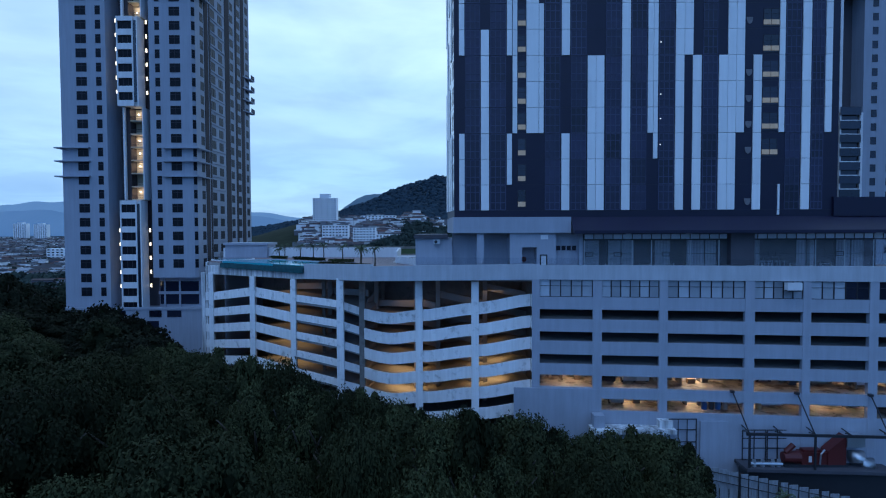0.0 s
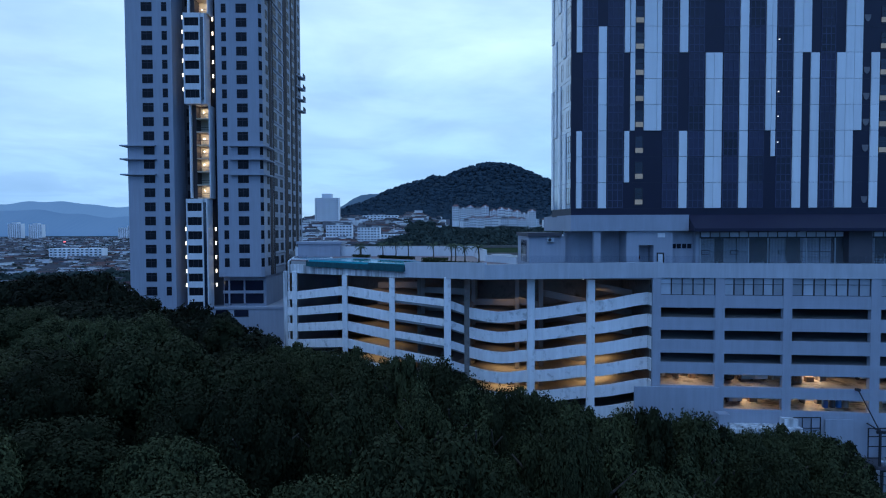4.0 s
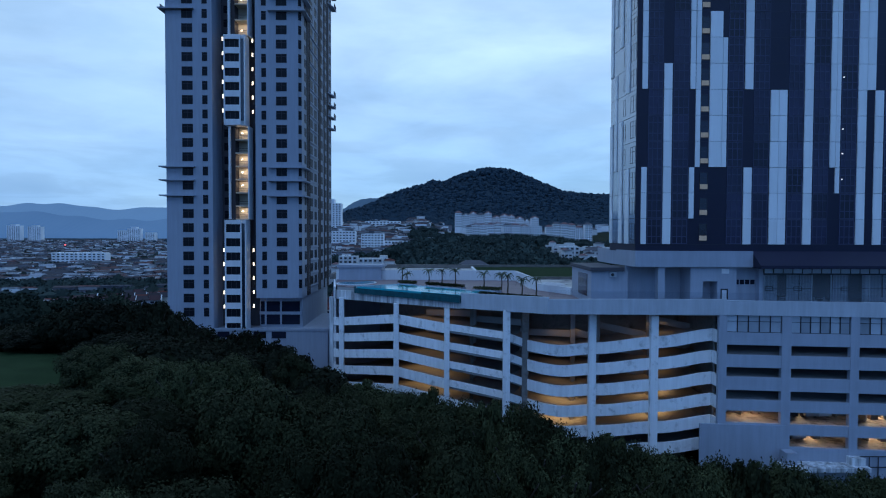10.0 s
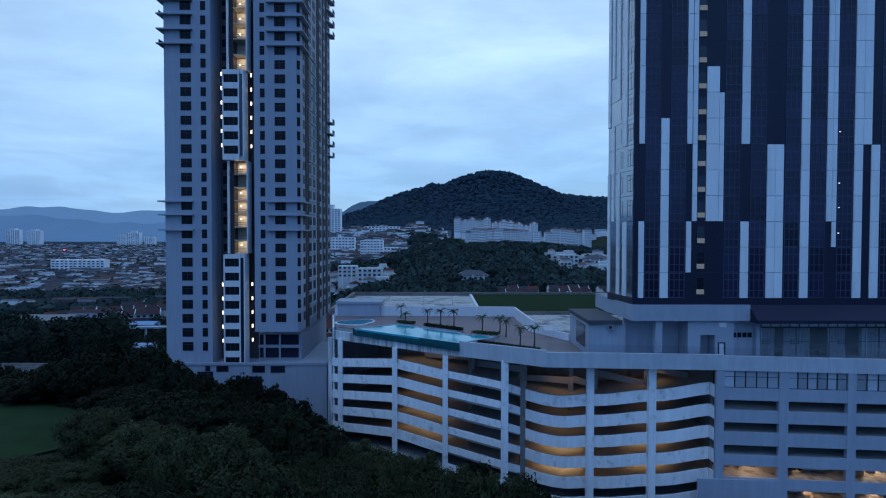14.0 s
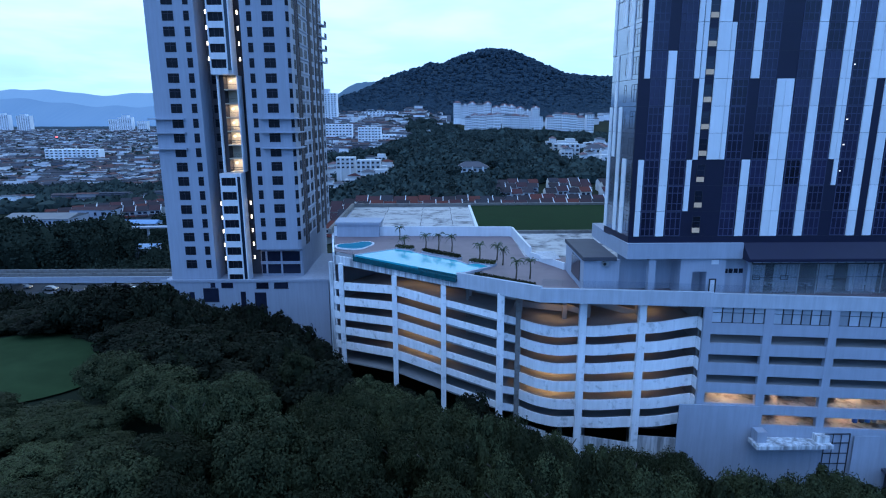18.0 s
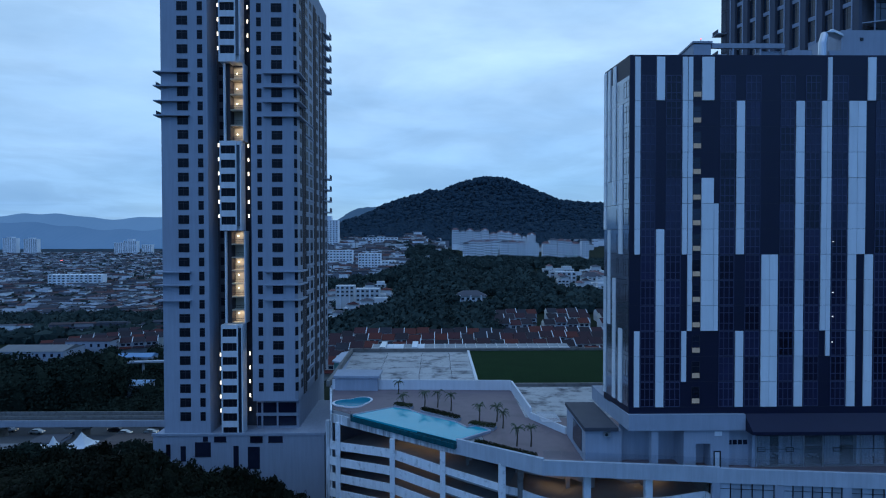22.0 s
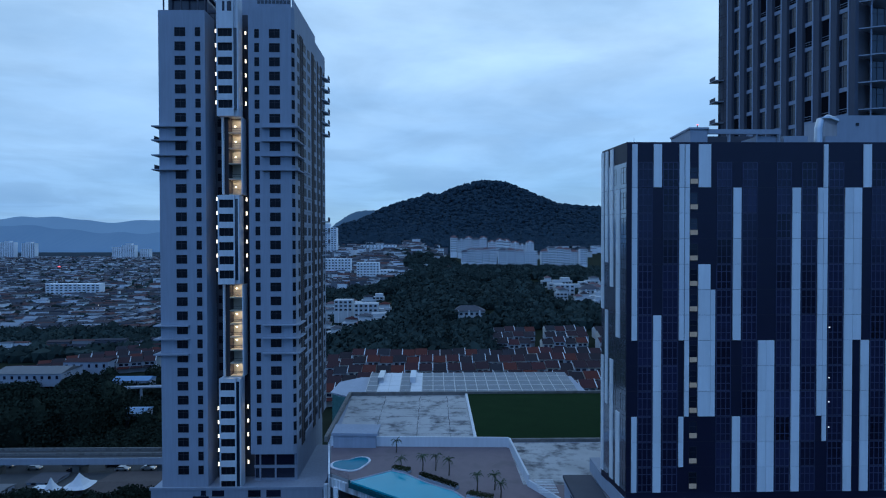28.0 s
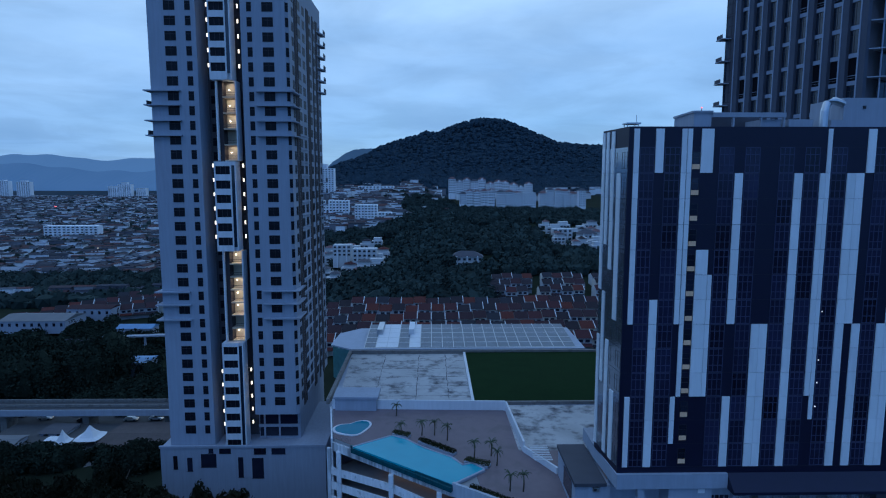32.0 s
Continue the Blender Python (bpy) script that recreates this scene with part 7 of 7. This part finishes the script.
clumps("roadside_trees", 260, lambda rs: (rs.uniform(-250, -150), rs.uniform(206, 246)), (5.0, 8.5), M_WOODSD, "dense dark trees past the viaduct", 1.25, 700, 0.6, 0.5, 8.0)
clumps("roadside_shrubs", 130, lambda rs: (rs.uniform(-148, -88), rs.uniform(202, 232)), (2.8, 5.0), M_WOODSD, "low dark trees past the viaduct", 1.1, 420, 0.5)
clumps("station_trees", 130, lambda rs: (rs.uniform(-245, -140), rs.uniform(246, 345)), (2.8, 5.2), M_WOODSD, "dark trees between the station sheds", 1.1, 260, 0.6)
clumps("yard_trees", 60, lambda rs: (rs.uniform(-150, -90), rs.uniform(141, 157)), (2.0, 3.6), M_WOODSD, "dark shrubs beside the low sheds", 1.1, 420, 0.35)
clumps("ridge_trees", 260, lambda rs: (rs.uniform(-110, 20), rs.uniform(1010, 1160)), (5, 9), M_WOODS, "dark trees between the hillside houses", 0.9, 20)
clumps("town_belt", 420, lambda rs: (rs.uniform(-470, -200), rs.uniform(430, 510)), (5, 10), M_WOODS, "belt of dark trees in the town", 0.9, 60, 0.9)


# ---- blocks of flats ----
M_FARWIN = mat("far_window", (0.03, 0.035, 0.045), 0.4, vary=0.3, scale=0.3, spec=0.2)
M_VILLA = mat("grey_white_wall", (0.58, 0.58, 0.58), 0.8, vary=0.2, scale=0.08, streak=0.1)
M_FLAT = mat("white_wall", (0.93, 0.93, 0.93), 0.8, vary=0.08, scale=0.05)


def flats(name, x, y, w, d, h, z, bays, rows, label, cap=None, group="blocks of flats", roof=None):
    f = thing(name, x, y, z, label, "flats", group)
    part("wall", Geo().box(x - w / 2, y, z - 10, x + w / 2, y + d, z + h), M_VILLA if "villa" in name else M_FLAT, f)
    if roof:
        e, top = z + h, z + h + 4.2
        part("roof", Geo().add([(x - w / 2 - 0.8, y - 1, e), (x + w / 2 + 0.8, y - 1, e), (x + w / 2 + 0.8, y + d + 1, e), (x - w / 2 - 0.8, y + d + 1, e), (x - w * 0.22, y + d / 2, top), (x + w * 0.22, y + d / 2, top)],
                               [(0, 1, 5, 4), (1, 2, 5), (2, 3, 4, 5), (3, 0, 4), (3, 2, 1, 0)]), roof, f)
        if int(x) % 2:
            part("gable", Geo().add([(x - 2.6, y - 1.3, e - 0.4), (x + 2.6, y - 1.3, e - 0.4), (x, y - 1.3, e + 3.2), (x - 2.6, y + d / 2, e - 0.4), (x + 2.6, y + d / 2, e - 0.4), (x, y + d / 2, e + 3.2)],
                                    [(0, 1, 2), (0, 2, 5, 3), (1, 4, 5, 2), (3, 5, 4), (0, 3, 4, 1)]), M_FLAT, f, "white gable")
    bw_ = w / bays
    wm = Geo().box(-bw_ * 0.25, -0.3, 0, bw_ * 0.25, 0, h / rows * 0.44).mesh("window", M_FARWIN)
    for i in range(bays):
        for k in range(rows):
            piece("window", wm, f, x - w / 2 + bw_ * (i + 0.5), y, z + h * (k + 0.25) / rows)
        if i % 2:
            part("pier", Geo().box(x - w / 2 + bw_ * i - 0.5, y - 1.2, z - 10, x - w / 2 + bw_ * i + 0.5, y, z + h + 0.5), M_BOXW, f)
    if cap:
        part("roof_room", Geo().box(x - w * 0.2, y + 1, z + h, x + w * 0.2, y + d - 1, z + h + cap), M_BOXW, f)
    return f


M_PINK = mat("faded_red_roof", (0.14, 0.075, 0.078), 0.8, vary=0.2)
W = "white block of flats with rows of balconies on the hillside"
rf = random.Random(12)
FLAT_K = 0.93
for xa, xb, yy, zz, hh in ((12, 84, 1168, 46, 27), (86, 176, 1165, 48, 18), (32, 100, 1140, 27, 24), (102, 151, 1132, 26, 26), (186, 276, 1150, 20, 30)):
    xa, xb, yy, hh, zz = FLAT_K * (xa + 21) - 21, FLAT_K * (xb + 21) - 21, FLAT_K * yy, FLAT_K * hh, 22 + FLAT_K * (zz - 28)
    n = int((xb - xa) / 12)
    for i in range(n):
        w = (xb - xa) / n
        flats("flats_block", xa + w * (i + 0.5), yy + rf.uniform(-7, 7), w - 0.8, 13, hh + rf.uniform(-5, 4), zz + rf.uniform(-2, 2), 4, max(4, round(hh / 4.2)), W, roof=M_PINK if rf.random() < 0.75 else M_ROOFD)
flats("flats_block", 151, 1047, 22, 14, 41, 1, 5, 10, "tall narrow white end block of flats")
flats("white_tower_block", -232, 1159, 46, 20, 72, 14, 8, 20, "white high-rise of flats with rows of balconies", 8)
flats("white_tower_block", -1290, 2499, 54, 24, 86, -46, 6, 18, "pale high-rise of flats far across the town", 8)
flats("white_tower_block", -1338, 2505, 44, 24, 78, -46, 5, 16, "pale high-rise of flats far across the town")
flats("white_tower_block", -1232, 2520, 40, 24, 70, -46, 5, 14, "pale high-rise of flats far across the town")
flats("hazy_tower_block", -1930, 2700, 60, 24, 74, -22, 6, 16, "hazy high-rise of flats on the far edge of town", 6)
flats("hazy_tower_block", -1850, 2720, 60, 24, 70, -22, 6, 16, "hazy high-rise of flats on the far edge of town", 6)
flats("long_white_block", -545, 872, 78, 14, 15, -16, 12, 4, "long low white school block in the town")
flats("villa_block", 8, 486, 26, 14, 12, -8, 6, 3, "grey apartment villa with a dark roof among woods", roof=M_ROOFD)
rv = random.Random(77)


def villa(x, y, label):
    """A villa of stacked volumes with terraces, dark roofs and window bands."""
    z = land(x, y)
    v = thing("villa", x, y, z, label, "villa", "hillside villas")
    w, d, h = rv.uniform(10, 17), rv.uniform(9, 12), rv.uniform(5.5, 7)
    o = rv.uniform(-2.5, 2.5)
    part("lower_storey", Geo().box(x - w / 2, y - d / 2, z - 6, x + w / 2, y + d / 2, z + h), M_VILLA, v)
    part("upper_storey", Geo().box(x - w * 0.32 + o, y - d * 0.3, z + h, x + w * 0.32 + o, y + d / 2, z + h + 3), M_VILLA, v)
    if rv.random() < 0.65:
        part("roof", Geo().add([(x - w * 0.38 + o, y - d * 0.4, z + h + 3), (x + w * 0.38 + o, y - d * 0.4, z + h + 3), (x + w * 0.38 + o, y + d * 0.55, z + h + 3), (x - w * 0.38 + o, y + d * 0.55, z + h + 3), (x + o, y + d * 0.1, z + h + 5)], [(0, 1, 4), (1, 2, 4), (2, 3, 4), (3, 0, 4)]), rv.choice((M_ROOFD, M_TILE, M_PINK)), v)
    for k in (0.5, 3.6):
        for i in range(3):
            part("window", Geo().box(x - w * 0.42 + i * w * 0.3, y - d / 2 - 0.2, z + k, x - w * 0.42 + i * w * 0.3 + w * 0.2, y - d / 2, z + k + 1.6), M_FARWIN, v)
    part("terrace_wall", Geo().box(x - w * 0.6, y - d / 2 - 4, z - 6, x + w * 0.6, y - d / 2 - 3.7, z + 1.2), M_VILLA, v)


for i in range(32):
    villa(rv.uniform(-138, -62), 458 + 5.2 * i + rv.uniform(-3, 3), "white villa with terraces among dark trees")
for i in range(22):
    villa(rv.uniform(92, 168), 545 + 6.5 * i + rv.uniform(-3, 3), "white villa on a wooded slope")
for i in range(12):
    villa(-250 + 24 * i + rv.uniform(-8, 8), rv.uniform(870, 1000), "pale villa stepping up the hillside")
flats("white_villa", -78, 500, 20, 12, 11, -2, 5, 3, "large white terraced villa among trees")
flats("white_villa", -100, 520, 16, 12, 10, 0, 4, 3, "white villa among trees")
flats("white_villa", 112, 600, 20, 12, 12, 5, 4, 3, "white villa with a mono-pitch roof on the slope")
flats("white_villa", 134, 585, 18, 12, 9, 4, 4, 2, "white villa with a dark roof on the slope", roof=M_ROOFD)
flats("hill_apartment", -120, 900, 34, 14, 20, 8, 7, 5, "pale apartment building on the hillside")
flats("hill_apartment", -175, 960, 42, 14, 18, 14, 8, 4, "pale apartment building on the hillside")
flats("hill_apartment", -90, 880, 20, 12, 14, 4, 4, 3, "white apartment building on the hillside")
flats("hill_apartment", -130, 1180, 70, 14, 12, 40, 10, 3, "long pale building high on the hillside")

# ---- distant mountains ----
# the ranges' haze is painted in as a weak blue emission
M_MOUNT = mat("mountain_haze_glow", (0.05, 0.08, 0.12), 0.95, vary=0.15, scale=0.003, emit=(0.10, 0.24, 0.50), power=0.38)
M_MOUNT2 = mat("mountain_haze_glow_far", (0.05, 0.08, 0.12), 0.95, vary=0.15, scale=0.003, emit=(0.15, 0.32, 0.60), power=0.42)
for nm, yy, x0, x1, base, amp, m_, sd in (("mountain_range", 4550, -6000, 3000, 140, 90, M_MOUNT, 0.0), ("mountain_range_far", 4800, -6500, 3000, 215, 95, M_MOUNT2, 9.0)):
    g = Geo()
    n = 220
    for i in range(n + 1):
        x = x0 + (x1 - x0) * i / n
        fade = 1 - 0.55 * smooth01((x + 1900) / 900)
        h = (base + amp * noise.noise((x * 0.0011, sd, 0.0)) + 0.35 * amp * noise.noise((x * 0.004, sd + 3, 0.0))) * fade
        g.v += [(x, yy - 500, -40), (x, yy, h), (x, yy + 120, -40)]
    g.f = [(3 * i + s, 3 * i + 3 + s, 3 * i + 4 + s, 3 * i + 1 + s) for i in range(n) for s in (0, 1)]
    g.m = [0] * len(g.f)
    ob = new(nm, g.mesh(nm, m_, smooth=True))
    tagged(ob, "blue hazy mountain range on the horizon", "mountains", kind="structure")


# a lower wooded ridge behind the left flank of the hill, its haze put in as blue glow
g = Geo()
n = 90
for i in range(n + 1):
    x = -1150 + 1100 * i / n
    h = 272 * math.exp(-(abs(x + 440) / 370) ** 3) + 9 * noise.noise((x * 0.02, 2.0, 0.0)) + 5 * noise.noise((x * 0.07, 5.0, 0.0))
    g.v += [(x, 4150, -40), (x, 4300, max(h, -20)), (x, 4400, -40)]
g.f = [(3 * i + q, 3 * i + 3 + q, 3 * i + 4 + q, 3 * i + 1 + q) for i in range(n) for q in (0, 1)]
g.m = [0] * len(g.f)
tagged(new("far_ridge", g.mesh("far_ridge", mat("ridge_haze_glow", (0.05, 0.08, 0.11), 0.95, vary=0.2, scale=0.01, emit=(0.10, 0.22, 0.42), power=0.20), smooth=True)), "hazy blue wooded ridge behind the hill", "mountains", kind="structure")
